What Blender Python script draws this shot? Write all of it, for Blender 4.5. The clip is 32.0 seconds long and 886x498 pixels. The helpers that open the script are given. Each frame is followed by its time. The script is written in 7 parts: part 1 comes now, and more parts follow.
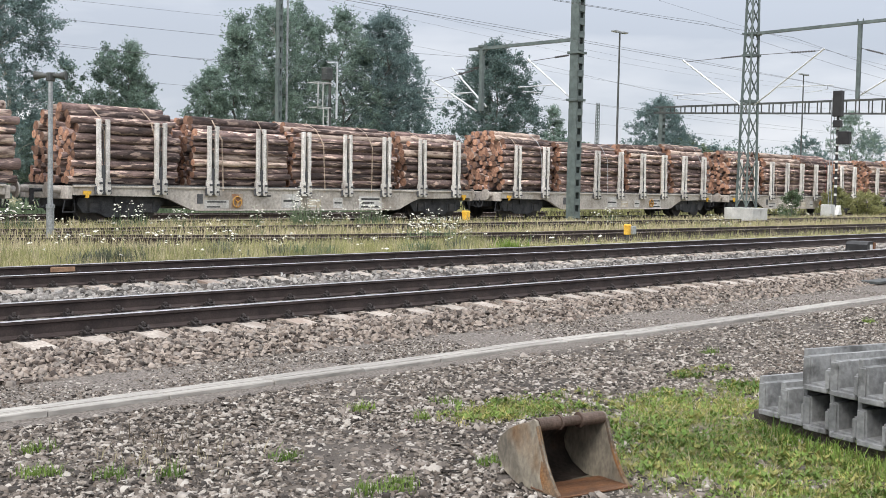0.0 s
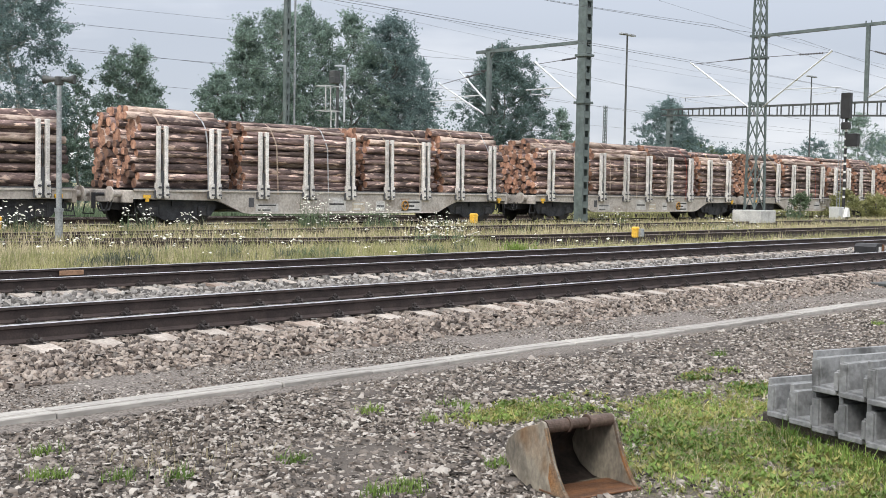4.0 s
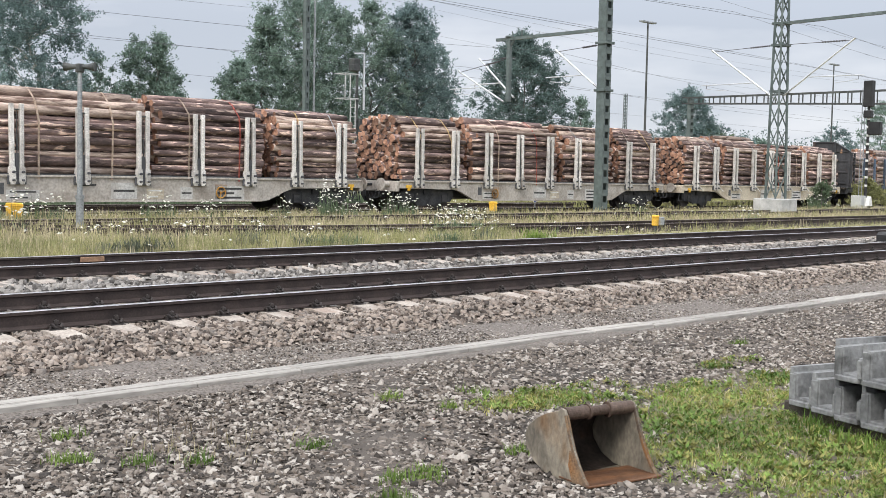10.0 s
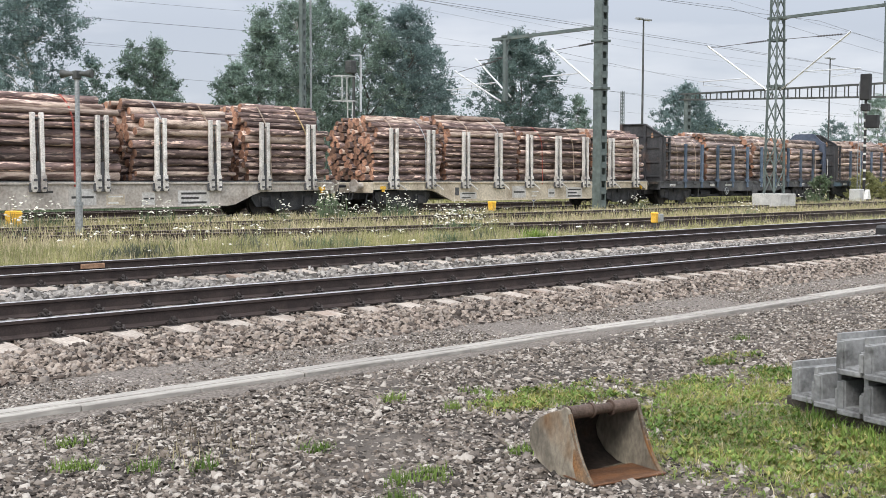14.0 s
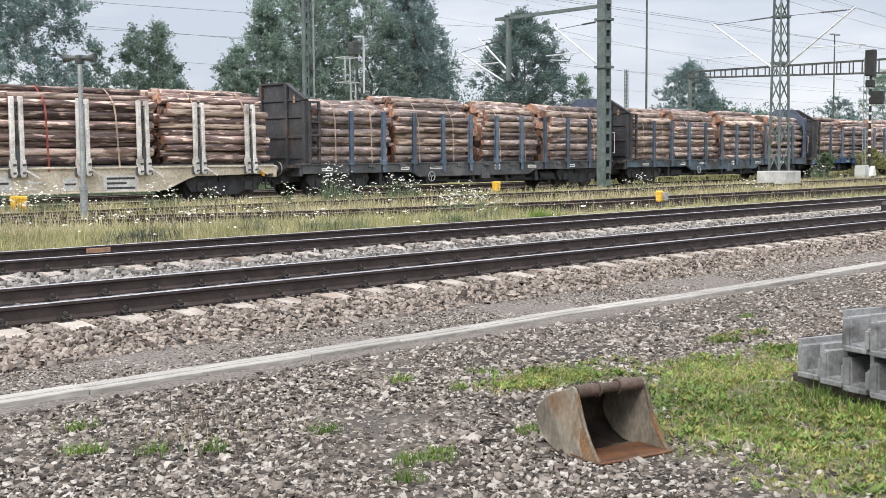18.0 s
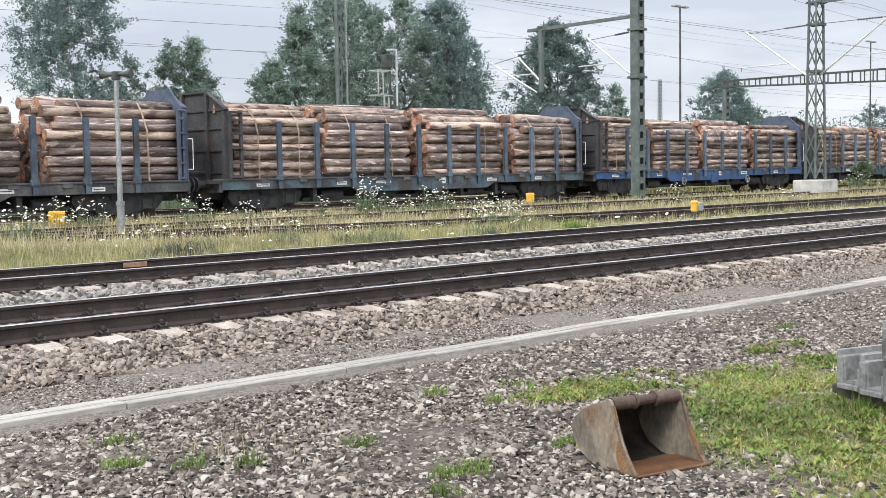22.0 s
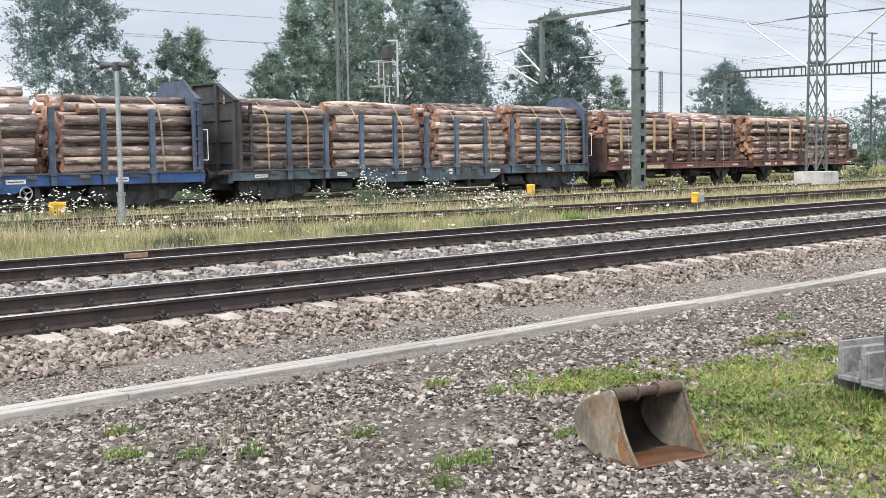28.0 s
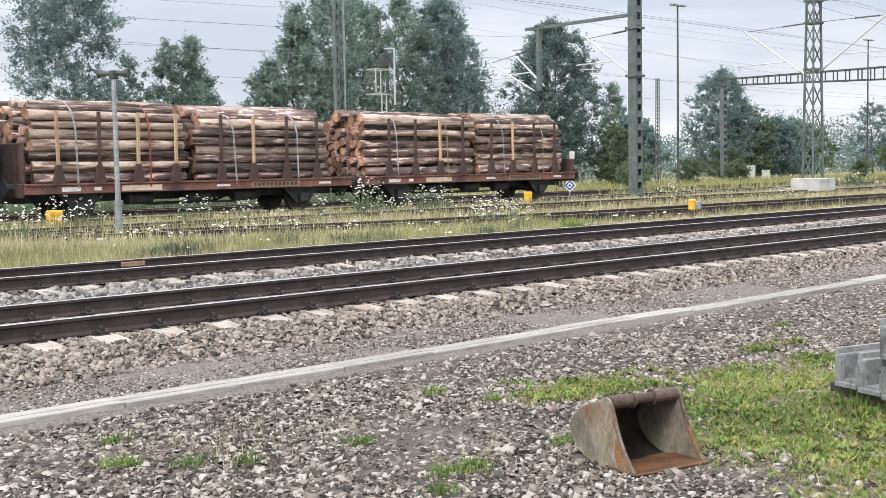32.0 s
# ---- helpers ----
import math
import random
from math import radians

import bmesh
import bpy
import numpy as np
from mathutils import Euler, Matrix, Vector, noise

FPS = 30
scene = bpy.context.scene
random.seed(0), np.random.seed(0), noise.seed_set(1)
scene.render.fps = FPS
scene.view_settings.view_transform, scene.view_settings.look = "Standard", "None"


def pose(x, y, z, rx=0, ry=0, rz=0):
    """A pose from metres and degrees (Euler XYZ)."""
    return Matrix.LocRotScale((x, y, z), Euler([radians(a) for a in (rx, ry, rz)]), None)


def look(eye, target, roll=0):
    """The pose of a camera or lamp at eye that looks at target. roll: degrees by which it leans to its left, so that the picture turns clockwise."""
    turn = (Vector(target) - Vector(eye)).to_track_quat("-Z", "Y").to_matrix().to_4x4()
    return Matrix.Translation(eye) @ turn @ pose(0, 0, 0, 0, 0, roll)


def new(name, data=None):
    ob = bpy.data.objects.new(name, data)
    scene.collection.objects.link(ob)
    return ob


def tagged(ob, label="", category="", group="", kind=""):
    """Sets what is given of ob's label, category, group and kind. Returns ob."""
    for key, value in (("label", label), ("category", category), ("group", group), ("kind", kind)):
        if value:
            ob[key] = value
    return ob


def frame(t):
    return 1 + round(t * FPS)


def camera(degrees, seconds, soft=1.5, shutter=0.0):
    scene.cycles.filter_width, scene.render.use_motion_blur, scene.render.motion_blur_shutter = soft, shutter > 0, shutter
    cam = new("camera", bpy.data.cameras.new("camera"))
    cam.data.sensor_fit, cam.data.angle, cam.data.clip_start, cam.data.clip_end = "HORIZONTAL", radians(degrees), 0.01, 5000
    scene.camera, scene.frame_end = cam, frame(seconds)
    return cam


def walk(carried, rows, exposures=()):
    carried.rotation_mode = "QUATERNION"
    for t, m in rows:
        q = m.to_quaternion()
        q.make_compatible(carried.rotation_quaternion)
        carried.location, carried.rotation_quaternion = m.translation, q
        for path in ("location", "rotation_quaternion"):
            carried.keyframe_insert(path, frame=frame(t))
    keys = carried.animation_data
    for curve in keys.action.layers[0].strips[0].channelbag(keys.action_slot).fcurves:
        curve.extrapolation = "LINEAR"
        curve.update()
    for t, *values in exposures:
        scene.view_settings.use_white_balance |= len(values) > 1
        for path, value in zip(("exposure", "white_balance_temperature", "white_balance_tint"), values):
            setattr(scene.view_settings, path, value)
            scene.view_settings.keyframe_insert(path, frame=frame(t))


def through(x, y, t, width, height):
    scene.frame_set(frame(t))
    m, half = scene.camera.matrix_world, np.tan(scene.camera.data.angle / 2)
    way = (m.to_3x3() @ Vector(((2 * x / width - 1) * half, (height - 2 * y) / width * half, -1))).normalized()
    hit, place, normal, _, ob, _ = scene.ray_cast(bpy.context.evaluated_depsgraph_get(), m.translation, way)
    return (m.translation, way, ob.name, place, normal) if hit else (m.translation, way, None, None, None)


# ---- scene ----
cam = camera(41.67, 32.0, 0.55)
PATH = [
    (0.0, 0.001, -0.001, 1.699, 86.85, -1.18, -46.43),
    (0.5, -0.000, 0.008, 1.697, 86.83, -1.28, -46.62),
    (1.0, -0.010, 0.002, 1.704, 86.98, -1.30, -46.31),
    (1.5, -0.004, -0.002, 1.699, 87.10, -1.14, -46.48),
    (2.0, -0.014, -0.008, 1.699, 87.02, -1.12, -46.08),
    (2.5, -0.016, -0.005, 1.696, 86.90, -1.19, -46.23),
    (3.0, -0.013, -0.010, 1.701, 86.93, -1.19, -46.18),
    (3.5, -0.011, -0.008, 1.699, 87.03, -1.11, -46.19),
    (5.5, 0.028, 0.016, 1.681, 86.77, -1.01, -45.49),
    (6.0, 0.025, 0.019, 1.681, 86.84, -1.02, -45.76),
    (6.5, 0.028, 0.020, 1.685, 86.57, -1.02, -45.56),
    (7.0, 0.028, 0.023, 1.684, 86.83, -0.92, -45.48),
    (7.5, 0.016, 0.011, 1.686, 86.50, -0.83, -45.27),
    (8.0, 0.015, 0.016, 1.687, 86.24, -0.88, -45.60),
    (8.5, 0.015, 0.018, 1.689, 86.51, -0.81, -45.21),
    (9.0, 0.006, 0.018, 1.687, 86.58, -1.09, -45.27),
    (9.5, 0.019, 0.016, 1.682, 86.29, -1.05, -44.96),
    (10.0, 0.012, 0.019, 1.680, 86.40, -1.16, -45.11),
    (10.5, 0.013, 0.023, 1.677, 86.16, -1.02, -45.16),
    (11.0, 0.003, 0.012, 1.687, 86.42, -0.87, -44.97),
    (11.5, 0.026, 0.027, 1.684, 85.98, -0.92, -44.74),
    (12.0, 0.022, 0.025, 1.683, 86.16, -1.03, -45.27),
    (12.5, 0.013, 0.019, 1.687, 85.93, -0.85, -44.64),
    (13.0, 0.003, 0.018, 1.690, 86.33, -0.69, -45.03),
    (13.5, 0.014, 0.022, 1.685, 86.27, -0.36, -45.02),
    (14.0, -0.003, 0.016, 1.686, 86.42, -0.18, -45.20),
    (14.5, 0.016, 0.020, 1.686, 86.32, 0.28, -45.12),
    (16.5, 0.020, 0.024, 1.687, 86.11, 0.63, -44.91),
    (17.0, -0.007, 0.011, 1.686, 85.70, 0.61, -44.88),
    (17.5, 0.006, 0.018, 1.685, 85.49, 0.50, -44.99),
    (18.0, -0.008, 0.014, 1.686, 85.48, 0.41, -45.00),
    (18.5, -0.000, 0.017, 1.685, 85.49, 0.50, -44.92),
    (19.0, 0.004, 0.019, 1.685, 85.38, 0.69, -44.54),
    (19.5, 0.001, 0.016, 1.686, 85.21, 0.86, -44.41),
    (20.0, -0.000, 0.017, 1.685, 85.13, 0.74, -44.60),
    (20.5, -0.007, 0.020, 1.687, 85.19, 0.78, -44.52),
    (21.0, -0.006, 0.018, 1.690, 85.54, 0.85, -44.13),
    (21.5, 0.002, 0.019, 1.692, 86.31, 1.15, -43.21),
    (22.0, -0.006, 0.018, 1.690, 86.08, 0.93, -43.36),
    (22.5, 0.006, 0.026, 1.688, 85.95, 0.90, -43.26),
    (23.0, 0.008, 0.028, 1.683, 85.82, 1.03, -43.07),
    (23.5, -0.002, 0.021, 1.692, 85.91, 0.96, -43.10),
    (24.0, -0.004, 0.017, 1.690, 85.64, 0.95, -43.22),
    (24.5, -0.012, 0.023, 1.693, 85.82, 0.90, -43.29),
    (25.0, -0.014, 0.017, 1.685, 85.65, 0.67, -43.14),
    (25.5, -0.013, 0.017, 1.692, 85.76, 0.80, -43.10),
    (27.5, -0.015, 0.024, 1.688, 85.71, 0.91, -43.11),
    (28.0, -0.012, 0.026, 1.689, 85.65, 0.87, -43.34),
    (28.5, -0.006, 0.027, 1.687, 85.82, 0.86, -43.29),
    (29.0, -0.013, 0.015, 1.690, 85.89, 0.80, -43.21),
    (29.5, -0.017, 0.025, 1.692, 85.93, 1.03, -43.14),
    (30.0, -0.014, 0.018, 1.688, 85.79, 1.03, -43.14),
    (30.5, -0.014, 0.022, 1.691, 85.90, 1.03, -42.99),
    (31.0, -0.016, 0.019, 1.686, 86.00, 1.04, -43.02),
    (31.5, -0.018, 0.014, 1.691, 85.88, 0.97, -43.26),
    (32.0, -0.007, 0.019, 1.690, 86.02, 1.00, -43.47),
]
walk(cam, [(r[0], pose(*r[1:])) for r in PATH], ((0, 0.28), (14, 0.28), (17, 0.38), (22, 0.44), (32, 0.48)))

# ---- world, sun and exposure ----
world = bpy.data.worlds.new("sky")
scene.world = world
world.use_nodes = True
wn, wl = world.node_tree.nodes, world.node_tree.links
wn.clear()
w_out = wn.new("ShaderNodeOutputWorld")
w_bg = wn.new("ShaderNodeBackground")
w_sky = wn.new("ShaderNodeTexSky")
w_sky.sky_type, w_sky.sun_disc = "NISHITA", False
w_sky.sun_elevation, w_sky.sun_rotation = radians(41.7), radians(250.9)
w_co = wn.new("ShaderNodeTexCoord")
w_map = wn.new("ShaderNodeMapping")
w_map.inputs["Scale"].default_value = (1.0, 1.0, 4.5)
w_noise = wn.new("ShaderNodeTexNoise")
w_noise.inputs["Scale"].default_value, w_noise.inputs["Detail"].default_value = 2.6, 6.0
w_ramp = wn.new("ShaderNodeValToRGB")
w_ramp.color_ramp.elements[0].position, w_ramp.color_ramp.elements[0].color = 0.40, (4.87, 5.25, 6.05, 1)
w_ramp.color_ramp.elements[1].position, w_ramp.color_ramp.elements[1].color = 0.60, (7.45, 7.62, 8.15, 1)
w_mix = wn.new("ShaderNodeMixRGB")
w_mix.inputs[0].default_value = 0.9
wl.new(w_co.outputs["Generated"], w_map.inputs["Vector"])
wl.new(w_map.outputs[0], w_noise.inputs["Vector"])
wl.new(w_noise.outputs["Fac"], w_ramp.inputs[0])
wl.new(w_sky.outputs[0], w_mix.inputs[1])
wl.new(w_ramp.outputs[0], w_mix.inputs[2])
# an overcast sky is brighter overhead than at the horizon
w_sep = wn.new("ShaderNodeSeparateXYZ")
w_up = wn.new("ShaderNodeMapRange")
w_up.inputs["From Min"].default_value, w_up.inputs["From Max"].default_value = 0.12, 0.9
w_tint = wn.new("ShaderNodeMixRGB")
w_tint.inputs[1].default_value, w_tint.inputs[2].default_value = (1.0, 1.0, 1.0, 1), (2.85, 2.76, 2.62, 1)
w_mul = wn.new("ShaderNodeMixRGB")
w_mul.blend_type = "MULTIPLY"
w_mul.inputs[0].default_value = 1.0
wl.new(w_co.outputs["Generated"], w_sep.inputs[0])
wl.new(w_sep.outputs["Z"], w_up.inputs["Value"])
wl.new(w_up.outputs[0], w_tint.inputs[0])
wl.new(w_mix.outputs[0], w_mul.inputs[1])
wl.new(w_tint.outputs[0], w_mul.inputs[2])
wl.new(w_mul.outputs[0], w_bg.inputs["Color"])
wl.new(w_bg.outputs[0], w_out.inputs["Surface"])
w_bg.inputs["Strength"].default_value = 0.1

sun = new("sun", bpy.data.lights.new("sun", "SUN"))
sun.data.energy, sun.data.angle, sun.data.color = 2.0, radians(22), (1.0, 0.965, 0.915)
sun.matrix_world = look((-36.0, -12.5, 34), (0, 0, 0))


# ---- materials ----
def material(name, low, high, scale=6.0, rough=0.85, metal=0.0, bump=0.25, fine=8.0, vary=0.0, island=0.0, stain=None, stretch=(1, 1, 1), stain_at=(0.55, 0.7), stain_scale=1.3):
    """Two tones of noise, a finer grain, an optional stain colour, bump and a per-piece shift of value."""
    m = bpy.data.materials.new(name)
    m.use_nodes = True
    n, l = m.node_tree.nodes, m.node_tree.links
    b = n["Principled BSDF"]
    co = n.new("ShaderNodeTexCoord")
    mp = n.new("ShaderNodeMapping")
    mp.inputs["Scale"].default_value = stretch
    l.new(co.outputs["Object"], mp.inputs["Vector"])
    if vary:
        who = n.new("ShaderNodeObjectInfo")
        jump = n.new("ShaderNodeMath")
        jump.operation = "MULTIPLY"
        jump.inputs[1].default_value = 57.0
        l.new(who.outputs["Random"], jump.inputs[0])
        l.new(jump.outputs[0], mp.inputs["Location"])
    a = n.new("ShaderNodeTexNoise")
    a.inputs["Scale"].default_value, a.inputs["Detail"].default_value = scale, 5.0
    l.new(mp.outputs[0], a.inputs["Vector"])
    ramp = n.new("ShaderNodeValToRGB")
    ramp.color_ramp.elements[0].position, ramp.color_ramp.elements[0].color = 0.35, (*low, 1)
    ramp.color_ramp.elements[1].position, ramp.color_ramp.elements[1].color = 0.65, (*high, 1)
    l.new(a.outputs["Fac"], ramp.inputs[0])
    g = n.new("ShaderNodeTexNoise")
    g.inputs["Scale"].default_value, g.inputs["Detail"].default_value = scale * fine, 3.0
    l.new(mp.outputs[0], g.inputs["Vector"])
    gm = n.new("ShaderNodeMapRange")
    gm.inputs["From Min"].default_value, gm.inputs["From Max"].default_value = 0.3, 0.7
    gm.inputs["To Min"].default_value, gm.inputs["To Max"].default_value = 0.78, 1.22
    l.new(g.outputs["Fac"], gm.inputs["Value"])
    hsv = n.new("ShaderNodeHueSaturation")
    l.new(gm.outputs[0], hsv.inputs["Value"])
    colour = ramp.outputs[0]
    if stain:
        s = n.new("ShaderNodeTexNoise")
        s.inputs["Scale"].default_value, s.inputs["Detail"].default_value = stain_scale, 6.0
        l.new(mp.outputs[0], s.inputs["Vector"])
        sr = n.new("ShaderNodeMapRange")
        sr.inputs["From Min"].default_value, sr.inputs["From Max"].default_value = stain_at
        l.new(s.outputs["Fac"], sr.inputs["Value"])
        mx = n.new("ShaderNodeMixRGB")
        mx.inputs[2].default_value = (*stain, 1)
        l.new(sr.outputs[0], mx.inputs[0])
        l.new(colour, mx.inputs[1])
        colour = mx.outputs[0]
    l.new(colour, hsv.inputs["Color"])
    colour = hsv.outputs[0]
    for amount, node, socket in ((vary, "ShaderNodeObjectInfo", "Random"), (island, "ShaderNodeNewGeometry", "Random Per Island")):
        if amount:
            o = n.new(node)
            r = n.new("ShaderNodeMapRange")
            r.inputs["To Min"].default_value, r.inputs["To Max"].default_value = 1 - amount, 1 + amount
            l.new(o.outputs[socket], r.inputs["Value"])
            h2 = n.new("ShaderNodeHueSaturation")
            l.new(r.outputs[0], h2.inputs["Value"])
            l.new(colour, h2.inputs["Color"])
            colour = h2.outputs[0]
    l.new(colour, b.inputs["Base Color"])
    b.inputs["Roughness"].default_value, b.inputs["Metallic"].default_value = rough, metal
    if bump:
        bp = n.new("ShaderNodeBump")
        bp.inputs["Strength"].default_value, bp.inputs["Distance"].default_value = bump, 0.02
        l.new(g.outputs["Fac"], bp.inputs["Height"])
        l.new(bp.outputs[0], b.inputs["Normal"])
    return m


def leafy(name, low, high, through=0.35):
    """Foliage: varied by piece, with light passing through."""
    m = material(name, low, high, scale=0.6, rough=0.65, bump=0, island=0.35)
    n, l = m.node_tree.nodes, m.node_tree.links
    b, o = n["Principled BSDF"], n["Material Output"]
    t = n.new("ShaderNodeBsdfTranslucent")
    mx = n.new("ShaderNodeMixShader")
    mx.inputs[0].default_value = through
    l.new(b.inputs["Base Color"].links[0].from_socket, t.inputs["Color"])
    l.new(b.outputs[0], mx.inputs[1])
    l.new(t.outputs[0], mx.inputs[2])
    l.new(mx.outputs[0], o.inputs["Surface"])
    return m


def rubble(name, tones):
    """Crushed stone: every piece takes one of a few tones."""
    m = material(name, tones[0], tones[1], 9, 0.9, bump=0.5)
    n, l = m.node_tree.nodes, m.node_tree.links
    b = n["Principled BSDF"]
    geo = n.new("ShaderNodeNewGeometry")
    ramp = n.new("ShaderNodeValToRGB")
    ramp.color_ramp.interpolation = "LINEAR"
    for i, c in enumerate(tones):
        at = 0.05 + 0.9 * i / (len(tones) - 1)
        e = ramp.color_ramp.elements[i] if i < 2 else ramp.color_ramp.elements.new(at)
        e.position, e.color = at, (*c, 1)
    l.new(geo.outputs["Random Per Island"], ramp.inputs[0])
    mx = n.new("ShaderNodeMixRGB")
    mx.inputs[0].default_value = 0.85
    l.new(b.inputs["Base Color"].links[0].from_socket, mx.inputs[1])
    l.new(ramp.outputs[0], mx.inputs[2])
    l.new(mx.outputs[0], b.inputs["Base Color"])
    return m


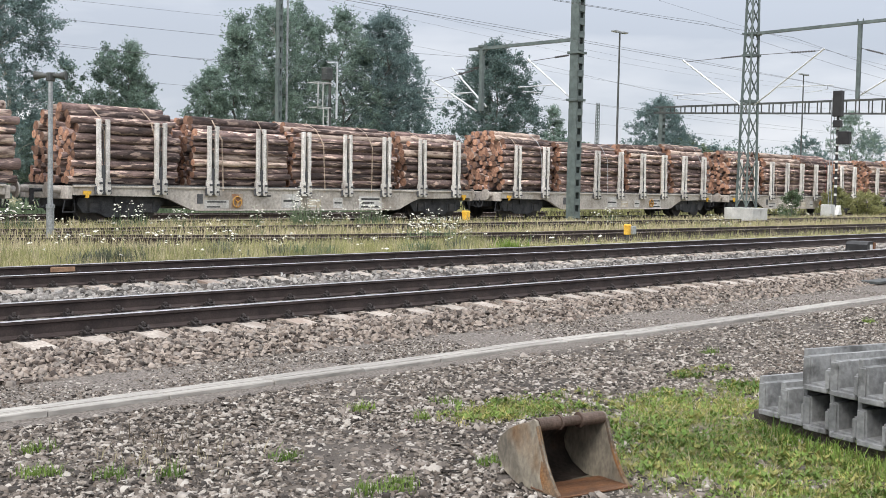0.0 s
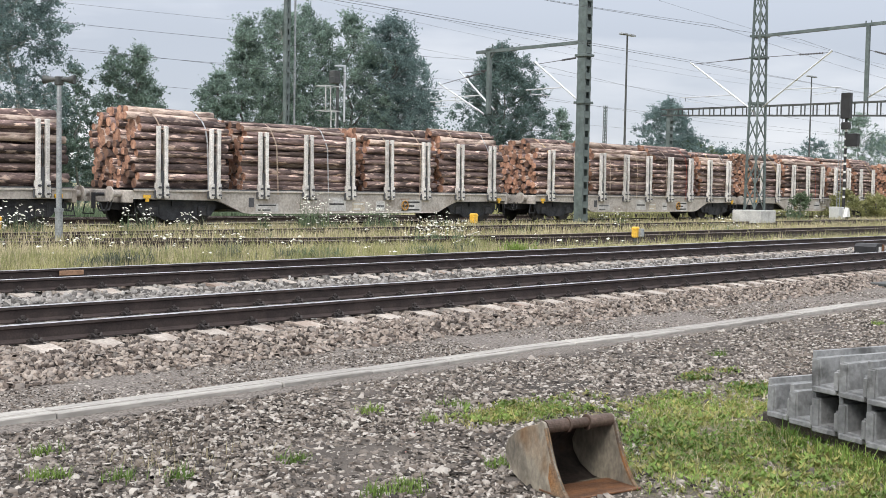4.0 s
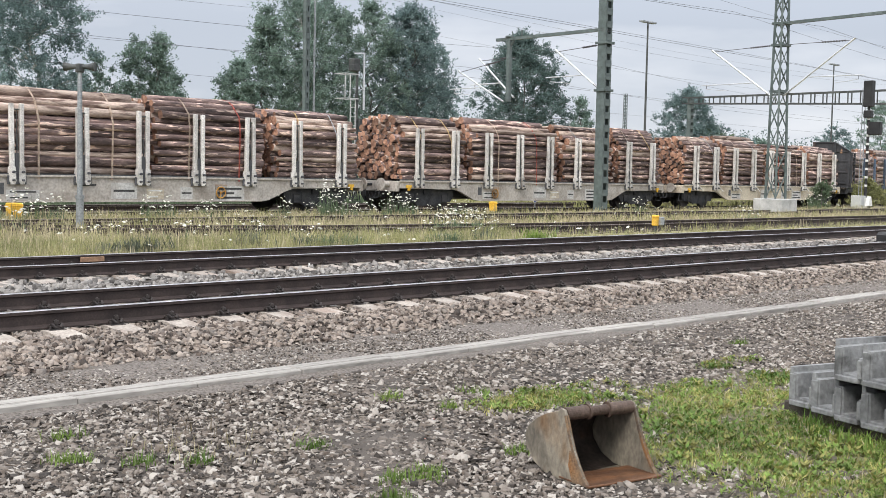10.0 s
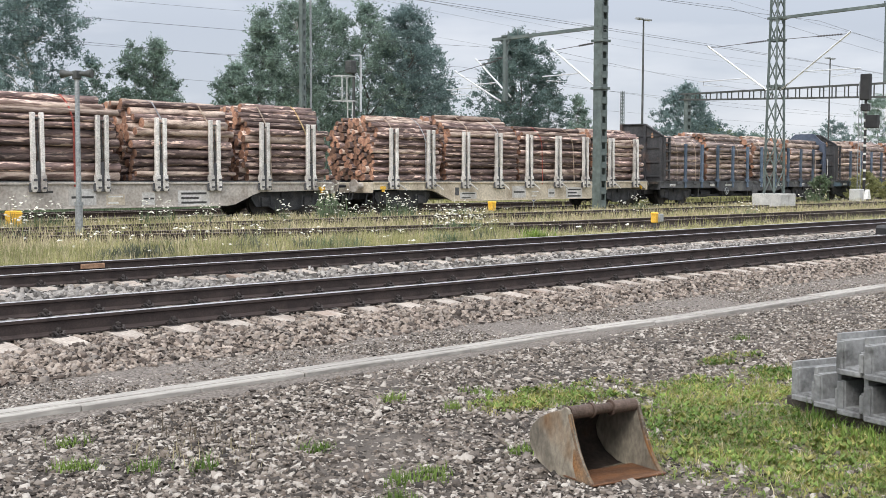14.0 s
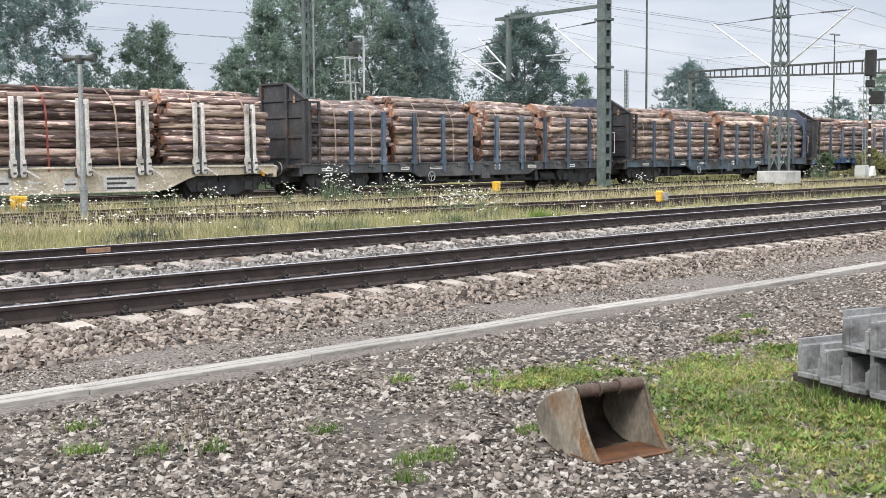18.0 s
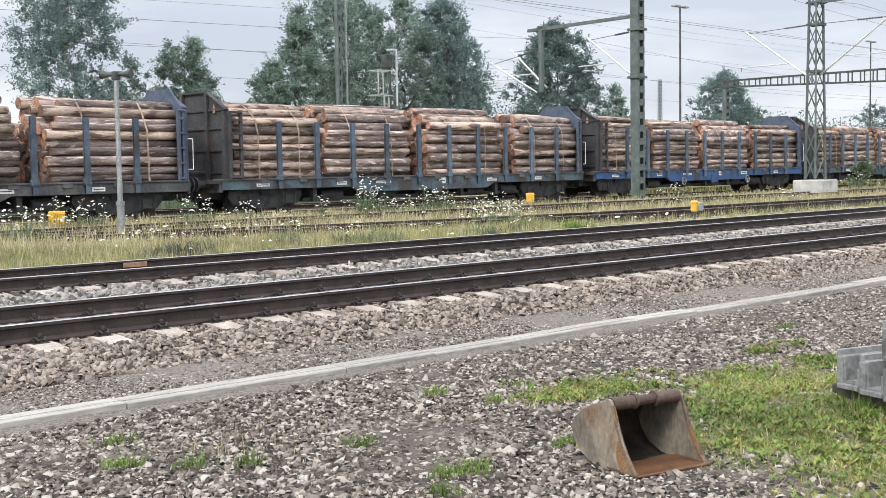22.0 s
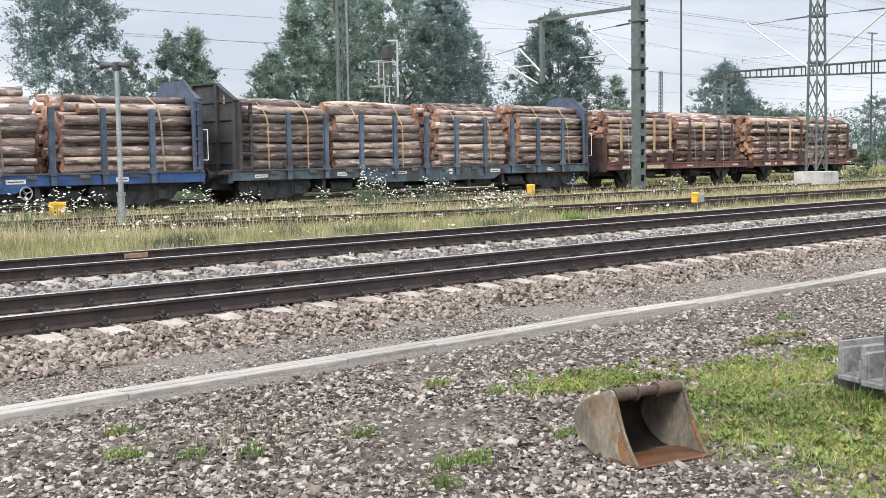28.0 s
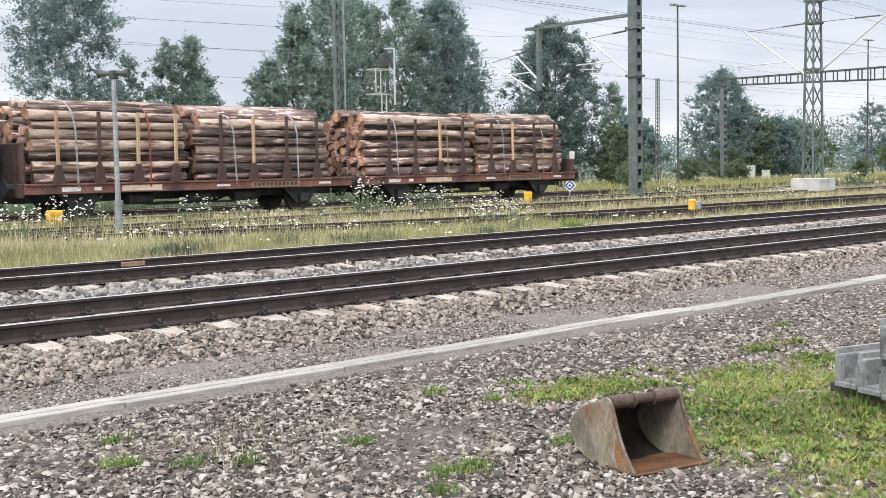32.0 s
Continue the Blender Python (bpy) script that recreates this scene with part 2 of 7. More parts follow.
MAT = dict(
    stone=rubble("ballast_stone", ((0.042, 0.034, 0.029), (0.15, 0.118, 0.098), (0.29, 0.238, 0.198), (0.46, 0.395, 0.34), (0.19, 0.172, 0.155), (0.34, 0.285, 0.24))),
    grey_stone=rubble("grey_ballast_stone", ((0.05, 0.046, 0.043), (0.15, 0.14, 0.13), (0.30, 0.28, 0.26), (0.44, 0.42, 0.39), (0.20, 0.19, 0.178), (0.35, 0.325, 0.30))),
    pebble=rubble("gravel_stone", ((0.030, 0.025, 0.021), (0.095, 0.080, 0.068), (0.275, 0.238, 0.205), (0.130, 0.102, 0.081), (0.350, 0.312, 0.272), (0.51, 0.472, 0.425))),
    sleeper=material("sleeper_concrete", (0.31, 0.27, 0.235), (0.43, 0.385, 0.34), 5, 0.9, vary=0.12, stain=(0.26, 0.19, 0.15)),
    rail=material("rail_rust", (0.026, 0.018, 0.0165), (0.052, 0.037, 0.033), 5, 0.75, bump=0.2, fine=10),
    clip=material("rail_clip_steel", (0.022, 0.019, 0.019), (0.075, 0.064, 0.060), 14, 0.55, 0.3, bump=0.2),
    railtop=material("rail_polished_head", (0.45, 0.45, 0.46), (0.6, 0.6, 0.61), 3, 0.32, 0.9, bump=0.03),
    railold=material("rail_old_head", (0.16, 0.12, 0.10), (0.3, 0.26, 0.24), 5, 0.55, 0.4, bump=0.1),
    wood_sleeper=material("old_timber_sleeper", (0.05, 0.042, 0.036), (0.11, 0.09, 0.075), 7, 0.95, vary=0.2),
    concrete=material("concrete", (0.36, 0.36, 0.35), (0.52, 0.52, 0.5), 3, 0.9, stain=(0.24, 0.24, 0.225), bump=0.4, vary=0.1),
    lid=material("cable_duct_concrete", (0.29, 0.275, 0.25), (0.42, 0.40, 0.37), 3, 0.9, stain=(0.20, 0.185, 0.165), bump=0.35, vary=0.12, stain_at=(0.5, 0.72), stretch=(0.25, 3.0, 1.0), stain_scale=3.0),
    trough=material("trough_concrete", (0.130, 0.134, 0.136), (0.245, 0.250, 0.250), 3, 0.9, stain=(0.085, 0.086, 0.086), bump=0.4, vary=0.12, stain_at=(0.53, 0.68), stain_scale=6.0, fine=9),
    brick=material("brick_red", (0.26, 0.12, 0.10), (0.36, 0.19, 0.16), 8, 0.9),
    signblue=material("sign_blue", (0.02, 0.05, 0.25), (0.03, 0.07, 0.32), 3, 0.5, bump=0),
    orange=material("faded_orange", (0.24, 0.14, 0.085), (0.36, 0.225, 0.14), 9, 0.85, stain=(0.25, 0.14, 0.09)),
    bark=material("spruce_bark", (0.113, 0.090, 0.086), (0.345, 0.275, 0.252), 3.0, 0.95, vary=0.55, stain=(0.60, 0.475, 0.41), bump=1.0, fine=8, stretch=(0.4, 2.0, 2.0), stain_at=(0.56, 0.64), stain_scale=4.6),
    bark_dark=material("wet_spruce_bark", (0.062, 0.044, 0.042), (0.270, 0.190, 0.172), 3.0, 0.95, vary=0.6, stain=(0.66, 0.50, 0.42), bump=1.0, fine=8, stretch=(0.4, 2.0, 2.0), stain_at=(0.555, 0.62), stain_scale=4.6),
    peeled=material("peeled_wood", (0.35, 0.268, 0.222), (0.59, 0.47, 0.395), 3.2, 0.85, vary=0.3, stain=(0.15, 0.10, 0.082), bump=0.5, stretch=(0.4, 2.0, 2.0), stain_at=(0.50, 0.60), stain_scale=3.4),
    cut=material("cut_end_grain", (0.17, 0.085, 0.056), (0.38, 0.215, 0.142), 7, 0.85, vary=0.6, bump=0.3),
    wagon_grey=material("wagon_grey_paint", (0.37, 0.34, 0.305), (0.49, 0.455, 0.415), 1.6, 0.7, bump=0.08, stain=(0.28, 0.24, 0.20), stain_at=(0.5, 0.75), vary=0.06),
    wagon_beige=material("wagon_beige_paint", (0.48, 0.42, 0.33), (0.60, 0.54, 0.43), 1.6, 0.7, bump=0.08, stain=(0.33, 0.27, 0.20), stain_at=(0.5, 0.75)),
    stake=material("stake_galvanised", (0.56, 0.54, 0.51), (0.76, 0.735, 0.70), 3.5, 0.5, 0.2, vary=0.16, stain=(0.24, 0.20, 0.175), bump=0.1, stain_at=(0.56, 0.75)),
    # black raised in colour to carry the veil of haze and glare
    black=material("bogie_black_hazed", (0.022, 0.024, 0.028), (0.050, 0.052, 0.057), 4, 0.8, bump=0.3, stain=(0.072, 0.070, 0.070), stain_at=(0.55, 0.75)),
    wheel=material("wheel_steel", (0.028, 0.026, 0.025), (0.055, 0.050, 0.047), 4, 0.6, 0.3, bump=0.1),
    blue=material("wagon_blue_paint", (0.025, 0.068, 0.19), (0.035, 0.10, 0.26), 2, 0.55, bump=0.1, stain=(0.045, 0.05, 0.06)),
    teal=material("wagon_weathered_blue_paint", (0.055, 0.088, 0.115), (0.095, 0.145, 0.182), 1.2, 0.7, bump=0.15, stain=(0.055, 0.052, 0.054), stain_at=(0.45, 0.60)),
    post_blue=material("post_dark_blue", (0.060, 0.088, 0.130), (0.105, 0.145, 0.200), 2.5, 0.65, vary=0.3, stain=(0.045, 0.042, 0.045), bump=0.15, stain_at=(0.58, 0.75)),
    darkboard=material("headboard_dirty", (0.034, 0.035, 0.039), (0.062, 0.062, 0.066), 1.6, 0.8, stain=(0.105, 0.070, 0.057), bump=0.3, stain_at=(0.55, 0.74)),
    board_blue=material("headboard_blue", (0.048, 0.064, 0.102), (0.085, 0.108, 0.155), 1.6, 0.7, stain=(0.06, 0.058, 0.06), bump=0.2),
    # dark paint, its colour also lightened for the haze
    sill_dark=material("wagon_dark_sill_hazed", (0.050, 0.052, 0.058), (0.098, 0.100, 0.106), 1.6, 0.75, stain=(0.13, 0.13, 0.13), bump=0.2),
    red=material("wagon_oxide_red_paint", (0.15, 0.062, 0.050), (0.235, 0.108, 0.085), 1.6, 0.75, stain=(0.075, 0.045, 0.038), bump=0.2),
    oxide=material("dark_oxide_steel", (0.045, 0.025, 0.022), (0.085, 0.05, 0.042), 2, 0.8, bump=0.25),
    newwood=material("new_timber", (0.32, 0.215, 0.125), (0.46, 0.33, 0.20), 4, 0.8, stretch=(3, 3, 0.4), vary=0.2),
    mark=material("stencil_white", (0.6, 0.6, 0.58), (0.75, 0.75, 0.73), 6, 0.7, bump=0),
    ink=material("stencil_dark", (0.03, 0.03, 0.032), (0.06, 0.06, 0.06), 6, 0.7, bump=0),
    yellow=material("signal_yellow", (0.66, 0.38, 0.035), (0.82, 0.50, 0.065), 3, 0.6, stain=(0.45, 0.27, 0.06), bump=0.1),
    ochre=material("handwheel_ochre", (0.40, 0.20, 0.04), (0.55, 0.30, 0.07), 4, 0.7, stain=(0.16, 0.09, 0.05)),
    strap_tan=material("strap_tan", (0.44, 0.35, 0.27), (0.58, 0.48, 0.39), 5, 0.8, vary=0.2),
    strap_white=material("strap_grey", (0.40, 0.41, 0.43), (0.56, 0.57, 0.58), 5, 0.8, vary=0.25),
    strap_yellow=material("strap_yellow", (0.56, 0.42, 0.19), (0.72, 0.56, 0.30), 5, 0.8),
    strap_red=material("strap_red", (0.38, 0.085, 0.065), (0.52, 0.15, 0.115), 5, 0.8),
    mast=material("mast_green_paint", (0.080, 0.104, 0.100), (0.118, 0.146, 0.140), 1.2, 0.55, stain=(0.075, 0.096, 0.092), bump=0.05, fine=5),
    galv=material("galvanised_steel", (0.26, 0.28, 0.29), (0.38, 0.40, 0.41), 3, 0.5, 0.5, bump=0.05),
    darksteel=material("dark_steel", (0.05, 0.055, 0.055), (0.10, 0.105, 0.10), 2, 0.6, 0.3, bump=0.1),
    signalblack=material("signal_black", (0.012, 0.012, 0.013), (0.025, 0.025, 0.026), 3, 0.5, bump=0.05),
    alu=material("cantilever_tube", (0.6, 0.62, 0.64), (0.72, 0.74, 0.76), 3, 0.35, 0.6, bump=0.02),
    wire=material("wire", (0.06, 0.065, 0.07), (0.10, 0.105, 0.11), 2, 0.5, 0.5, bump=0),
    insul=material("insulator", (0.060, 0.058, 0.060), (0.10, 0.096, 0.098), 3, 0.35, bump=0),
    bucket=material("bucket_worn_steel", (0.13, 0.115, 0.092), (0.31, 0.275, 0.215), 4.0, 0.6, 0.1, stain=(0.17, 0.10, 0.05), bump=0.25, stain_at=(0.56, 0.74), stain_scale=3.0, stretch=(1, 1.3, 0.8)),
    rust=material("bright_rust", (0.068, 0.032, 0.016), (0.15, 0.066, 0.027), 7, 0.55, stain=(0.055, 0.030, 0.021), bump=0.35, stain_scale=4, stretch=(0.4, 1.6, 1.0)),
    # rusty steel with the shade inside the bucket painted into its dark tones
    shell=material("bucket_shaded_shell", (0.030, 0.025, 0.022), (0.075, 0.056, 0.045), 5, 0.6, 0.2, stain=(0.12, 0.055, 0.025), bump=0.25, stain_at=(0.56, 0.72), stain_scale=3.0),
    worn_edge=material("bucket_worn_edge", (0.10, 0.075, 0.055), (0.25, 0.16, 0.09), 9, 0.75, 0.1, stain=(0.24, 0.115, 0.042), bump=0.3, stain_at=(0.48, 0.66), stain_scale=5.0),
    tube=material("bucket_tube", (0.075, 0.05, 0.038), (0.13, 0.09, 0.07), 6, 0.6, 0.3, bump=0.25),
    cabinet=material("cabinet_grey", (0.42, 0.43, 0.42), (0.52, 0.53, 0.52), 2, 0.6, bump=0.05),
    tree_bark=material("tree_bark", (0.08, 0.078, 0.072), (0.17, 0.165, 0.155), 4, 0.95, bump=0.5),
    birch=material("pale_bark", (0.25, 0.25, 0.23), (0.42, 0.42, 0.4), 3, 0.9, bump=0.3),
    # distance haze is mixed into these three leaf colours: paler and bluer
    leaf_a=leafy("leaf_dark_hazed", (0.128, 0.188, 0.188), (0.222, 0.308, 0.299), 0.5),
    leaf_d=leafy("leaf_deep_hazed", (0.095, 0.146, 0.139), (0.174, 0.249, 0.228), 0.5),
    leaf_b=leafy("leaf_mid_hazed", (0.145, 0.205, 0.176), (0.275, 0.370, 0.308), 0.5),
    leaf_c=leafy("leaf_light", (0.10, 0.145, 0.085), (0.18, 0.235, 0.14), 0.5),
    grass=leafy("grass_green", (0.082, 0.150, 0.022), (0.225, 0.315, 0.070), 0.3),
    meadow=leafy("grass_meadow", (0.215, 0.230, 0.100), (0.39, 0.380, 0.180), 0.45),
    hay=leafy("grass_dry", (0.37, 0.325, 0.205), (0.58, 0.515, 0.355), 0.4),
    withered=leafy("grass_withered", (0.12, 0.095, 0.062), (0.21, 0.165, 0.11), 0.2),
    olive=leafy("grass_olive", (0.20, 0.205, 0.055), (0.36, 0.335, 0.115), 0.3),
    mugwort=leafy("weed_grey_green", (0.075, 0.092, 0.066), (0.15, 0.165, 0.12), 0.3),
    panel=material("panel_pale_grey", (0.47, 0.465, 0.45), (0.58, 0.575, 0.56), 2.5, 0.65, bump=0.03, stain=(0.40, 0.38, 0.35), stain_at=(0.52, 0.75)),
    rusty_panel=material("panel_rusty", (0.26, 0.20, 0.15), (0.42, 0.36, 0.29), 5, 0.75, bump=0.1, stain=(0.27, 0.135, 0.07), stain_at=(0.48, 0.66), stain_scale=4.0),
    faded=material("faded_tan_paint", (0.22, 0.13, 0.085), (0.32, 0.20, 0.13), 3, 0.8, bump=0.05),
    umbel=leafy("flower_white", (0.60, 0.60, 0.52), (0.78, 0.78, 0.70), 0.3),
)


# ---- mesh helpers ----
def finish(name, bm, mats, parent=None, smooth=False):
    me = bpy.data.meshes.new(name)
    bm.normal_update()
    bm.to_mesh(me)
    bm.free()
    for m in mats if isinstance(mats, (list, tuple)) else [mats]:
        me.materials.append(m)
    if smooth:
        for p in me.polygons:
            p.use_smooth = True
    ob = new(name, me)
    if parent:
        ob.parent = parent
    return ob


def part(name, bm, mat, parent, label="", smooth=False):
    return tagged(finish(name, bm, mat, parent, smooth), label)


def share(name, mesh, parent, m=None):
    ob = new(name, mesh)
    ob.parent = parent
    if m is not None:
        ob.matrix_basis = m
    return ob


def thing(name, label, category, group="", at=None, kind=""):
    ob = tagged(new(name), label, category, group, kind)
    ob.empty_display_size = 0.2
    if at is not None:
        ob.matrix_basis = at
    return ob


def box(bm, x0, x1, y0, y1, z0, z1, bevel=0.0, m=None, slot=0):
    """A box with an optional bevel; m moves it."""
    r = bmesh.ops.create_cube(bm, size=1.0)
    vs = r["verts"]
    for v in vs:
        v.co = Vector(((x0 + x1) / 2 + v.co.x * (x1 - x0), (y0 + y1) / 2 + v.co.y * (y1 - y0), (z0 + z1) / 2 + v.co.z * (z1 - z0)))
    if bevel:
        es = list({e for v in vs for e in v.link_edges})
        b = bmesh.ops.bevel(bm, geom=es, offset=bevel, segments=1, affect="EDGES", profile=0.5)
        vs = list({v for f in b["faces"] for v in f.verts} | {v for v in vs if v.is_valid})
    fs = {f for v in vs for f in v.link_faces}
    for f in fs:
        f.material_index = slot
    if m is not None:
        bmesh.ops.transform(bm, matrix=m, verts=vs)
    return vs


def rod(bm, a, b, r, r2=None, sides=8, slot=0, caps=True):
    """A round bar from a to b."""
    a, b = Vector(a), Vector(b)
    d = b - a
    m = Matrix.Translation((a + b) / 2) @ d.to_track_quat("Z", "Y").to_matrix().to_4x4()
    o = bmesh.ops.create_cone(bm, cap_ends=caps, segments=sides, radius1=r, radius2=r if r2 is None else r2, depth=d.length, matrix=m)
    for f in {f for v in o["verts"] for f in v.link_faces}:
        f.material_index = slot
    return o["verts"]


def bar(bm, a, b, w, h, slot=0):
    """A square bar from a to b, w wide and h high."""
    a, b = Vector(a), Vector(b)
    d = b - a
    m = Matrix.Translation((a + b) / 2) @ d.to_track_quat("X", "Z").to_matrix().to_4x4()
    return box(bm, -d.length / 2, d.length / 2, -w / 2, w / 2, -h / 2, h / 2, 0, m, slot)


def prism(bm, outline, y0, y1, slot=0, axis="y"):
    """An outline in x and z, drawn out along y (or in y and z, along x)."""
    def place(p, q):
        return (p[0], q, p[1]) if axis == "y" else (q, p[0], p[1])
    a = [bm.verts.new(place(p, y0)) for p in outline]
    b = [bm.verts.new(place(p, y1)) for p in outline]
    fs = [bm.faces.new(a), bm.faces.new(b[::-1])]
    for i in range(len(a)):
        j = (i + 1) % len(a)
        fs.append(bm.faces.new((a[i], b[i], b[j], a[j])))
    for f in fs:
        f.material_index = slot
    bmesh.ops.recalc_face_normals(bm, faces=fs)
    return a + b


def sheet_mesh(name, verts, faces, mats, index=None):
    """A mesh from arrays: verts n x 3, faces m x k."""
    me = bpy.data.meshes.new(name)
    verts, faces = np.asarray(verts, np.float32), np.asarray(faces, np.int32)
    k = faces.shape[1]
    me.vertices.add(len(verts))
    me.vertices.foreach_set("co", verts.ravel())
    me.loops.add(faces.size)
    me.loops.foreach_set("vertex_index", faces.ravel())
    me.polygons.add(len(faces))
    me.polygons.foreach_set("loop_start", np.arange(0, faces.size, k, dtype=np.int32))
    me.polygons.foreach_set("loop_total", np.full(len(faces), k, np.int32))
    for m in mats:
        me.materials.append(m)
    if index is not None:
        me.polygons.foreach_set("material_index", np.asarray(index, np.int32))
    me.update(calc_edges=True)
    me.validate()
    return me


# ---- the ground ----
rng = np.random.default_rng(7)
LEAN = radians(2.2)  # the train's track turns away from the near tracks by this angle
AX, AC = Vector((math.cos(LEAN), math.sin(LEAN), 0)), Vector((-math.sin(LEAN), math.cos(LEAN), 0))
RAIL_A, RAIL_E = 0.355, 0.36  # heights of the rail heads of the near tracks and of the train's track
TRAIN_Y = 30.95
PROFILE_Y = [-2000, -40, 0, 7.6, 8.1, 8.9, 9.35, 12.4, 12.9, 13.6, 14.3, 17.0, 17.6, 19, 24, 28, 29.2, 33.5, 38, 60, 200, 3000]
PROFILE_Z = [0.0, 0.0, 0.0, 0.012, 0.03, 0.02, 0.13, 0.13, 0.11, 0.115, 0.135, 0.135, 0.15, 0.18, 0.22, 0.24, 0.27, 0.27, 0.2, 0.2, 0.2, 0.2]


def ground_z(x, y):
    return np.interp(y, PROFILE_Y, PROFILE_Z)


def turf(x, y):
    """How green the near ground is, 0 to 1."""
    g = np.zeros(np.broadcast(x, y).shape)
    for cx, cy, rx, ry in ((8.0, 4.7, 1.6, 0.62), (6.9, 5.6, 0.85, 0.36), (7.0, 3.7, 1.5, 1.15), (6.2, 2.9, 1.0, 0.7), (9.4, 5.6, 0.5, 0.16), (10.5, 3.4, 3.0, 1.3)):
        d = ((x - cx) / rx) ** 2 + ((y - cy) / ry) ** 2
        g = np.maximum(g, np.clip(1.35 - d, 0, 1))
    flat = np.stack([np.broadcast_to(x, g.shape).ravel(), np.broadcast_to(y, g.shape).ravel(), g.ravel()], -1)
    out = np.zeros(len(flat))
    for i in np.nonzero(flat[:, 2] > 0)[0]:
        a, b, c = flat[i]
        out[i] = c * min(1, max(0, 0.82 + 1.25 * noise.noise((a * 1.7, b * 1.7, 4.0)) + 0.75 * noise.noise((a * 5.5, b * 5.5, 9.0))))
    return out.reshape(g.shape)


def in_bucket(x, y):
    """True inside the footprint of the excavator bucket."""
    c, s = math.cos(radians(-13)), math.sin(radians(-13))
    p, q = (x - 4.98) * c + (y - 3.81) * s, -(x - 4.98) * s + (y - 3.81) * c
    return (p > -0.02) & (p < 0.52) & (q > -0.02) & (q < 0.6)


xs = np.concatenate([[-3000, -600, -120, -40, -15, -5], np.arange(0, 24, 0.12), np.arange(24, 60, 1.0), [60, 80, 110, 160, 300, 800, 3000]])
ys = np.concatenate([[-2000, -200, -40, -10, -2], np.arange(0, 8.8, 0.12), np.arange(8.8, 18, 0.25), np.arange(18, 44, 0.4), [44, 60, 90, 140, 300, 900, 3000]])
gx, gy = np.meshgrid(xs, ys)
gz = ground_z(gx, gy)
near = (gx > -1) & (gx < 24) & (gy > 0) & (gy < 9)
bumps = np.array([noise.noise((a * 0.9, b * 0.9, 0.3)) * 0.02 + noise.noise((a * 4, b * 4, 2.0)) * 0.008 for a, b in zip(gx.ravel(), gy.ravel())]).reshape(gx.shape)
gz = gz + np.where(near, bumps, 0)
nx, ny = len(xs), len(ys)
idx = np.arange(nx * ny).reshape(ny, nx)
quads = np.stack([idx[:-1, :-1], idx[:-1, 1:], idx[1:, 1:], idx[1:, :-1]], -1).reshape(-1, 4)
ground_mesh = sheet_mesh("ground", np.stack([gx, gy, gz], -1).reshape(-1, 3), quads, [])
green = ground_mesh.attributes.new("green", "FLOAT", "POINT")
field = np.clip((gy - 16.7) / 0.8, 0, 1)
bed = np.abs(gy - (TRAIN_Y / math.cos(LEAN) + math.tan(LEAN) * gx) - 0.3)
field = np.minimum(field, np.clip((bed - 1.9) / 0.6, 0.0, 1) + (gx > 120))
bed = np.abs(gy - 36.4 - math.tan(LEAN) * gx)
field = np.minimum(field, np.clip((bed - 1.0) / 0.6, 0.25, 1))
path = ground_mesh.attributes.new("path", "FLOAT", "POINT")
path.data.foreach_set("value", (np.clip((gy - 7.1) / 0.4, 0, 1) * np.clip((9.2 - gy) / 0.3, 0, 1)).ravel().astype(np.float32))
green.data.foreach_set("value", np.maximum(turf(gx, gy) * 0.65, field).ravel().astype(np.float32))


def ground_material():
    m = material("gravel_ground", (0.042, 0.035, 0.029), (0.105, 0.089, 0.075), 1.1, 0.95, bump=0.6, fine=90, stain=(0.080, 0.066, 0.055), stain_at=(0.5, 0.7))
    n, l = m.node_tree.nodes, m.node_tree.links
    b = n["Principled BSDF"]
    src = b.inputs["Base Color"].links[0].from_socket
    at = n.new("ShaderNodeAttribute")
    at.attribute_name = "green"
    ns = n.new("ShaderNodeTexNoise")
    ns.inputs["Scale"].default_value, ns.inputs["Detail"].default_value = 3.5, 6.0
    co = n.new("ShaderNodeTexCoord")
    l.new(co.outputs["Object"], ns.inputs["Vector"])
    rp = n.new("ShaderNodeValToRGB")
    rp.color_ramp.elements[0].position, rp.color_ramp.elements[0].color = 0.35, (0.19, 0.185, 0.080, 1)
    rp.color_ramp.elements[1].position, rp.color_ramp.elements[1].color = 0.65, (0.37, 0.33, 0.20, 1)
    l.new(ns.outputs["Fac"], rp.inputs[0])
    pa = n.new("ShaderNodeAttribute")
    pa.attribute_name = "path"
    grit = n.new("ShaderNodeTexNoise")
    grit.inputs["Scale"].default_value, grit.inputs["Detail"].default_value = 45.0, 4.0
    l.new(co.outputs["Object"], grit.inputs["Vector"])
    gr = n.new("ShaderNodeValToRGB")
    gr.color_ramp.elements[0].position, gr.color_ramp.elements[0].color = 0.36, (0.075, 0.064, 0.055, 1)
    gr.color_ramp.elements[1].position, gr.color_ramp.elements[1].color = 0.64, (0.24, 0.212, 0.188, 1)
    l.new(grit.outputs["Fac"], gr.inputs[0])
    px = n.new("ShaderNodeMixRGB")
    l.new(pa.outputs["Fac"], px.inputs[0])
    l.new(src, px.inputs[1])
    l.new(gr.outputs[0], px.inputs[2])
    src = px.outputs[0]
    mx = n.new("ShaderNodeMixRGB")
    l.new(at.outputs["Fac"], mx.inputs[0])
    l.new(src, mx.inputs[1])
    l.new(rp.outputs[0], mx.inputs[2])
    l.new(mx.outputs[0], b.inputs["Base Color"])
    return m


ground_mesh.materials.append(ground_material())
for p in ground_mesh.polygons:
    p.use_smooth = True
ground = tagged(new("ground", ground_mesh), "grey gravel ground running into a dry grassy railway yard", "ground", kind="structure")

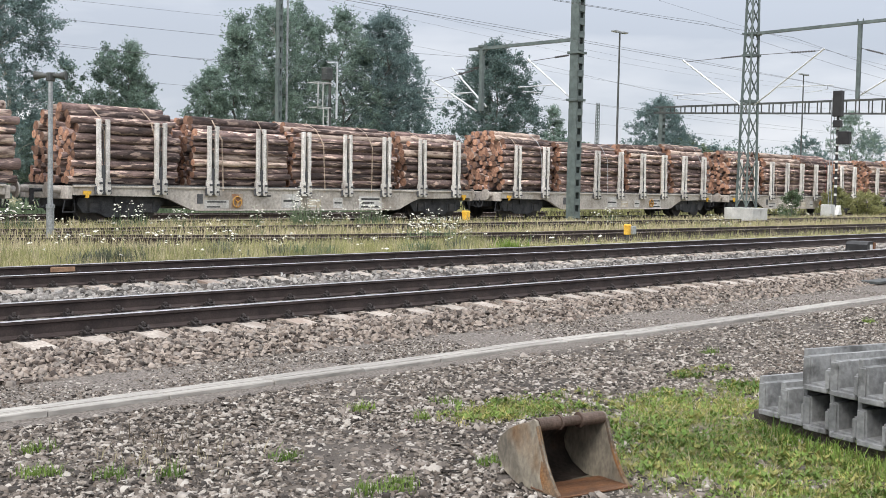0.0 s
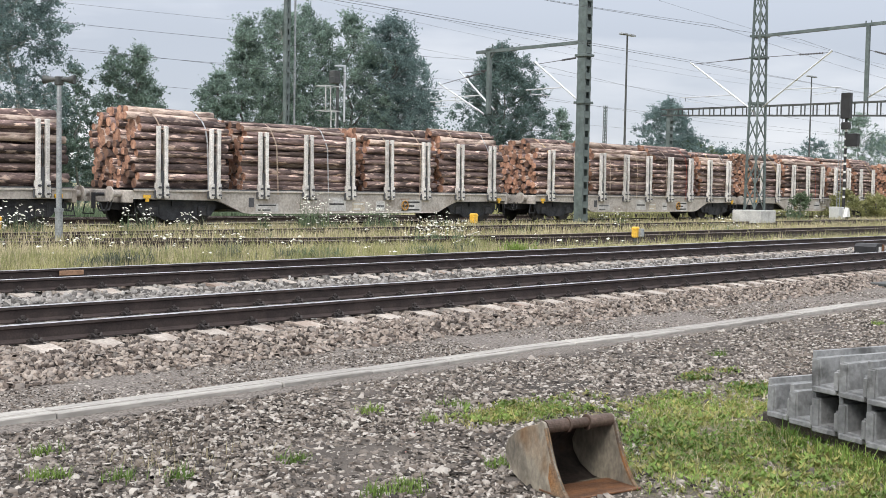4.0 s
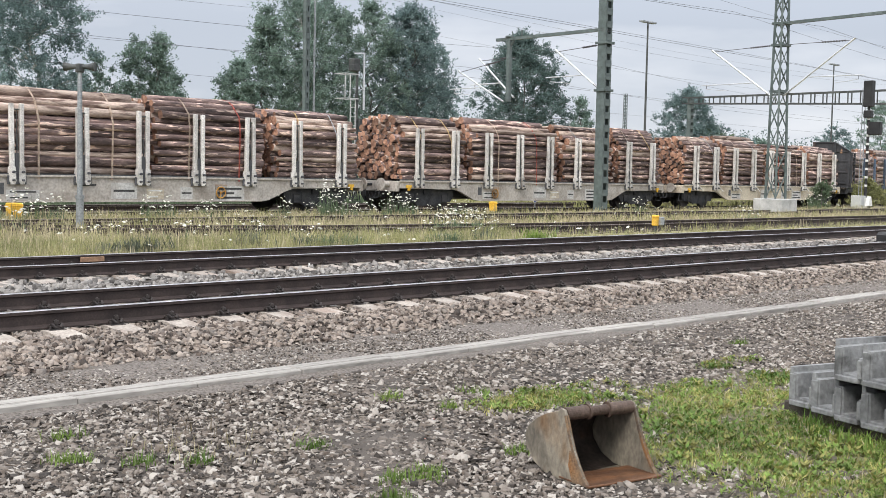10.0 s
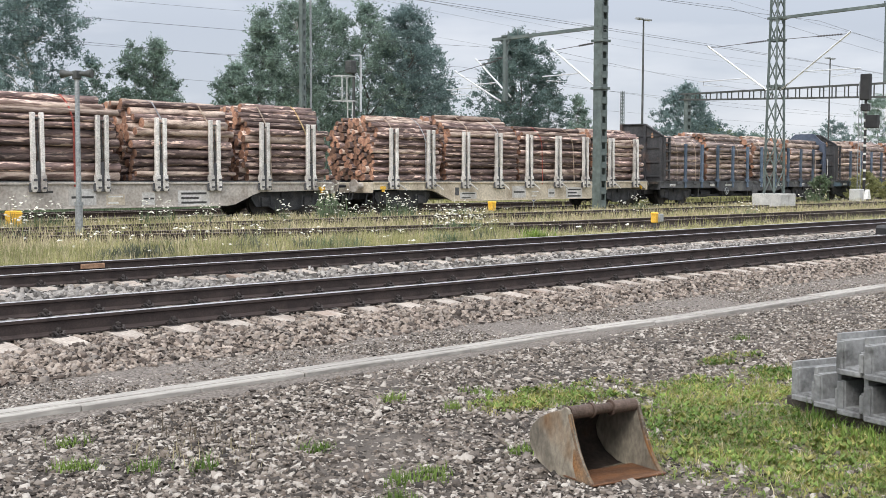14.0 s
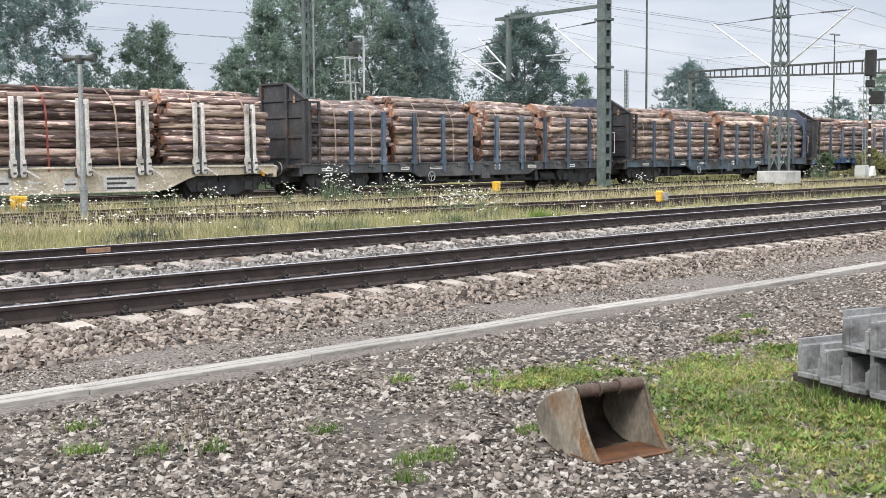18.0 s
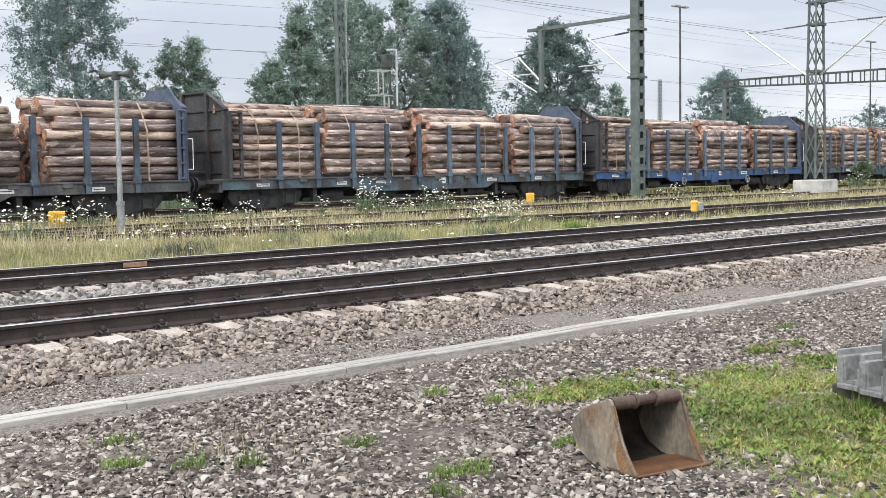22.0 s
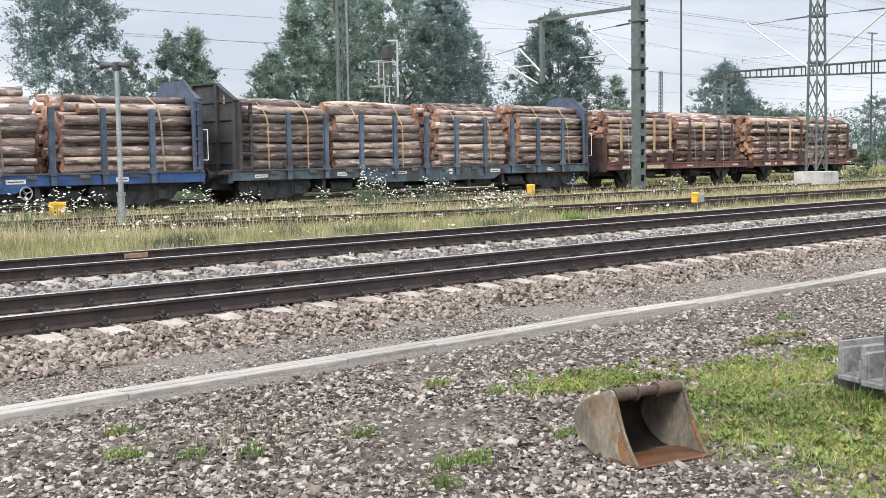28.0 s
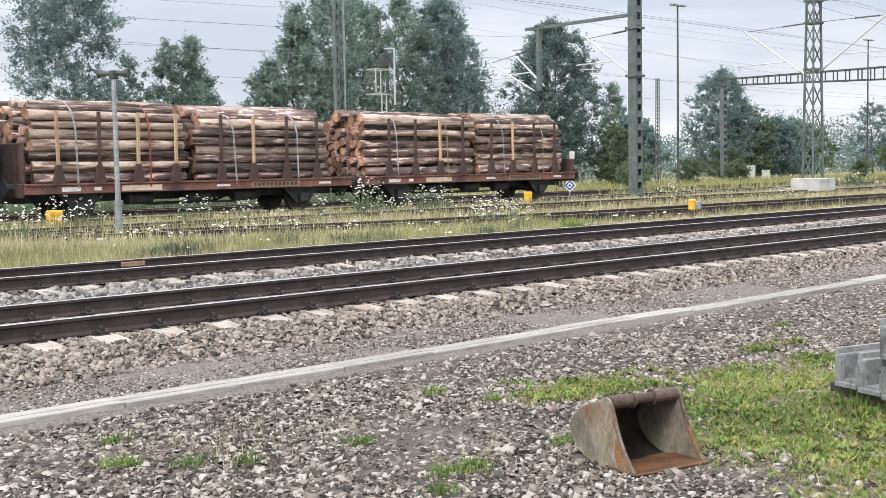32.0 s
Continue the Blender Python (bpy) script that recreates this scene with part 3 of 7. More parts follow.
# ---- loose stones ----
BLOCK = np.array([(-1, -1, -1), (1, -1, -1), (1, 1, -1), (-1, 1, -1), (-0.8, -0.8, 1), (0.8, -0.8, 1), (0.8, 0.8, 1), (-0.8, 0.8, 1)]) * 0.72
BLOCK_F = np.array([(4, 5, 6), (4, 6, 7), (0, 1, 5), (0, 5, 4), (1, 2, 6), (1, 6, 5), (2, 3, 7), (2, 7, 6), (3, 0, 4), (3, 4, 7)])


def stones(name, x, y, z, size, flat, mat, label, category):
    """Many crushed stones in one mesh, each turned and dented by chance."""
    k = len(x)
    shape = BLOCK[None] + rng.uniform(-0.5, 0.5, (k, 8, 3))
    shape = shape * (size[:, None, None] * rng.uniform(0.5, 1.6, (k, 1, 3)))
    shape[:, :, 2] *= flat
    a, c = rng.uniform(0, 6.283, k), rng.uniform(-0.8, 0.8, k)
    ca, sa, cc, sc = np.cos(a)[:, None], np.sin(a)[:, None], np.cos(c)[:, None], np.sin(c)[:, None]
    X, Y, Z = shape[..., 0], shape[..., 1] * cc - shape[..., 2] * sc, shape[..., 1] * sc + shape[..., 2] * cc
    v = np.stack([X * ca - Y * sa + x[:, None], X * sa + Y * ca + y[:, None], Z + z[:, None]], -1).reshape(-1, 3)
    f = (BLOCK_F[None] + 8 * np.arange(k)[:, None, None]).reshape(-1, 3)
    return tagged(new(name, sheet_mesh(name, v, f, [mat])), label, category, kind="stuff")


def wedge(count, y0, y1, near_x=0.0, far_x=60.0, power=2.2):
    """Places in a strip along the tracks, thicker where the strip is near."""
    u = rng.uniform(0, 1, count) ** power
    y = rng.uniform(y0, y1, count)
    x = near_x + u * (far_x - near_x)
    ahead = x > y * 0.40 - 0.3
    return x[ahead], y[ahead]


def add_stones():
    def clear(x, y, first, line):
        """Drop the stones that would lie on a sleeper."""
        k = (x - first + 0.31) % 0.619 - 0.31
        free = (np.abs(k) > 0.175) | (np.abs(y - line) > 1.31) | ((rng.random(len(x)) < 0.6) & (np.abs(y - line) > 0.93) & (line > 12))
        return x[free], y[free]
    x, y = clear(*wedge(42000, 8.85, 10.3, 3.0, 60, 1.9), 2.65, 11.03)
    stones("ballast", x, y, ground_z(x, y) + rng.uniform(-0.01, 0.03, len(x)), rng.uniform(0.015, 0.034, len(x)), 0.62, MAT["stone"], "heap of crushed grey-brown ballast stones along the track", "ballast")
    x, y = clear(*clear(*wedge(15000, 10.3, 14.6, 4.0, 60, 1.9), 2.65, 11.03), 4.2, 15.79)
    stones("ballast", x, y, ground_z(x, y) + rng.uniform(-0.01, 0.02, len(x)), rng.uniform(0.026, 0.046, len(x)), 0.75, MAT["grey_stone"], "crushed grey ballast stones between the rails and sleepers", "ballast")
    x, y = clear(*wedge(6000, 14.6, 17.2, 5.0, 60, 1.7), 4.2, 15.79)
    stones("ballast", x, y, ground_z(x, y) + rng.uniform(-0.01, 0.02, len(x)), rng.uniform(0.028, 0.05, len(x)), 0.75, MAT["grey_stone"], "crushed grey ballast stones under the second track", "ballast")
    x, y = wedge(135000, 2.3, 7.36, 1.0, 22, 1.45)
    keep = (turf(x, y) < rng.uniform(0.1, 1.0, len(x))) & (x < y * 2.9 + 2) & ~in_bucket(x, y)
    x, y = x[keep], y[keep]
    bare = np.array([noise.noise((a * 1.1, b * 1.1, 21.0)) for a, b in zip(x, y)])
    keep = bare + rng.uniform(-0.25, 0.25, len(x)) < 0.5
    x, y, bare = x[keep], y[keep], bare[keep]
    size = rng.uniform(0.006, 0.015, len(x)) * np.where(rng.uniform(0, 1, len(x)) < 0.24 - 0.35 * bare, 1.9, 1.15)
    stones("gravel", x, y, ground_z(x, y) + rng.uniform(-0.004, 0.010, len(x)), size, 0.45, MAT["pebble"], "loose grey and whitish gravel scattered over bare ground", "gravel")
    x, y = rng.uniform(-6, 9, 6000), rng.uniform(-5, 6.5, 6000)
    keep = (x < y * 0.40 - 0.2) | (y < 2.3)
    x, y = x[keep], y[keep]
    stones("gravel", x, y, ground_z(x, y) + rng.uniform(-0.006, 0.008, len(x)), rng.uniform(0.009, 0.026, len(x)), 0.45, MAT["pebble"], "loose grey gravel where the onlooker stands", "gravel")
    x, y = wedge(24000, 7.9, 9.1, 2.5, 30, 1.6)
    stones("gravel", x, y, ground_z(x, y) + rng.uniform(-0.006, 0.006, len(x)), rng.uniform(0.006, 0.015, len(x)), 0.5, MAT["pebble"], "fine grey gravel path between duct and ballast", "gravel")


add_stones()

# ---- tracks ----
PROFILE_RAIL = [(-0.07, -0.172), (0.07, -0.172), (0.07, -0.16), (0.012, -0.135), (0.010, -0.045), (0.036, -0.032), (0.036, -0.004), (0.030, 0.0), (-0.030, 0.0), (-0.036, -0.004), (-0.036, -0.032), (-0.010, -0.045), (-0.012, -0.135), (-0.07, -0.16)]


def rail(name, path, z, parent, top):
    """A rail along points of the plan, with a worn running surface."""
    bm = bmesh.new()
    rings = []
    for i, (x, y) in enumerate(path):
        a, b = path[max(0, i - 1)], path[min(len(path) - 1, i + 1)]
        d = Vector((b[0] - a[0], b[1] - a[1])).normalized()
        rings.append([bm.verts.new((x - d.y * p, y + d.x * p, z + q)) for p, q in PROFILE_RAIL])
    n = len(PROFILE_RAIL)
    for r, s in zip(rings, rings[1:]):
        for i in range(n):
            f = bm.faces.new((r[i], r[(i + 1) % n], s[(i + 1) % n], s[i]))
            f.material_index = 1 if i in (6, 7, 8) else 0
    bmesh.ops.recalc_face_normals(bm, faces=bm.faces)
    return part(name, bm, [MAT["rail"], top], parent)


def sleeper_mesh(old):
    bm = bmesh.new()
    if old:
        box(bm, -0.12, 0.12, -1.3, 1.3, -0.15, 0.0, 0.01)
    else:
        prism(bm, [(-1.3, -0.2), (1.3, -0.2), (1.3, -0.05), (1.26, -0.035), (0.95, -0.005), (0.5, -0.005), (0.35, -0.05), (-0.35, -0.05), (-0.5, -0.005), (-0.95, -0.005), (-1.26, -0.035), (-1.3, -0.05)], -0.13, 0.13, axis="x")
    bm.normal_update()
    me = bpy.data.meshes.new("sleeper")
    bm.to_mesh(me)
    bm.free()
    me.materials.append(MAT["wood_sleeper" if old else "sleeper"])
    return me


def clip_mesh():
    """A rail fastening: ribbed base plate, two bent spring clips, screws and nuts."""
    bm = bmesh.new()
    box(bm, -0.08, 0.08, -0.17, 0.17, -0.005, 0.014, 0.003)
    for s in (-1, 1):
        box(bm, -0.07, 0.07, s * 0.125 - 0.016, s * 0.125 + 0.016, 0.012, 0.045, 0.003)
        for x in (-0.05, 0.05):
            rod(bm, (x, s * 0.062, 0.034), (x, s * 0.135, 0.060), 0.013, sides=6)
            rod(bm, (x, s * 0.135, 0.060), (x * 0.5, s * 0.155, 0.030), 0.013, sides=6)
        rod(bm, (0, s * 0.115, 0.04), (0, s * 0.115, 0.100), 0.012, sides=6)
        rod(bm, (0, s * 0.115, 0.062), (0, s * 0.115, 0.092), 0.026, sides=6)
    me = bpy.data.meshes.new("rail_clip")
    bm.to_mesh(me)
    bm.free()
    me.materials.append(MAT["clip"])
    return me


SLEEPER, OLD_SLEEPER, CLIP = sleeper_mesh(False), sleeper_mesh(True), clip_mesh()


def track(label, line, z, start, stop, step, old=False, clips=0, top="railtop", sleepers=True):
    """A track whose centre runs through line(x); its sleepers are pieces of their own."""
    t = thing("railway_track", label, "railway track", kind="structure")
    px = np.linspace(-60, 400, 60)
    for s in (-0.7525, 0.7525):
        rail("rail", [(x, line(x) + s) for x in px], z, t, MAT[top])
    if sleepers:
        k = int((stop - start) / step)
        for i in range(k):
            x = start + i * step
            turn = math.degrees(math.atan2(line(x + 1) - line(x), 1))
            share("sleeper", OLD_SLEEPER if old else SLEEPER, t, pose(x, line(x), z - (0.185 if old else 0.174), 0, 0, turn + random.uniform(-0.6, 0.6)))
            if i < clips:
                for s in (-0.7525, 0.7525):
                    share("rail_clip", CLIP, t, pose(x, line(x) + s, z - 0.185, 0, 0, turn))
    return t


def line_a(x):
    return 11.03


def line_b(x):
    return 15.79


def line_c(x):
    return 20.6 + 0.0145 * max(0, 27 - max(x, 9)) ** 2 - 0.12 * min(0, x - 9)


def line_d(x):
    return 26.0


def line_e(x):
    return TRAIN_Y / math.cos(LEAN) + math.tan(LEAN) * x


def line_f(x):
    return line_e(x) + 5.2


track("main line of dark rusty rails on pale concrete sleepers", line_a, RAIL_A, 2.65, 62, 0.619, clips=60)
track("second track with dark rails and stone-grey concrete sleepers", line_b, RAIL_A, 4.2, 76, 0.619, clips=40)
track("overgrown siding with brown rails in dry grass", line_c, 0.40, 8, 70, 0.63, True, top="railold")
track("overgrown siding hidden in tall grass", line_d, 0.43, 8, 60, 0.63, True, top="railold")
track("track under the timber train", line_e, RAIL_E, 10, 90, 0.63, True)
track("empty track behind the train at the edge of the bushes", line_f, 0.42, 30, 90, 0.63, True, top="railold")


# ---- cable duct with concrete lids beside the path ----
def cable_duct():
    duct = thing("cable_duct", "long cable duct closed with weathered concrete lids", "cable duct", kind="structure")
    bm = bmesh.new()
    box(bm, -0.499, 0.499, -0.125, 0.125, -0.13, 0.0, 0.008)
    box(bm, -0.499, 0.499, -0.035, -0.028, -0.004, 0.0035)
    me = bpy.data.meshes.new("lid")
    bm.to_mesh(me)
    bm.free()
    me.materials.append(MAT["lid"])

    def middle(x):
        return float(np.interp(x, (0, 4.9, 6.5, 8, 9.7, 11.1, 12.9, 16.2, 22, 50), (7.74, 7.745, 7.715, 7.73, 7.75, 7.675, 7.61, 7.70, 7.74, 7.78)))
    for i in range(46):
        x = 1.5 + i * 1.003
        turn = math.degrees(math.atan2(middle(x + 0.5) - middle(x - 0.5), 1.0))
        share("lid", me, duct, pose(x, middle(x), 0.048 + random.uniform(-0.007, 0.007), random.uniform(-0.6, 0.6), random.uniform(-0.3, 0.3), turn + random.uniform(-0.25, 0.25)))


cable_duct()


# ---- the timber train ----
# metres the train has gone at each full second
GONE = [0.0, 4.32, 8.74, 13.21, 17.77, 22.39, 27.06, 31.8, 36.59, 41.46, 46.47, 51.52, 56.66, 61.9, 67.21, 72.61, 78.1, 83.69, 89.38, 95.16, 101.03, 106.95, 112.92, 118.95, 125.05, 131.23, 137.49, 143.8, 150.17, 156.56, 162.99, 169.4, 175.85]
ROLLING = []  # (thing, place along the train)
WHEELSETS = []


def gone(t):
    i = min(int(t), 31)
    w = t - i
    p = [GONE[max(i - 1, 0)] if i else 2 * GONE[0] - GONE[1], GONE[i], GONE[i + 1], GONE[min(i + 2, 32)] if i < 31 else 2 * GONE[32] - GONE[31]]
    return 0.5 * (2 * p[1] + (p[2] - p[0]) * w + (2 * p[0] - 5 * p[1] + 4 * p[2] - p[3]) * w * w + (3 * p[1] - p[0] - 3 * p[2] + p[3]) * w ** 3)


def train_pose(u):
    p = AX * u + AC * TRAIN_Y
    return pose(p.x, p.y, RAIL_E, 0, 0, 2.2)


def log_mesh(kind, seed):
    """A trunk 4.3 m long: tapered, a little bent, with a knotty outline and sawn ends."""
    r = random.Random(seed)
    bm = bmesh.new()
    sides, rings = 12, 6
    bend, twist = r.uniform(0, 0.045), r.uniform(0, 6.28)
    rows = []
    for i in range(rings):
        t = i / (rings - 1)
        x, rad = -2.15 + 4.3 * t, 0.14 * (1.10 - 0.20 * t) * r.uniform(0.95, 1.05)
        oy, oz = bend * math.sin(math.pi * t) * math.cos(twist), bend * math.sin(math.pi * t) * math.sin(twist)
        rows.append([bm.verts.new((x, oy + rad * math.cos(a) * (k := r.uniform(0.93, 1.07)), oz + rad * math.sin(a) * k)) for a in [6.2832 * j / sides for j in range(sides)]])
    for a, b in zip(rows, rows[1:]):
        for j in range(sides):
            bm.faces.new((a[j], a[(j + 1) % sides], b[(j + 1) % sides], b[j])).smooth = True
    bm.faces.new(rows[0]).material_index = 1
    bm.faces.new(rows[-1]).material_index = 1
    bmesh.ops.recalc_face_normals(bm, faces=bm.faces)
    me = bpy.data.meshes.new("log")
    bm.to_mesh(me)
    bm.free()
    me.materials.append(MAT[kind])
    me.materials.append(MAT["cut"])
    return me


LOGS = {k: [log_mesh(k, i) for i in range(6)] + [log_mesh("peeled", 20 + i) for i in range(3)] for k in ("bark", "bark_dark")}


def packed(half, floor, side, peak, r, thick):
    """Circles dropped between two walls until the heap is full: (across, height, radius)."""
    ys = np.linspace(-half, half, 61)
    got, fails = [], 0
    while fails < 7 and len(got) < 150:
        rad = thick * r.uniform(0.72, 1.32)
        ok = np.abs(ys) + rad <= half
        y = ys[ok]
        z = np.full(len(y), floor + rad)
        for cy, cz, cr in got:
            d = np.abs(y - cy)
            hit = d < rad + cr
            z = np.where(hit, np.maximum(z, cz + np.sqrt(np.maximum((rad + cr) ** 2 - d * d, 0))), z)
        limit = side + (peak - side) * np.clip(1.25 - 1.3 * (y / half) ** 2, 0, 1)
        bad = z + rad > limit
        score = z + np.array([r.uniform(0, 0.05) for _ in y]) + bad * 10
        i = int(np.argmin(score))
        if bad[i]:
            fails += 1
            continue
        got.append((float(y[i]), float(z[i]), rad))
    return got


def over(circles, half, low):
    """The line of a strap pulled over a heap: the upper hull from one side to the other."""
    pts = [(-half - 0.10, low), (half + 0.10, low), (-half - 0.06, low + 1.6), (half + 0.06, low + 1.6)]
    for y, z, r in circles:
        pts += [(y + r * 1.04 * math.cos(a), z + r * 1.04 * math.sin(a)) for a in (0.4, 1.0, 1.57, 2.1, 2.7)]
    pts.sort()
    hull = []
    for p in pts:
        while len(hull) > 1 and (hull[-1][0] - hull[-2][0]) * (p[1] - hull[-2][1]) - (hull[-1][1] - hull[-2][1]) * (p[0] - hull[-2][0]) >= 0:
            hull.pop()
        hull.append(p)
    return hull


def strap(parent, circles, half, x, low, mat, slant=0.0):
    line = over(circles, half, low)
    bm = bmesh.new()
    rows = []
    for y, z in line:
        sx = x + slant * (z - low)
        rows.append([bm.verts.new((sx + dx, y * s, z + 0.006 * (s - 1) * 100)) for dx, s in ((-0.03, 1.0), (0.03, 1.0))] )
    for a, b in zip(rows, rows[1:]):
        bm.faces.new((a[0], a[1], b[1], b[0]))
    bmesh.ops.solidify(bm, geom=list(bm.faces), thickness=0.012)
    part("load_strap", bm, MAT[mat], parent)


def log_stack(u, x0, x1, half, floor, side, peak, seed, thick=0.135, straps=("strap_tan", "strap_tan"), label="", flush=False, bark="bark_dark"):
    """A heap of logs between x0 and x1 of the wagon at u."""
    r = random.Random(seed)
    t = thing("log_stack", label or "stack of bark-covered spruce logs strapped between the wagon's stakes", "log stack", "log stacks on the train")
    circles = packed(half, floor, side, peak, r, thick)
    length = x1 - x0
    for y, z, rad in circles:
        top = z > side - 0.15
        cut = length - abs(r.gauss(0, 0.12)) - (r.uniform(0, 0.5) if top else 0)
        # top logs peeled more often: lost bark, plus sky light as paler colour
        m = LOGS[bark][r.randrange(6, 9) if r.random() < (0.24 if bark == "bark" else 0.42 if top else 0.14) else r.randrange(6)]
        middle = x1 - cut / 2 - r.uniform(0.0, 0.03) if flush else (x0 + x1) / 2 + r.uniform(-0.11, 0.11)
        ob = share("log", m, t, pose(middle, y, z, r.uniform(0, 360), 0, r.choice((0, 180)) + r.uniform(-0.35, 0.35) * (3 if top else 1)))
        ob.scale = (cut / 4.3, rad / 0.145, rad / 0.145)
    for i, s in enumerate(straps):
        strap(t, circles, half, x0 + length * ((i + 0.6) / (len(straps) + 0.2)), floor - 0.15, s, r.uniform(-0.05, 0.05))
    ROLLING.append((t, u))
    return t


def shaped(name, build, mat):
    bm = bmesh.new()
    build(bm)
    bm.normal_update()
    me = bpy.data.meshes.new(name)
    bm.to_mesh(me)
    bm.free()
    me.materials.append(mat)
    return me


def _wheelset(bm):
    for s in (-0.75, 0.75):
        rod(bm, (0, s - 0.065, 0), (0, s + 0.065, 0), 0.46, sides=28)
        rod(bm, (0, s - 0.08 * (1 if s > 0 else -1), 0), (0, s - 0.03 * (1 if s > 0 else -1), 0), 0.485, sides=28)
        for k in range(4):
            a = k * math.pi / 2
            rod(bm, (0.27 * math.cos(a), s * 1.0, 0.27 * math.sin(a)), (0.27 * math.cos(a), s * 1.10, 0.27 * math.sin(a)), 0.05, sides=6)
    rod(bm, (0, -1.0, 0), (0, 1.0, 0), 0.08, sides=10)


def _bogie(bm):
    for s in (-1, 1):
        y0, y1 = sorted((s * 0.93, s * 1.05))
        prism(bm, [(-1.45, 0.58), (-1.4, 0.74), (-0.55, 0.80), (0.55, 0.80), (1.4, 0.74), (1.45, 0.58), (1.25, 0.32), (0.7, 0.30), (0.5, 0.20), (-0.5, 0.20), (-0.7, 0.30), (-1.25, 0.32)], y0, y1)
        for x in (-0.9, 0.9):
            box(bm, x - 0.16, x + 0.16, s * 1.0 - 0.1, s * 1.0 + 0.1, 0.32, 0.62, 0.02)
            for dx in (-0.24, 0.24):
                rod(bm, (x + dx, s * 1.0, 0.36), (x + dx, s * 1.0, 0.68), 0.075, sides=8)
        box(bm, -0.25, 0.25, s * 1.0 - 0.12, s * 1.0 + 0.12, 0.62, 0.80)
    box(bm, -0.3, 0.3, -1.0, 1.0, 0.42, 0.72)


WHEELSET, BOGIE = shaped("wheelset", _wheelset, MAT["wheel"]), shaped("bogie", _bogie, MAT["black"])


def running_gear(wagon, places, base=0.9):
    for x in places:
        b = share("bogie", BOGIE, wagon, pose(x, 0, 0))
        for dx in (-base, base):
            w = share("wheelset", WHEELSET, b, pose(dx, 0, 0.46))
            WHEELSETS.append((w, dx))


def _buffer(bm):
    rod(bm, (0, 0, 0), (0.32, 0, 0), 0.10, sides=12)
    rod(bm, (0.3, 0, 0), (0.36, 0, 0), 0.075, sides=12)
    rod(bm, (0.34, 0, 0), (0.38, 0, 0), 0.225, sides=16)


BUFFER_GREY, BUFFER_DARK = shaped("buffer", _buffer, MAT["wagon_grey"]), shaped("buffer", _buffer, MAT["black"])


def buffers(wagon, half, mesh, long=1.0, z=0.98, rear=None):
    """Buffers and couplings at both ends; rear is where the frame ends towards the front of the train, if that is shorter."""
    for s in (-1, 1):
        at = rear if s < 0 and rear else half
        reach = long + (half - at) / 0.38
        for y in (-0.875, 0.875):
            b = share("buffer", mesh, wagon, pose(s * at, y, z, 0, 0, 0 if s > 0 else 180))
            b.scale = (reach, 1, 1)
        bm = bmesh.new()
        rod(bm, (s * at, 0, z - 0.02), (s * (at + 0.35 * reach), 0, z - 0.03), 0.05, sides=8)
        box(bm, s * at - 0.05 + s * 0.35 * reach, s * at + 0.05 + s * 0.35 * reach, -0.05, 0.05, z - 0.45, z + 0.03, 0.01)
        part("coupling", bm, MAT["black"], wagon, "black screw coupling")
        bm = bmesh.new()
        for y in (-0.5, -0.32):
            px = s * (at + 0.05)
            rod(bm, (px, y, z - 0.2), (px + s * 0.10, y, z - 0.48), 0.022, sides=6)
            rod(bm, (px + s * 0.10, y, z - 0.48), (px + s * 0.28, y + 0.04, z - 0.52), 0.022, sides=6)
            rod(bm, (px + s * 0.28, y + 0.04, z - 0.52), (px + s * 0.36, y + 0.06, z - 0.30), 0.022, sides=6)
        part("brake_hose", bm, MAT["black"], wagon, "black rubber brake hoses")


def plate(wagon, x, z, w, h, mat="mark", y=-1.325, bars=0):
    """A painted panel on the near side with bars for its small print."""
    bm = bmesh.new()
    box(bm, x - w / 2, x + w / 2, y - 0.004, y + 0.001, z - h / 2, z + h / 2)
    p = part("marking_plate", bm, MAT[mat], wagon)
    if bars:
        bm = bmesh.new()
        for i in range(bars):
            zz = z + h * (0.30 - 0.6 * i / max(1, bars - 1)) if bars > 1 else z
            box(bm, x - w * 0.4, x + w * (0.4 - 0.25 * (i % 2)), y - 0.007, y - 0.0035, zz - h * 0.05 - 0.008, zz + h * 0.05 + 0.008)
        part("writing", bm, MAT["ink" if mat in ("mark", "panel") else "mark"], p)


def handwheel(wagon, x, z, y=-1.36, r=0.17, mat="ochre", label="ochre spoked brake handwheel"):
    bm = bmesh.new()
    k, turns = 24, 6
    ring = []
    for i in range(k):
        a = 6.2832 * i / k
        ring.append([])
        for j in range(turns):
            b = 6.2832 * j / turns
            q = r + 0.02 * math.cos(b)
            ring[-1].append(bm.verts.new((x + q * math.cos(a), y + 0.02 * math.sin(b), z + q * math.sin(a))))
    for i in range(k):
        for j in range(turns):
            n = (j + 1) % turns
            bm.faces.new((ring[i - 1][j], ring[i][j], ring[i][n], ring[i - 1][n])).smooth = True
    bmesh.ops.recalc_face_normals(bm, faces=bm.faces)
    for i in range(3):
        a = 6.2832 * i / 3 + 0.3
        rod(bm, (x, y, z), (x + r * math.cos(a), y, z + r * math.sin(a)), 0.015, sides=5)
    rod(bm, (x, y - 0.03, z), (x, y + 0.12, z), 0.03, sides=8)
    part("brake_handwheel", bm, MAT[mat], wagon, label)


def _stake(bm):
    box(bm, -0.062, 0.062, -0.055, 0.055, 0.2, 1.96, 0.016)
    prism(bm, [(-0.075, 0.27), (0.075, 0.27), (0.09, -0.12), (0.05, -0.2), (-0.05, -0.2), (-0.09, -0.12)], -0.07, 0.07)
    box(bm, -0.055, 0.055, -0.063, -0.05, 0.75, 1.0, 0.004)


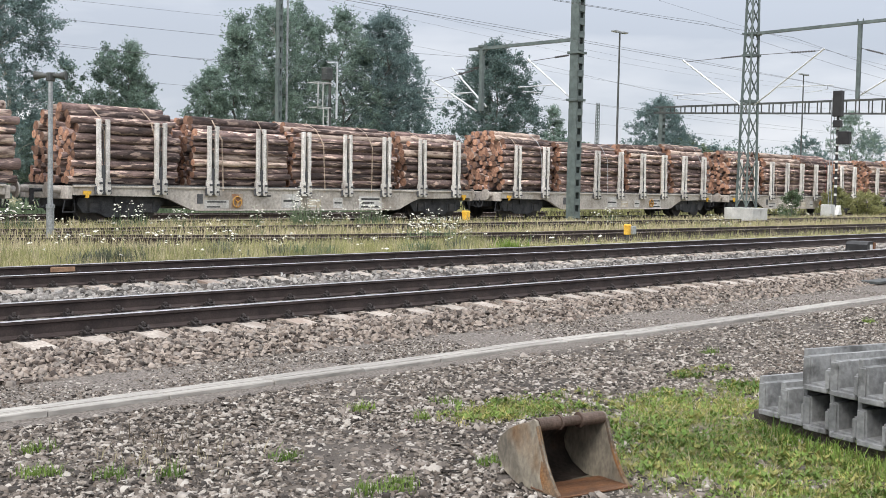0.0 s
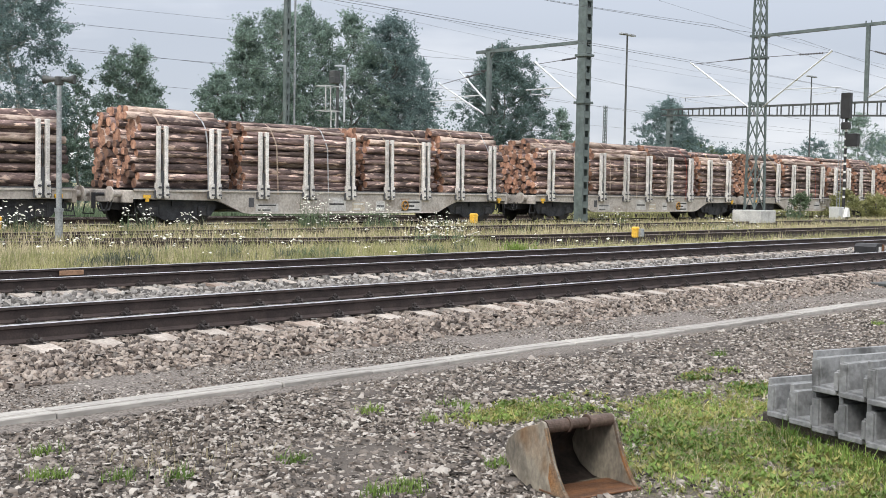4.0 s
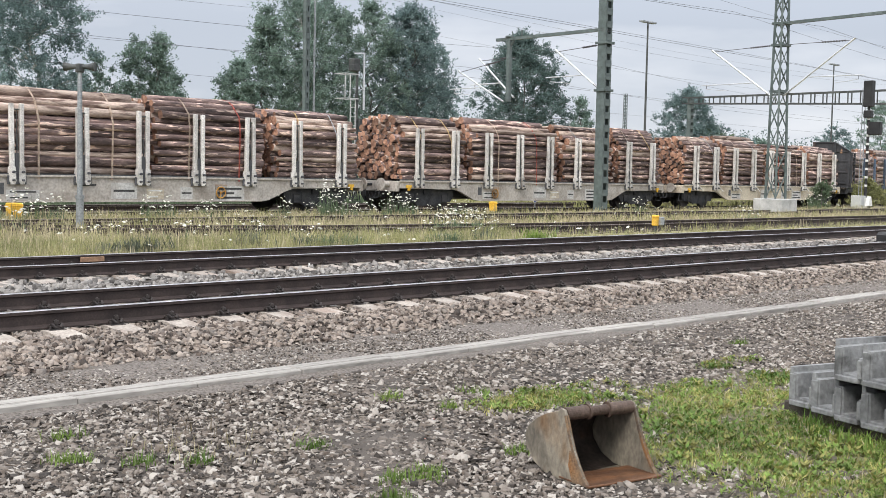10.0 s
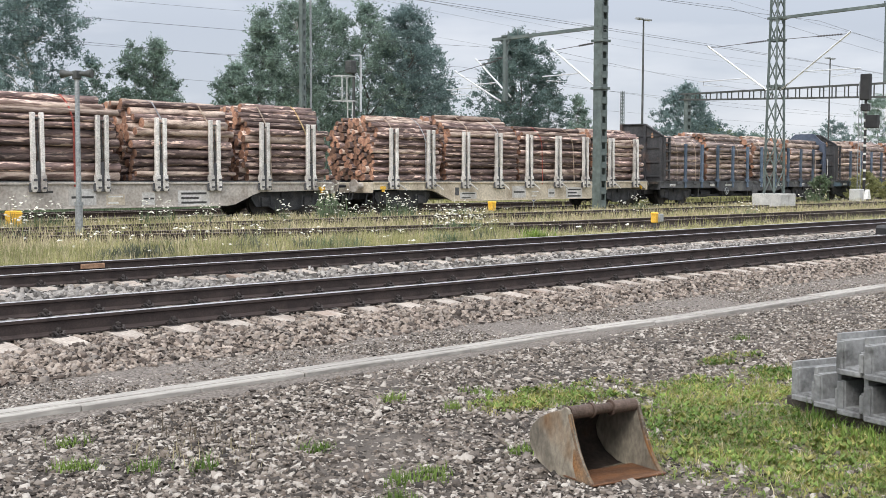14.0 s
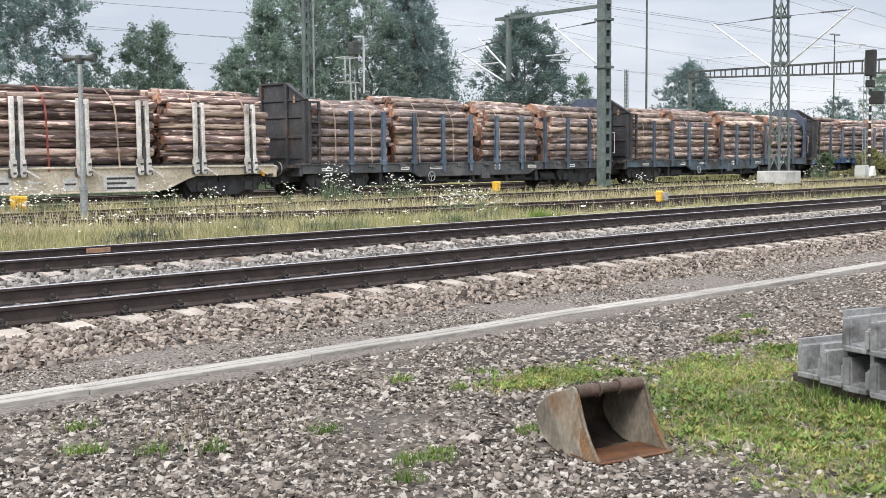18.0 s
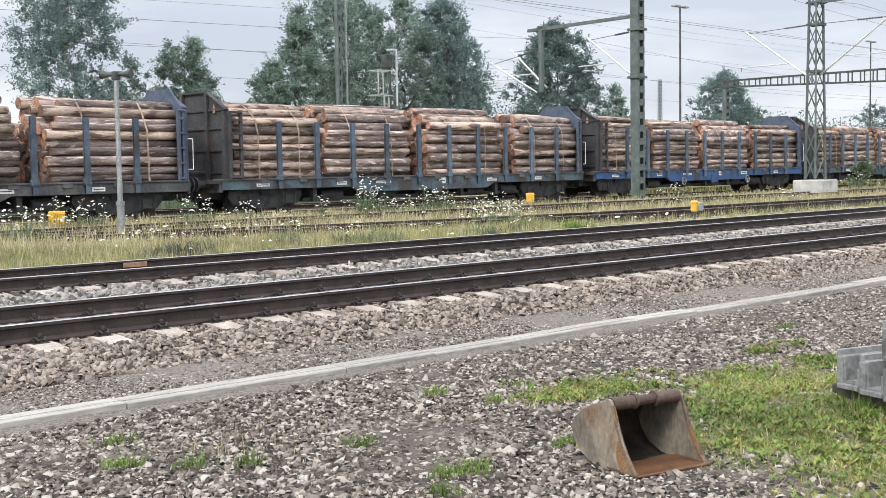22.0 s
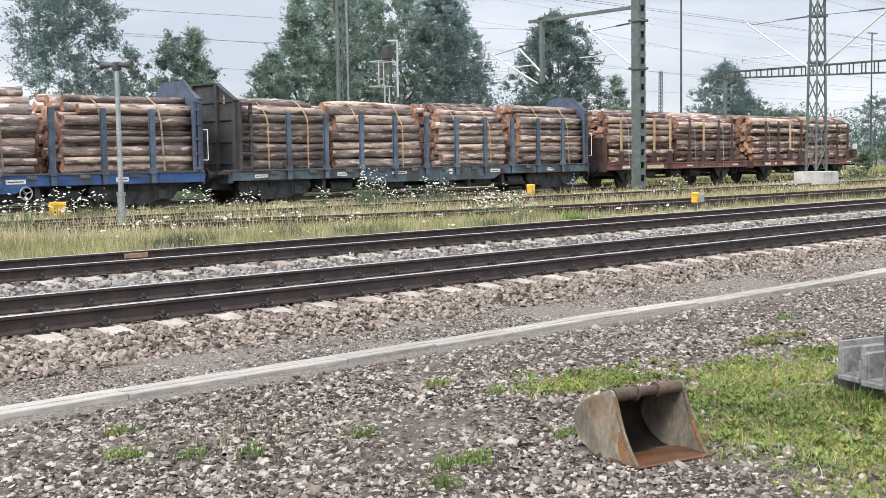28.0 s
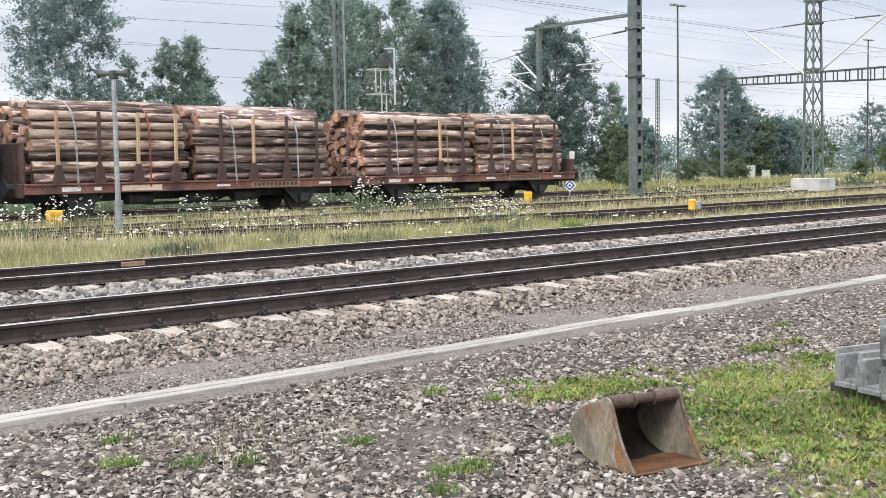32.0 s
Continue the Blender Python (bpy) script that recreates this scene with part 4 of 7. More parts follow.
def _bracket(bm):
    box(bm, -0.27, 0.27, 0.0, 0.06, -0.14, 0.10, 0.01)
    for x in (-0.135, 0.135):
        rod(bm, (x, -0.125, 0.19), (x, 0.06, 0.19), 0.035, sides=10)
        rod(bm, (x, -0.125, -0.03), (x, 0.06, -0.03), 0.03, sides=10)
    box(bm, -0.05, 0.05, 0.0, 0.06, 0.1, 0.7)


def _ratchet(bm):
    """The lashing gear between two stakes: a chain, a tension sleeve and a link at the top."""
    rod(bm, (0, 0, 0.05), (0.01, 0, 0.75), 0.016, sides=6)
    rod(bm, (0.01, 0, 0.75), (0.0, 0, 1.12), 0.028, sides=8)
    rod(bm, (0.0, 0, 1.12), (-0.01, 0, 1.78), 0.014, sides=6)
    rod(bm, (-0.13, 0, 1.80), (0.13, 0, 1.80), 0.02, sides=6)
    rod(bm, (-0.13, 0, 0.42), (0.13, 0, 0.42), 0.016, sides=6)


STAKE, BRACKET, RATCHET = shaped("stake", _stake, MAT["stake"]), shaped("stake_bracket", _bracket, MAT["sill_dark"]), shaped("ratchet", _ratchet, MAT["darksteel"])


def grey_wagon(u, cuts, seed, paint="wagon_grey", straps=None, reach=8.75, wheel=-2.9, lift=0.15):
    """A long flat timber wagon: deep fish-bellied sills, nine pairs of stakes on each side, four stacks of logs."""
    r = random.Random(seed)
    beige = paint == "wagon_beige"
    w = thing("timber_wagon", "long %s flat wagon with galvanised stakes, loaded with logs" % ("beige" if beige else "grey"), "railway wagon", "wagons of the timber train")
    for s in (-1, 1):
        bm = bmesh.new()
        y0, y1 = sorted((s * 1.20, s * 1.32))
        prism(bm, [(-8.75, 1.09), (8.75, 1.09), (8.75, 0.84), (5.75, 0.80), (5.45, 0.72), (4.7, 0.42), (4.4, 0.38), (-4.4, 0.38), (-4.7, 0.42), (-5.45, 0.72), (-5.75, 0.80), (-8.75, 0.84)], y0, y1)
        part("side_sill", bm, MAT[paint], w)
        bm = bmesh.new()
        box(bm, -8.75, 8.75, s * 1.335 - 0.03, s * 1.335 + 0.03, 1.06, 1.12, 0.008)
        box(bm, -4.4, 4.4, s * 1.325 - 0.03, s * 1.325 + 0.03, 0.375, 0.415, 0.008)
        part("sill_flange", bm, MAT["wagon_grey" if not beige else paint], w)
        # dark strip standing in for the shadow line under the logs
        bm = bmesh.new()
        box(bm, -8.75, 8.75, s * 1.335 - 0.02, s * 1.335 + 0.02, 1.12, 1.16)
        part("deck_edge", bm, MAT["sill_dark"], w)
    bm = bmesh.new()
    box(bm, -8.75, 8.75, -1.2, 1.2, 0.98, 1.06)
    for k in range(9):
        box(bm, -7.95 + 1.95 * k, -7.65 + 1.95 * k, -1.3, 1.3, 1.06, 1.15, 0.01)
    part("deck", bm, MAT["sill_dark"], w)
    for s in (-1, 1):
        bm = bmesh.new()
        box(bm, s * 8.82 - 0.08, s * 8.82 + 0.08, -1.31, 1.31, 0.72, 1.10, 0.02)
        part("headstock", bm, MAT[paint], w)
        for y in (-1.12, 1.12):
            bm = bmesh.new()
            rod(bm, (s * 8.85, y, 0.74), (s * 8.95, y, 0.34), 0.018, sides=6)
            rod(bm, (s * 8.95, y, 0.35), (s * 8.55, y, 0.35), 0.018, sides=6)
            rod(bm, (s * 8.55, y, 0.34), (s * 8.6, y, 0.82), 0.018, sides=6)
            part("step", bm, MAT["black"], w)
    buffers(w, 8.9, BUFFER_GREY, 1.05)
    running_gear(w, (-7.0, 7.0))
    for k in range(9):
        x = -7.8 + 1.95 * k
        for s in (-1, 1):
            share("stake_bracket", BRACKET, w, pose(x, s * 1.40, 1.0))
            if s < 0:
                share("ratchet", RATCHET, w, pose(x, -1.37, 1.06))
            for dx in (-0.135, 0.135):
                share("stake", STAKE, w, pose(x + dx, s * 1.37, 1.06, r.uniform(-0.5, 0.5), r.uniform(-0.5, 0.5), 0))
    if wheel:
        handwheel(w, wheel, 0.66)
    if beige:
        for k in range(9):
            bm = bmesh.new()
            bar(bm, (-7.65 + 1.95 * k, -1.47, 1.06), (-7.22 + 1.95 * k, -1.47, 0.82), 0.03, 0.05)
            part("tension_lever", bm, MAT["stake"], w, "slanting pale tension lever")
    plate(w, -0.60, 0.70, 0.86, 0.46, "panel", bars=1)
    plate(w, -3.7, 0.58, 0.95, 0.26, "panel", bars=2)
    plate(w, 3.15, 0.64, 1.15, 0.46, "panel", bars=3)
    plate(w, 1.55, 0.64, 0.44, 0.36, "panel", bars=1)
    plate(w, 0.45, 0.62, 0.60, 0.30, "wagon_beige", bars=2)
    if wheel:
        plate(w, wheel + 0.02, 0.68, 0.46, 0.46, "rusty_panel")
    plate(w, -1.75, 0.86, 0.5, 0.06, "ink")
    plate(w, -4.35, 0.75, 0.22, 0.3, "sill_dark")
    for x in (-8.3, 8.3):
        bm = bmesh.new()
        prism(bm, [(x - 0.12, 0.96), (x + 0.12, 0.96), (x + 0.12, 0.86), (x + 0.05, 0.86), (x + 0.05, 0.76), (x - 0.05, 0.76), (x - 0.05, 0.86), (x - 0.12, 0.86)], -1.37, -1.32)
        part("lashing_eye", bm, MAT["yellow"], w, "yellow lashing eye")
    bm = bmesh.new()
    box(bm, -8.7, 8.7, -0.5, 0.5, 0.5, 0.98)
    for x in (-3.2, -1.0, 1.4, 3.4):
        box(bm, x - 0.3, x + 0.3, -0.9, 0.9, 0.45, 0.7, 0.03)
    part("underframe", bm, MAT["black"], w)
    ROLLING.append((w, u))
    edges = [-8.75] + [-7.8 + 1.95 * c for c in cuts] + [reach]
    for i, (a, b) in enumerate(zip(edges, edges[1:])):
        st = straps[i] if straps else r.choice((("strap_tan", "strap_tan"), ("strap_tan", "strap_white"), ("strap_tan", "strap_tan")))
        log_stack(u, a + (0.07 if i == 0 else r.choice((0.08, 0.2, 0.42))), b - 0.06, 1.26, 1.15, 2.88 + lift * 0.5 + r.uniform(-0.1, 0.06), 3.46 + lift + r.uniform(-0.16, 0.1), seed * 10 + i, r.uniform(0.104, 0.124), st)


POSTS = [-6.57 + 1.545 * k for k in range(10)]


def _post(bm):
    box(bm, -0.08, 0.08, -0.05, -0.03, -0.28, 1.84, 0.004)
    box(bm, -0.08, 0.08, 0.03, 0.05, -0.28, 1.84, 0.004)
    box(bm, -0.02, 0.02, -0.03, 0.03, -0.28, 1.84)
    box(bm, -0.10, 0.10, -0.08, 0.08, -0.02, 0.14, 0.01)


POST = {k: shaped("post", _post, MAT[k]) for k in ("post_blue", "teal", "blue", "darkboard")}


def board_wagon(u, sill, post, seed, far_board="board_blue", webbing="strap_tan", wheels=(-2.6,)):
    """A flat timber wagon with tall end boards, steel posts and a ribbed wing beside the near board."""
    r = random.Random(seed)
    names = {"blue": "blue", "teal": "weathered blue", "sill_dark": "dark dirty"}
    w = thing("timber_wagon", "%s timber wagon with tall end boards and steel posts" % names[sill], "railway wagon", "wagons of the timber train")
    for s in (-1, 1):
        bm = bmesh.new()
        y0, y1 = sorted((s * 1.26, s * 1.34))
        prism(bm, [(-8.75, 1.12), (9.1, 1.12), (9.1, 0.80), (3.6, 0.80), (3.2, 0.62), (-3.2, 0.62), (-3.6, 0.80), (-8.75, 0.80)], y0, y1)
        part("side_sill", bm, MAT[sill], w)
        bm = bmesh.new()
        box(bm, -9.1, 9.1, s * 1.35 - 0.025, s * 1.35 + 0.025, 1.09, 1.14, 0.006)
        for x in POSTS:
            box(bm, x - 0.75, x - 0.45, s * 1.36 - 0.03, s * 1.36 + 0.03, 0.98, 1.08, 0.01)
        part("lashing_rail", bm, MAT["sill_dark"], w)
    bm = bmesh.new()
    box(bm, -9.1, 9.1, -1.26, 1.26, 1.0, 1.1)
    part("deck", bm, MAT["wood_sleeper"], w)
    for s in (-1, 1):
        mat = MAT["darkboard" if s < 0 else far_board]
        end = -8.45 if s < 0 else 8.97
        bm = bmesh.new()
        prism(bm, [(-1.3, 1.0), (1.1, 1.0), (1.1, 3.82), (-0.28, 3.82), (-1.3, 3.24)] if s < 0 else [(-1.3, 1.0), (1.3, 1.0), (1.3, 3.2), (0.55, 3.84), (-0.6, 3.86), (-1.3, 3.22)], end - 0.04, end + 0.04, axis="x")
        board = part("end_board", bm, mat, w)
        for z in (1.30, 1.98, 2.66, 3.22):
            bm = bmesh.new()
            box(bm, end + s * 0.04 - 0.05, end + s * 0.04 + 0.05, -1.28, 1.08, z, z + 0.09, 0.008)
            part("rib", bm, mat, board)
        for y, top in ((-1.22, 3.2), (-0.32, 3.80), (1.02, 3.84)) if s < 0 else ((-1.22, 3.2), (-0.45, 3.8), (0.45, 3.8), (1.22, 3.2)):
            bm = bmesh.new()
            box(bm, end + s * 0.08 - 0.07, end + s * 0.08 + 0.07, y - 0.07, y + 0.07, 1.0, top, 0.012)
            part("upright", bm, mat, board)
        bm = bmesh.new()
        bar(bm, (end + s * 0.05, -1.3, 3.25), (end + s * 0.05, -0.3, 3.83), 0.16, 0.05)
        bar(bm, (end + s * 0.05, -0.3, 3.83), (end + s * 0.05, 1.1 if s < 0 else 0.55, 3.83), 0.16, 0.05)
        part("capping", bm, mat, board)
        for side in (-1, 1):
            wide = 0.44 if s < 0 else 0.20
            inner = end - s * wide
            wing = None
            for k, x in enumerate((end - s * 0.04, inner)):
                bm = bmesh.new()
                box(bm, x - 0.05, x + 0.05, side * 1.34 - 0.05, side * 1.34 + 0.05, 1.08, 3.20, 0.012)
                if k == 0:
                    wing = part("board_wing", bm, mat, w, "laddered steel side wing of the end board")
                else:
                    part("upright", bm, mat, wing)
            for z in (1.16, 1.60, 2.04, 2.48, 2.90, 3.14):
                bm = bmesh.new()
                box(bm, min(end, inner), max(end, inner), side * 1.365 - 0.045, side * 1.365 + 0.045, z, z + 0.07, 0.008)
                part("rib", bm, mat, wing)
        if s < 0:
            bm = bmesh.new()
            prism(bm, [(-0.80, 3.30), (-0.66, 3.30), (-0.73, 3.44)], end - 0.105, end - 0.098, axis="x")
            box(bm, end - 0.105, end - 0.098, -0.79, -0.67, 3.16, 3.27)
            part("warning_plate", bm, MAT["orange"], board, "faded orange warning plate")
        else:
            bm = bmesh.new()
            for a, c in (((9.06, 1.45), (9.22, 1.45)), ((9.22, 1.45), (9.22, 2.35)), ((9.22, 2.35), (9.06, 2.35))):
                rod(bm, (a[0], -1.38, a[1]), (c[0], -1.38, c[1]), 0.012, sides=6)
            part("handrail", bm, MAT["mark"], w, "white grab rail")
        bm = bmesh.new()
        box(bm, (-8.75 if s < 0 else 9.1) - 0.06, (-8.75 if s < 0 else 9.1) + 0.06, -1.3, 1.3, 0.72, 1.1, 0.02)
        part("headstock", bm, MAT["sill_dark"], w)
    buffers(w, 9.16, BUFFER_DARK, 0.75, rear=8.81)
    running_gear(w, (-6.9, 6.9))
    for x in POSTS:
        for s in (-1, 1):
            k = post if r.random() < 0.75 else "post_blue"
            share("post", POST[k], w, pose(x, s * 1.37, 1.08, 0, 0, 0))
    for x in wheels:
        handwheel(w, x, 0.62, -1.40, 0.17, "galv", "grey spoked brake handwheel")
    for x, ww, h in ((-7.4, 0.5, 0.1), (-4.1, 0.42, 0.12), (-2.0, 0.7, 0.08), (1.0, 0.34, 0.2), (3.2, 0.55, 0.12), (6.3, 0.4, 0.12)):
        plate(w, x + r.uniform(-0.3, 0.3), 0.93, ww, h, "mark", -1.343, 1)
    bm = bmesh.new()
    box(bm, 0.25, 0.75, -1.38, -1.30, 0.5, 0.9, 0.01)
    part("panel", bm, MAT[sill], w)
    bm = bmesh.new()
    box(bm, -9.0, 9.0, -0.6, 0.6, 0.52, 1.0)
    for x in (-4.6, -2.2, 0.4, 2.4, 4.3):
        rod(bm, (x, -0.9, 0.52), (x + 0.9, -0.9, 0.52), 0.19, sides=12)
        box(bm, x - 0.5, x - 0.35, -1.2, 1.2, 0.34, 0.9)
    for s in (-1.0, 1.0):
        bar(bm, (-5.4, s, 0.42), (5.4, s, 0.42), 0.05, 0.10)
    part("underframe", bm, MAT["black"], w)
    ROLLING.append((w, u))
    edges = [-8.36, -4.55 + r.uniform(-0.2, 0.2), -0.25 + r.uniform(-0.3, 0.3), 4.2 + r.uniform(-0.2, 0.2), 9.0]
    for i, (a, b) in enumerate(zip(edges, edges[1:])):
        log_stack(u, a + (0.09, 0.2, 0.62, 0.62)[i], b - 0.09, 1.24, 1.12, 2.92 + r.uniform(-0.1, 0.05), 3.50 + r.uniform(-0.15, 0.12), seed * 10 + i, r.uniform(0.115, 0.136), (webbing, webbing), "stack of reddish-brown spruce logs between blue steel posts", i == 3, "bark")


def _wedge_base(bm):
    prism(bm, [(-0.17, 0.0), (0.17, 0.0), (0.06, 0.52), (-0.06, 0.52)], -0.06, 0.06)


def _timber_post(bm):
    box(bm, -0.045, 0.045, -0.04, 0.04, 0.1, 1.98, 0.01)


BASE_RED = shaped("post_base", _wedge_base, MAT["oxide"])
TIMBER = {k: shaped("post", _timber_post, MAT[k]) for k in ("newwood", "oxide")}


def red_wagon(u, kinds, stacks, seed, tail=False):
    """One unit of the low oxide-red flat wagon with timber and steel posts."""
    w = thing("timber_wagon", "low oxide-red flat wagon with timber posts, loaded with logs", "railway wagon", "wagons of the timber train")
    for s in (-1, 1):
        bm = bmesh.new()
        y0, y1 = sorted((s * 1.26, s * 1.36))
        box(bm, -5.75, 5.75, y0, y1, 0.80, 1.06, 0.01)
        box(bm, -5.75, 5.75, s * 1.38 - 0.03, s * 1.38 + 0.03, 1.04, 1.09, 0.006)
        part("side_sill", bm, MAT["red"], w)
    bm = bmesh.new()
    box(bm, -5.75, 5.75, -1.26, 1.26, 0.96, 1.06)
    part("deck", bm, MAT["wood_sleeper"], w)
    for s in (-1, 1):
        bm = bmesh.new()
        box(bm, s * 5.78 - 0.05, s * 5.78 + 0.05, -1.32, 1.32, 0.72, 1.1, 0.02)
        part("headstock", bm, MAT["oxide"], w)
    for s in (1,) if tail else (-1,):
        bm = bmesh.new()
        box(bm, s * 5.72 - 0.05, s * 5.72 + 0.05, -1.3, 1.3, 1.06, 1.62 if tail else 2.2, 0.02)
        for y in (-1.0, 0.0, 1.0):
            box(bm, s * 5.8 - 0.04, s * 5.8 + 0.04, y - 0.06, y + 0.06, 1.06, 1.6 if tail else 2.15)
        part("end_flap", bm, MAT["oxide"], w)
    buffers(w, 5.83, BUFFER_DARK, 0.75 if not tail else 1.3)
    for x in (-3.9, 3.9):
        ws = share("wheelset", WHEELSET, w, pose(x, 0, 0.46))
        WHEELSETS.append((ws, x))
        for s in (-1, 1):
            bm = bmesh.new()
            prism(bm, [(x - 0.75, 0.80), (x + 0.75, 0.80), (x + 0.25, 0.30), (x - 0.25, 0.30)], s * 1.0 - 0.04, s * 1.0 + 0.04)
            box(bm, x - 0.16, x + 0.16, s * 1.05 - 0.1, s * 1.05 + 0.1, 0.32, 0.62, 0.02)
            part("axle_guard", bm, MAT["black"], w)
    bm = bmesh.new()
    for s in (-0.6, 0.6):
        bar(bm, (-3.0, s, 0.9), (-1.6, s, 0.42), 0.06, 0.06)
        bar(bm, (-1.6, s, 0.42), (1.6, s, 0.42), 0.06, 0.06)
        bar(bm, (1.6, s, 0.42), (3.0, s, 0.9), 0.06, 0.06)
        bar(bm, (-1.6, s, 0.42), (-1.6, s, 0.9), 0.06, 0.06)
        bar(bm, (1.6, s, 0.42), (1.6, s, 0.9), 0.06, 0.06)
    box(bm, -5.6, 5.6, -0.45, 0.45, 0.55, 0.96)
    for x in (-2.4, -0.4, 1.3):
        rod(bm, (x, -0.8, 0.6), (x + 0.8, -0.8, 0.6), 0.17, sides=12)
    part("truss_rod", bm, MAT["black"], w)
    for x, k in kinds:
        for s in (-1, 1):
            share("post_base", BASE_RED, w, pose(x, s * 1.36, 1.08))
            share("post", TIMBER[k], w, pose(x, s * 1.36, 1.08, 0, random.uniform(-1.2, 1.2), 0))
    for x, ww, h, m in ((-4.4, 0.55, 0.12, "mark"), (-2.2, 1.3, 0.16, "strap_tan"), (2.6, 1.9, 0.18, "faded"), (4.6, 0.5, 0.07, "mark"), (-3.6, 0.22, 0.1, "mark"), (0.6, 0.5, 0.07, "mark")):
        plate(w, x, 0.925, ww, h, m, -1.362, 0)
    bm = bmesh.new()
    for i in range(11):
        box(bm, 1.78 + 0.16 * i - 0.05, 1.78 + 0.16 * i + 0.05, -1.372, -1.365, 0.875, 0.975)
    part("writing", bm, MAT["ink"], w, "row of dark painted letters as plain bars on a tan band")
    if tail:
        bm = bmesh.new()
        rod(bm, (5.9, -1.1, 1.0), (5.9, -1.1, 1.62), 0.02, sides=6)
        box(bm, 5.86, 5.94, -1.22, -0.98, 1.6, 1.92, 0.02)
        part("tail_sign", bm, MAT["mark"], w, "white tail sign on a rod")
    ROLLING.append((w, u))
    for i, (a, b, st) in enumerate(stacks):
        log_stack(u, a, b, 1.27, 1.09, 2.92, 3.45, seed * 10 + i, 0.138, st, "stack of dark spruce logs held by timber posts")


CUTS = ((1.45, 3.72, 6.35), (1.42, 4.2, 6.4), (1.42, 4.2, 6.4), (1.45, 4.35, 6.45), (1.4, 3.75, 6.3))
grey_wagon(7.05, CUTS[1], 31, reach=9.25)
grey_wagon(26.56, CUTS[0], 32, lift=0.0)
grey_wagon(46.05, CUTS[1], 33, wheel=2.8)
grey_wagon(65.6, CUTS[2], 34, straps=(("strap_yellow", "strap_tan"), ("strap_tan", "strap_tan"), ("strap_tan", "strap_red"), ("strap_yellow", "strap_white")), wheel=2.8)
grey_wagon(85.05, CUTS[3], 35, straps=(("strap_yellow", "strap_yellow"), ("strap_tan", "strap_red"), ("strap_white", "strap_tan"), ("strap_tan", "strap_yellow")), wheel=-3.45)
grey_wagon(104.55, CUTS[4], 36, "wagon_beige", (("strap_tan", "strap_white"), ("strap_tan", "strap_white"), ("strap_red", "strap_tan"), ("strap_tan", "strap_tan")), wheel=0)
board_wagon(123.25, "sill_dark", "post_blue", 41)
board_wagon(142.25, "teal", "post_blue", 42)
board_wagon(161.0, "blue", "post_blue", 43, wheels=(-2.2, 3.45))
board_wagon(179.85, "teal", "post_blue", 44, webbing="strap_yellow")
red_wagon(195.95, ((-4.75, "newwood"), (-3.52, "oxide"), (-2.3, "newwood"), (-1.05, "newwood"), (0.55, "oxide"), (1.75, "newwood"), (3.05, "oxide"), (4.28, "oxide")), ((-5.55, -0.55, ("strap_white", "strap_red")), (-0.35, 4.95, ("strap_white", "strap_white"))), 51)
red_wagon(208.1, ((-4.65, "oxide"), (-3.35, "oxide"), (-2.1, "newwood"), (-0.9, "oxide"), (0.65, "oxide"), (1.9, "newwood"), (3.2, "oxide"), (4.45, "oxide")), ((-5.7, -0.2, ("strap_white", "strap_tan")), (0.0, 5.15, ("strap_white", "strap_tan"))), 52, True)


# ---- masts, arms and signals ----
def insulator(bm, a, b, slot=0, discs=6):
    a, b = Vector(a), Vector(b)
    rod(bm, a, b, 0.018, sides=6, slot=slot)
    for i in range(discs):
        c, d = a.lerp(b, (i + 0.2) / discs), a.lerp(b, (i + 0.6) / discs)
        rod(bm, c, d, 0.042, sides=8, slot=slot)


def cantilever(parent, x, y0, y1, z0, z1, arm_z, wire_z, name="cantilever", tip=False):
    """A hinged overhead-line bracket: a slanting tube, a tie with a string of insulators and a registration arm."""
    s = 1 if y1 > y0 else -1
    long = abs(y1 - y0)
    bm = bmesh.new()
    rod(bm, (x, y0, z0), (x, y1, z1), 0.042, sides=8, slot=0)
    rod(bm, (x, y1, z1), (x, y1 + s * 0.12, z1 + 0.09), 0.05, sides=8, slot=0)
    rod(bm, (x, y1, z1), (x, y0, arm_z), 0.014, sides=6, slot=1)
    f, g = (0.55, 0.92) if tip else (0.10, 0.42)
    insulator(bm, (x, y0 + s * long * f, arm_z + (z1 - arm_z) * f), (x, y0 + s * long * g, arm_z + (z1 - arm_z) * g), 1, 9)
    insulator(bm, (x, y0, z0), (x, y0 + (y1 - y0) * 0.14, z0 + (z1 - z0) * 0.14), 1)
    k = (wire_z + 0.32 - z0) / (z1 - z0)
    rod(bm, (x, y0 + (y1 - y0) * k, wire_z + 0.32), (x, y1 + s * 0.6, wire_z + 0.30), 0.024, sides=6, slot=0)
    rod(bm, (x, y1 + s * 0.35, wire_z + 0.30), (x, y1 + s * 0.35, wire_z + 0.12), 0.014, sides=6, slot=1)
    rod(bm, (x, y1 + s * 0.35, wire_z + 0.12), (x, y1 - s * 0.75, wire_z), 0.014, sides=6, slot=0)
    return part(name, bm, [MAT["alu"], MAT["insul"]], parent, "pale overhead-line bracket with dark insulators")


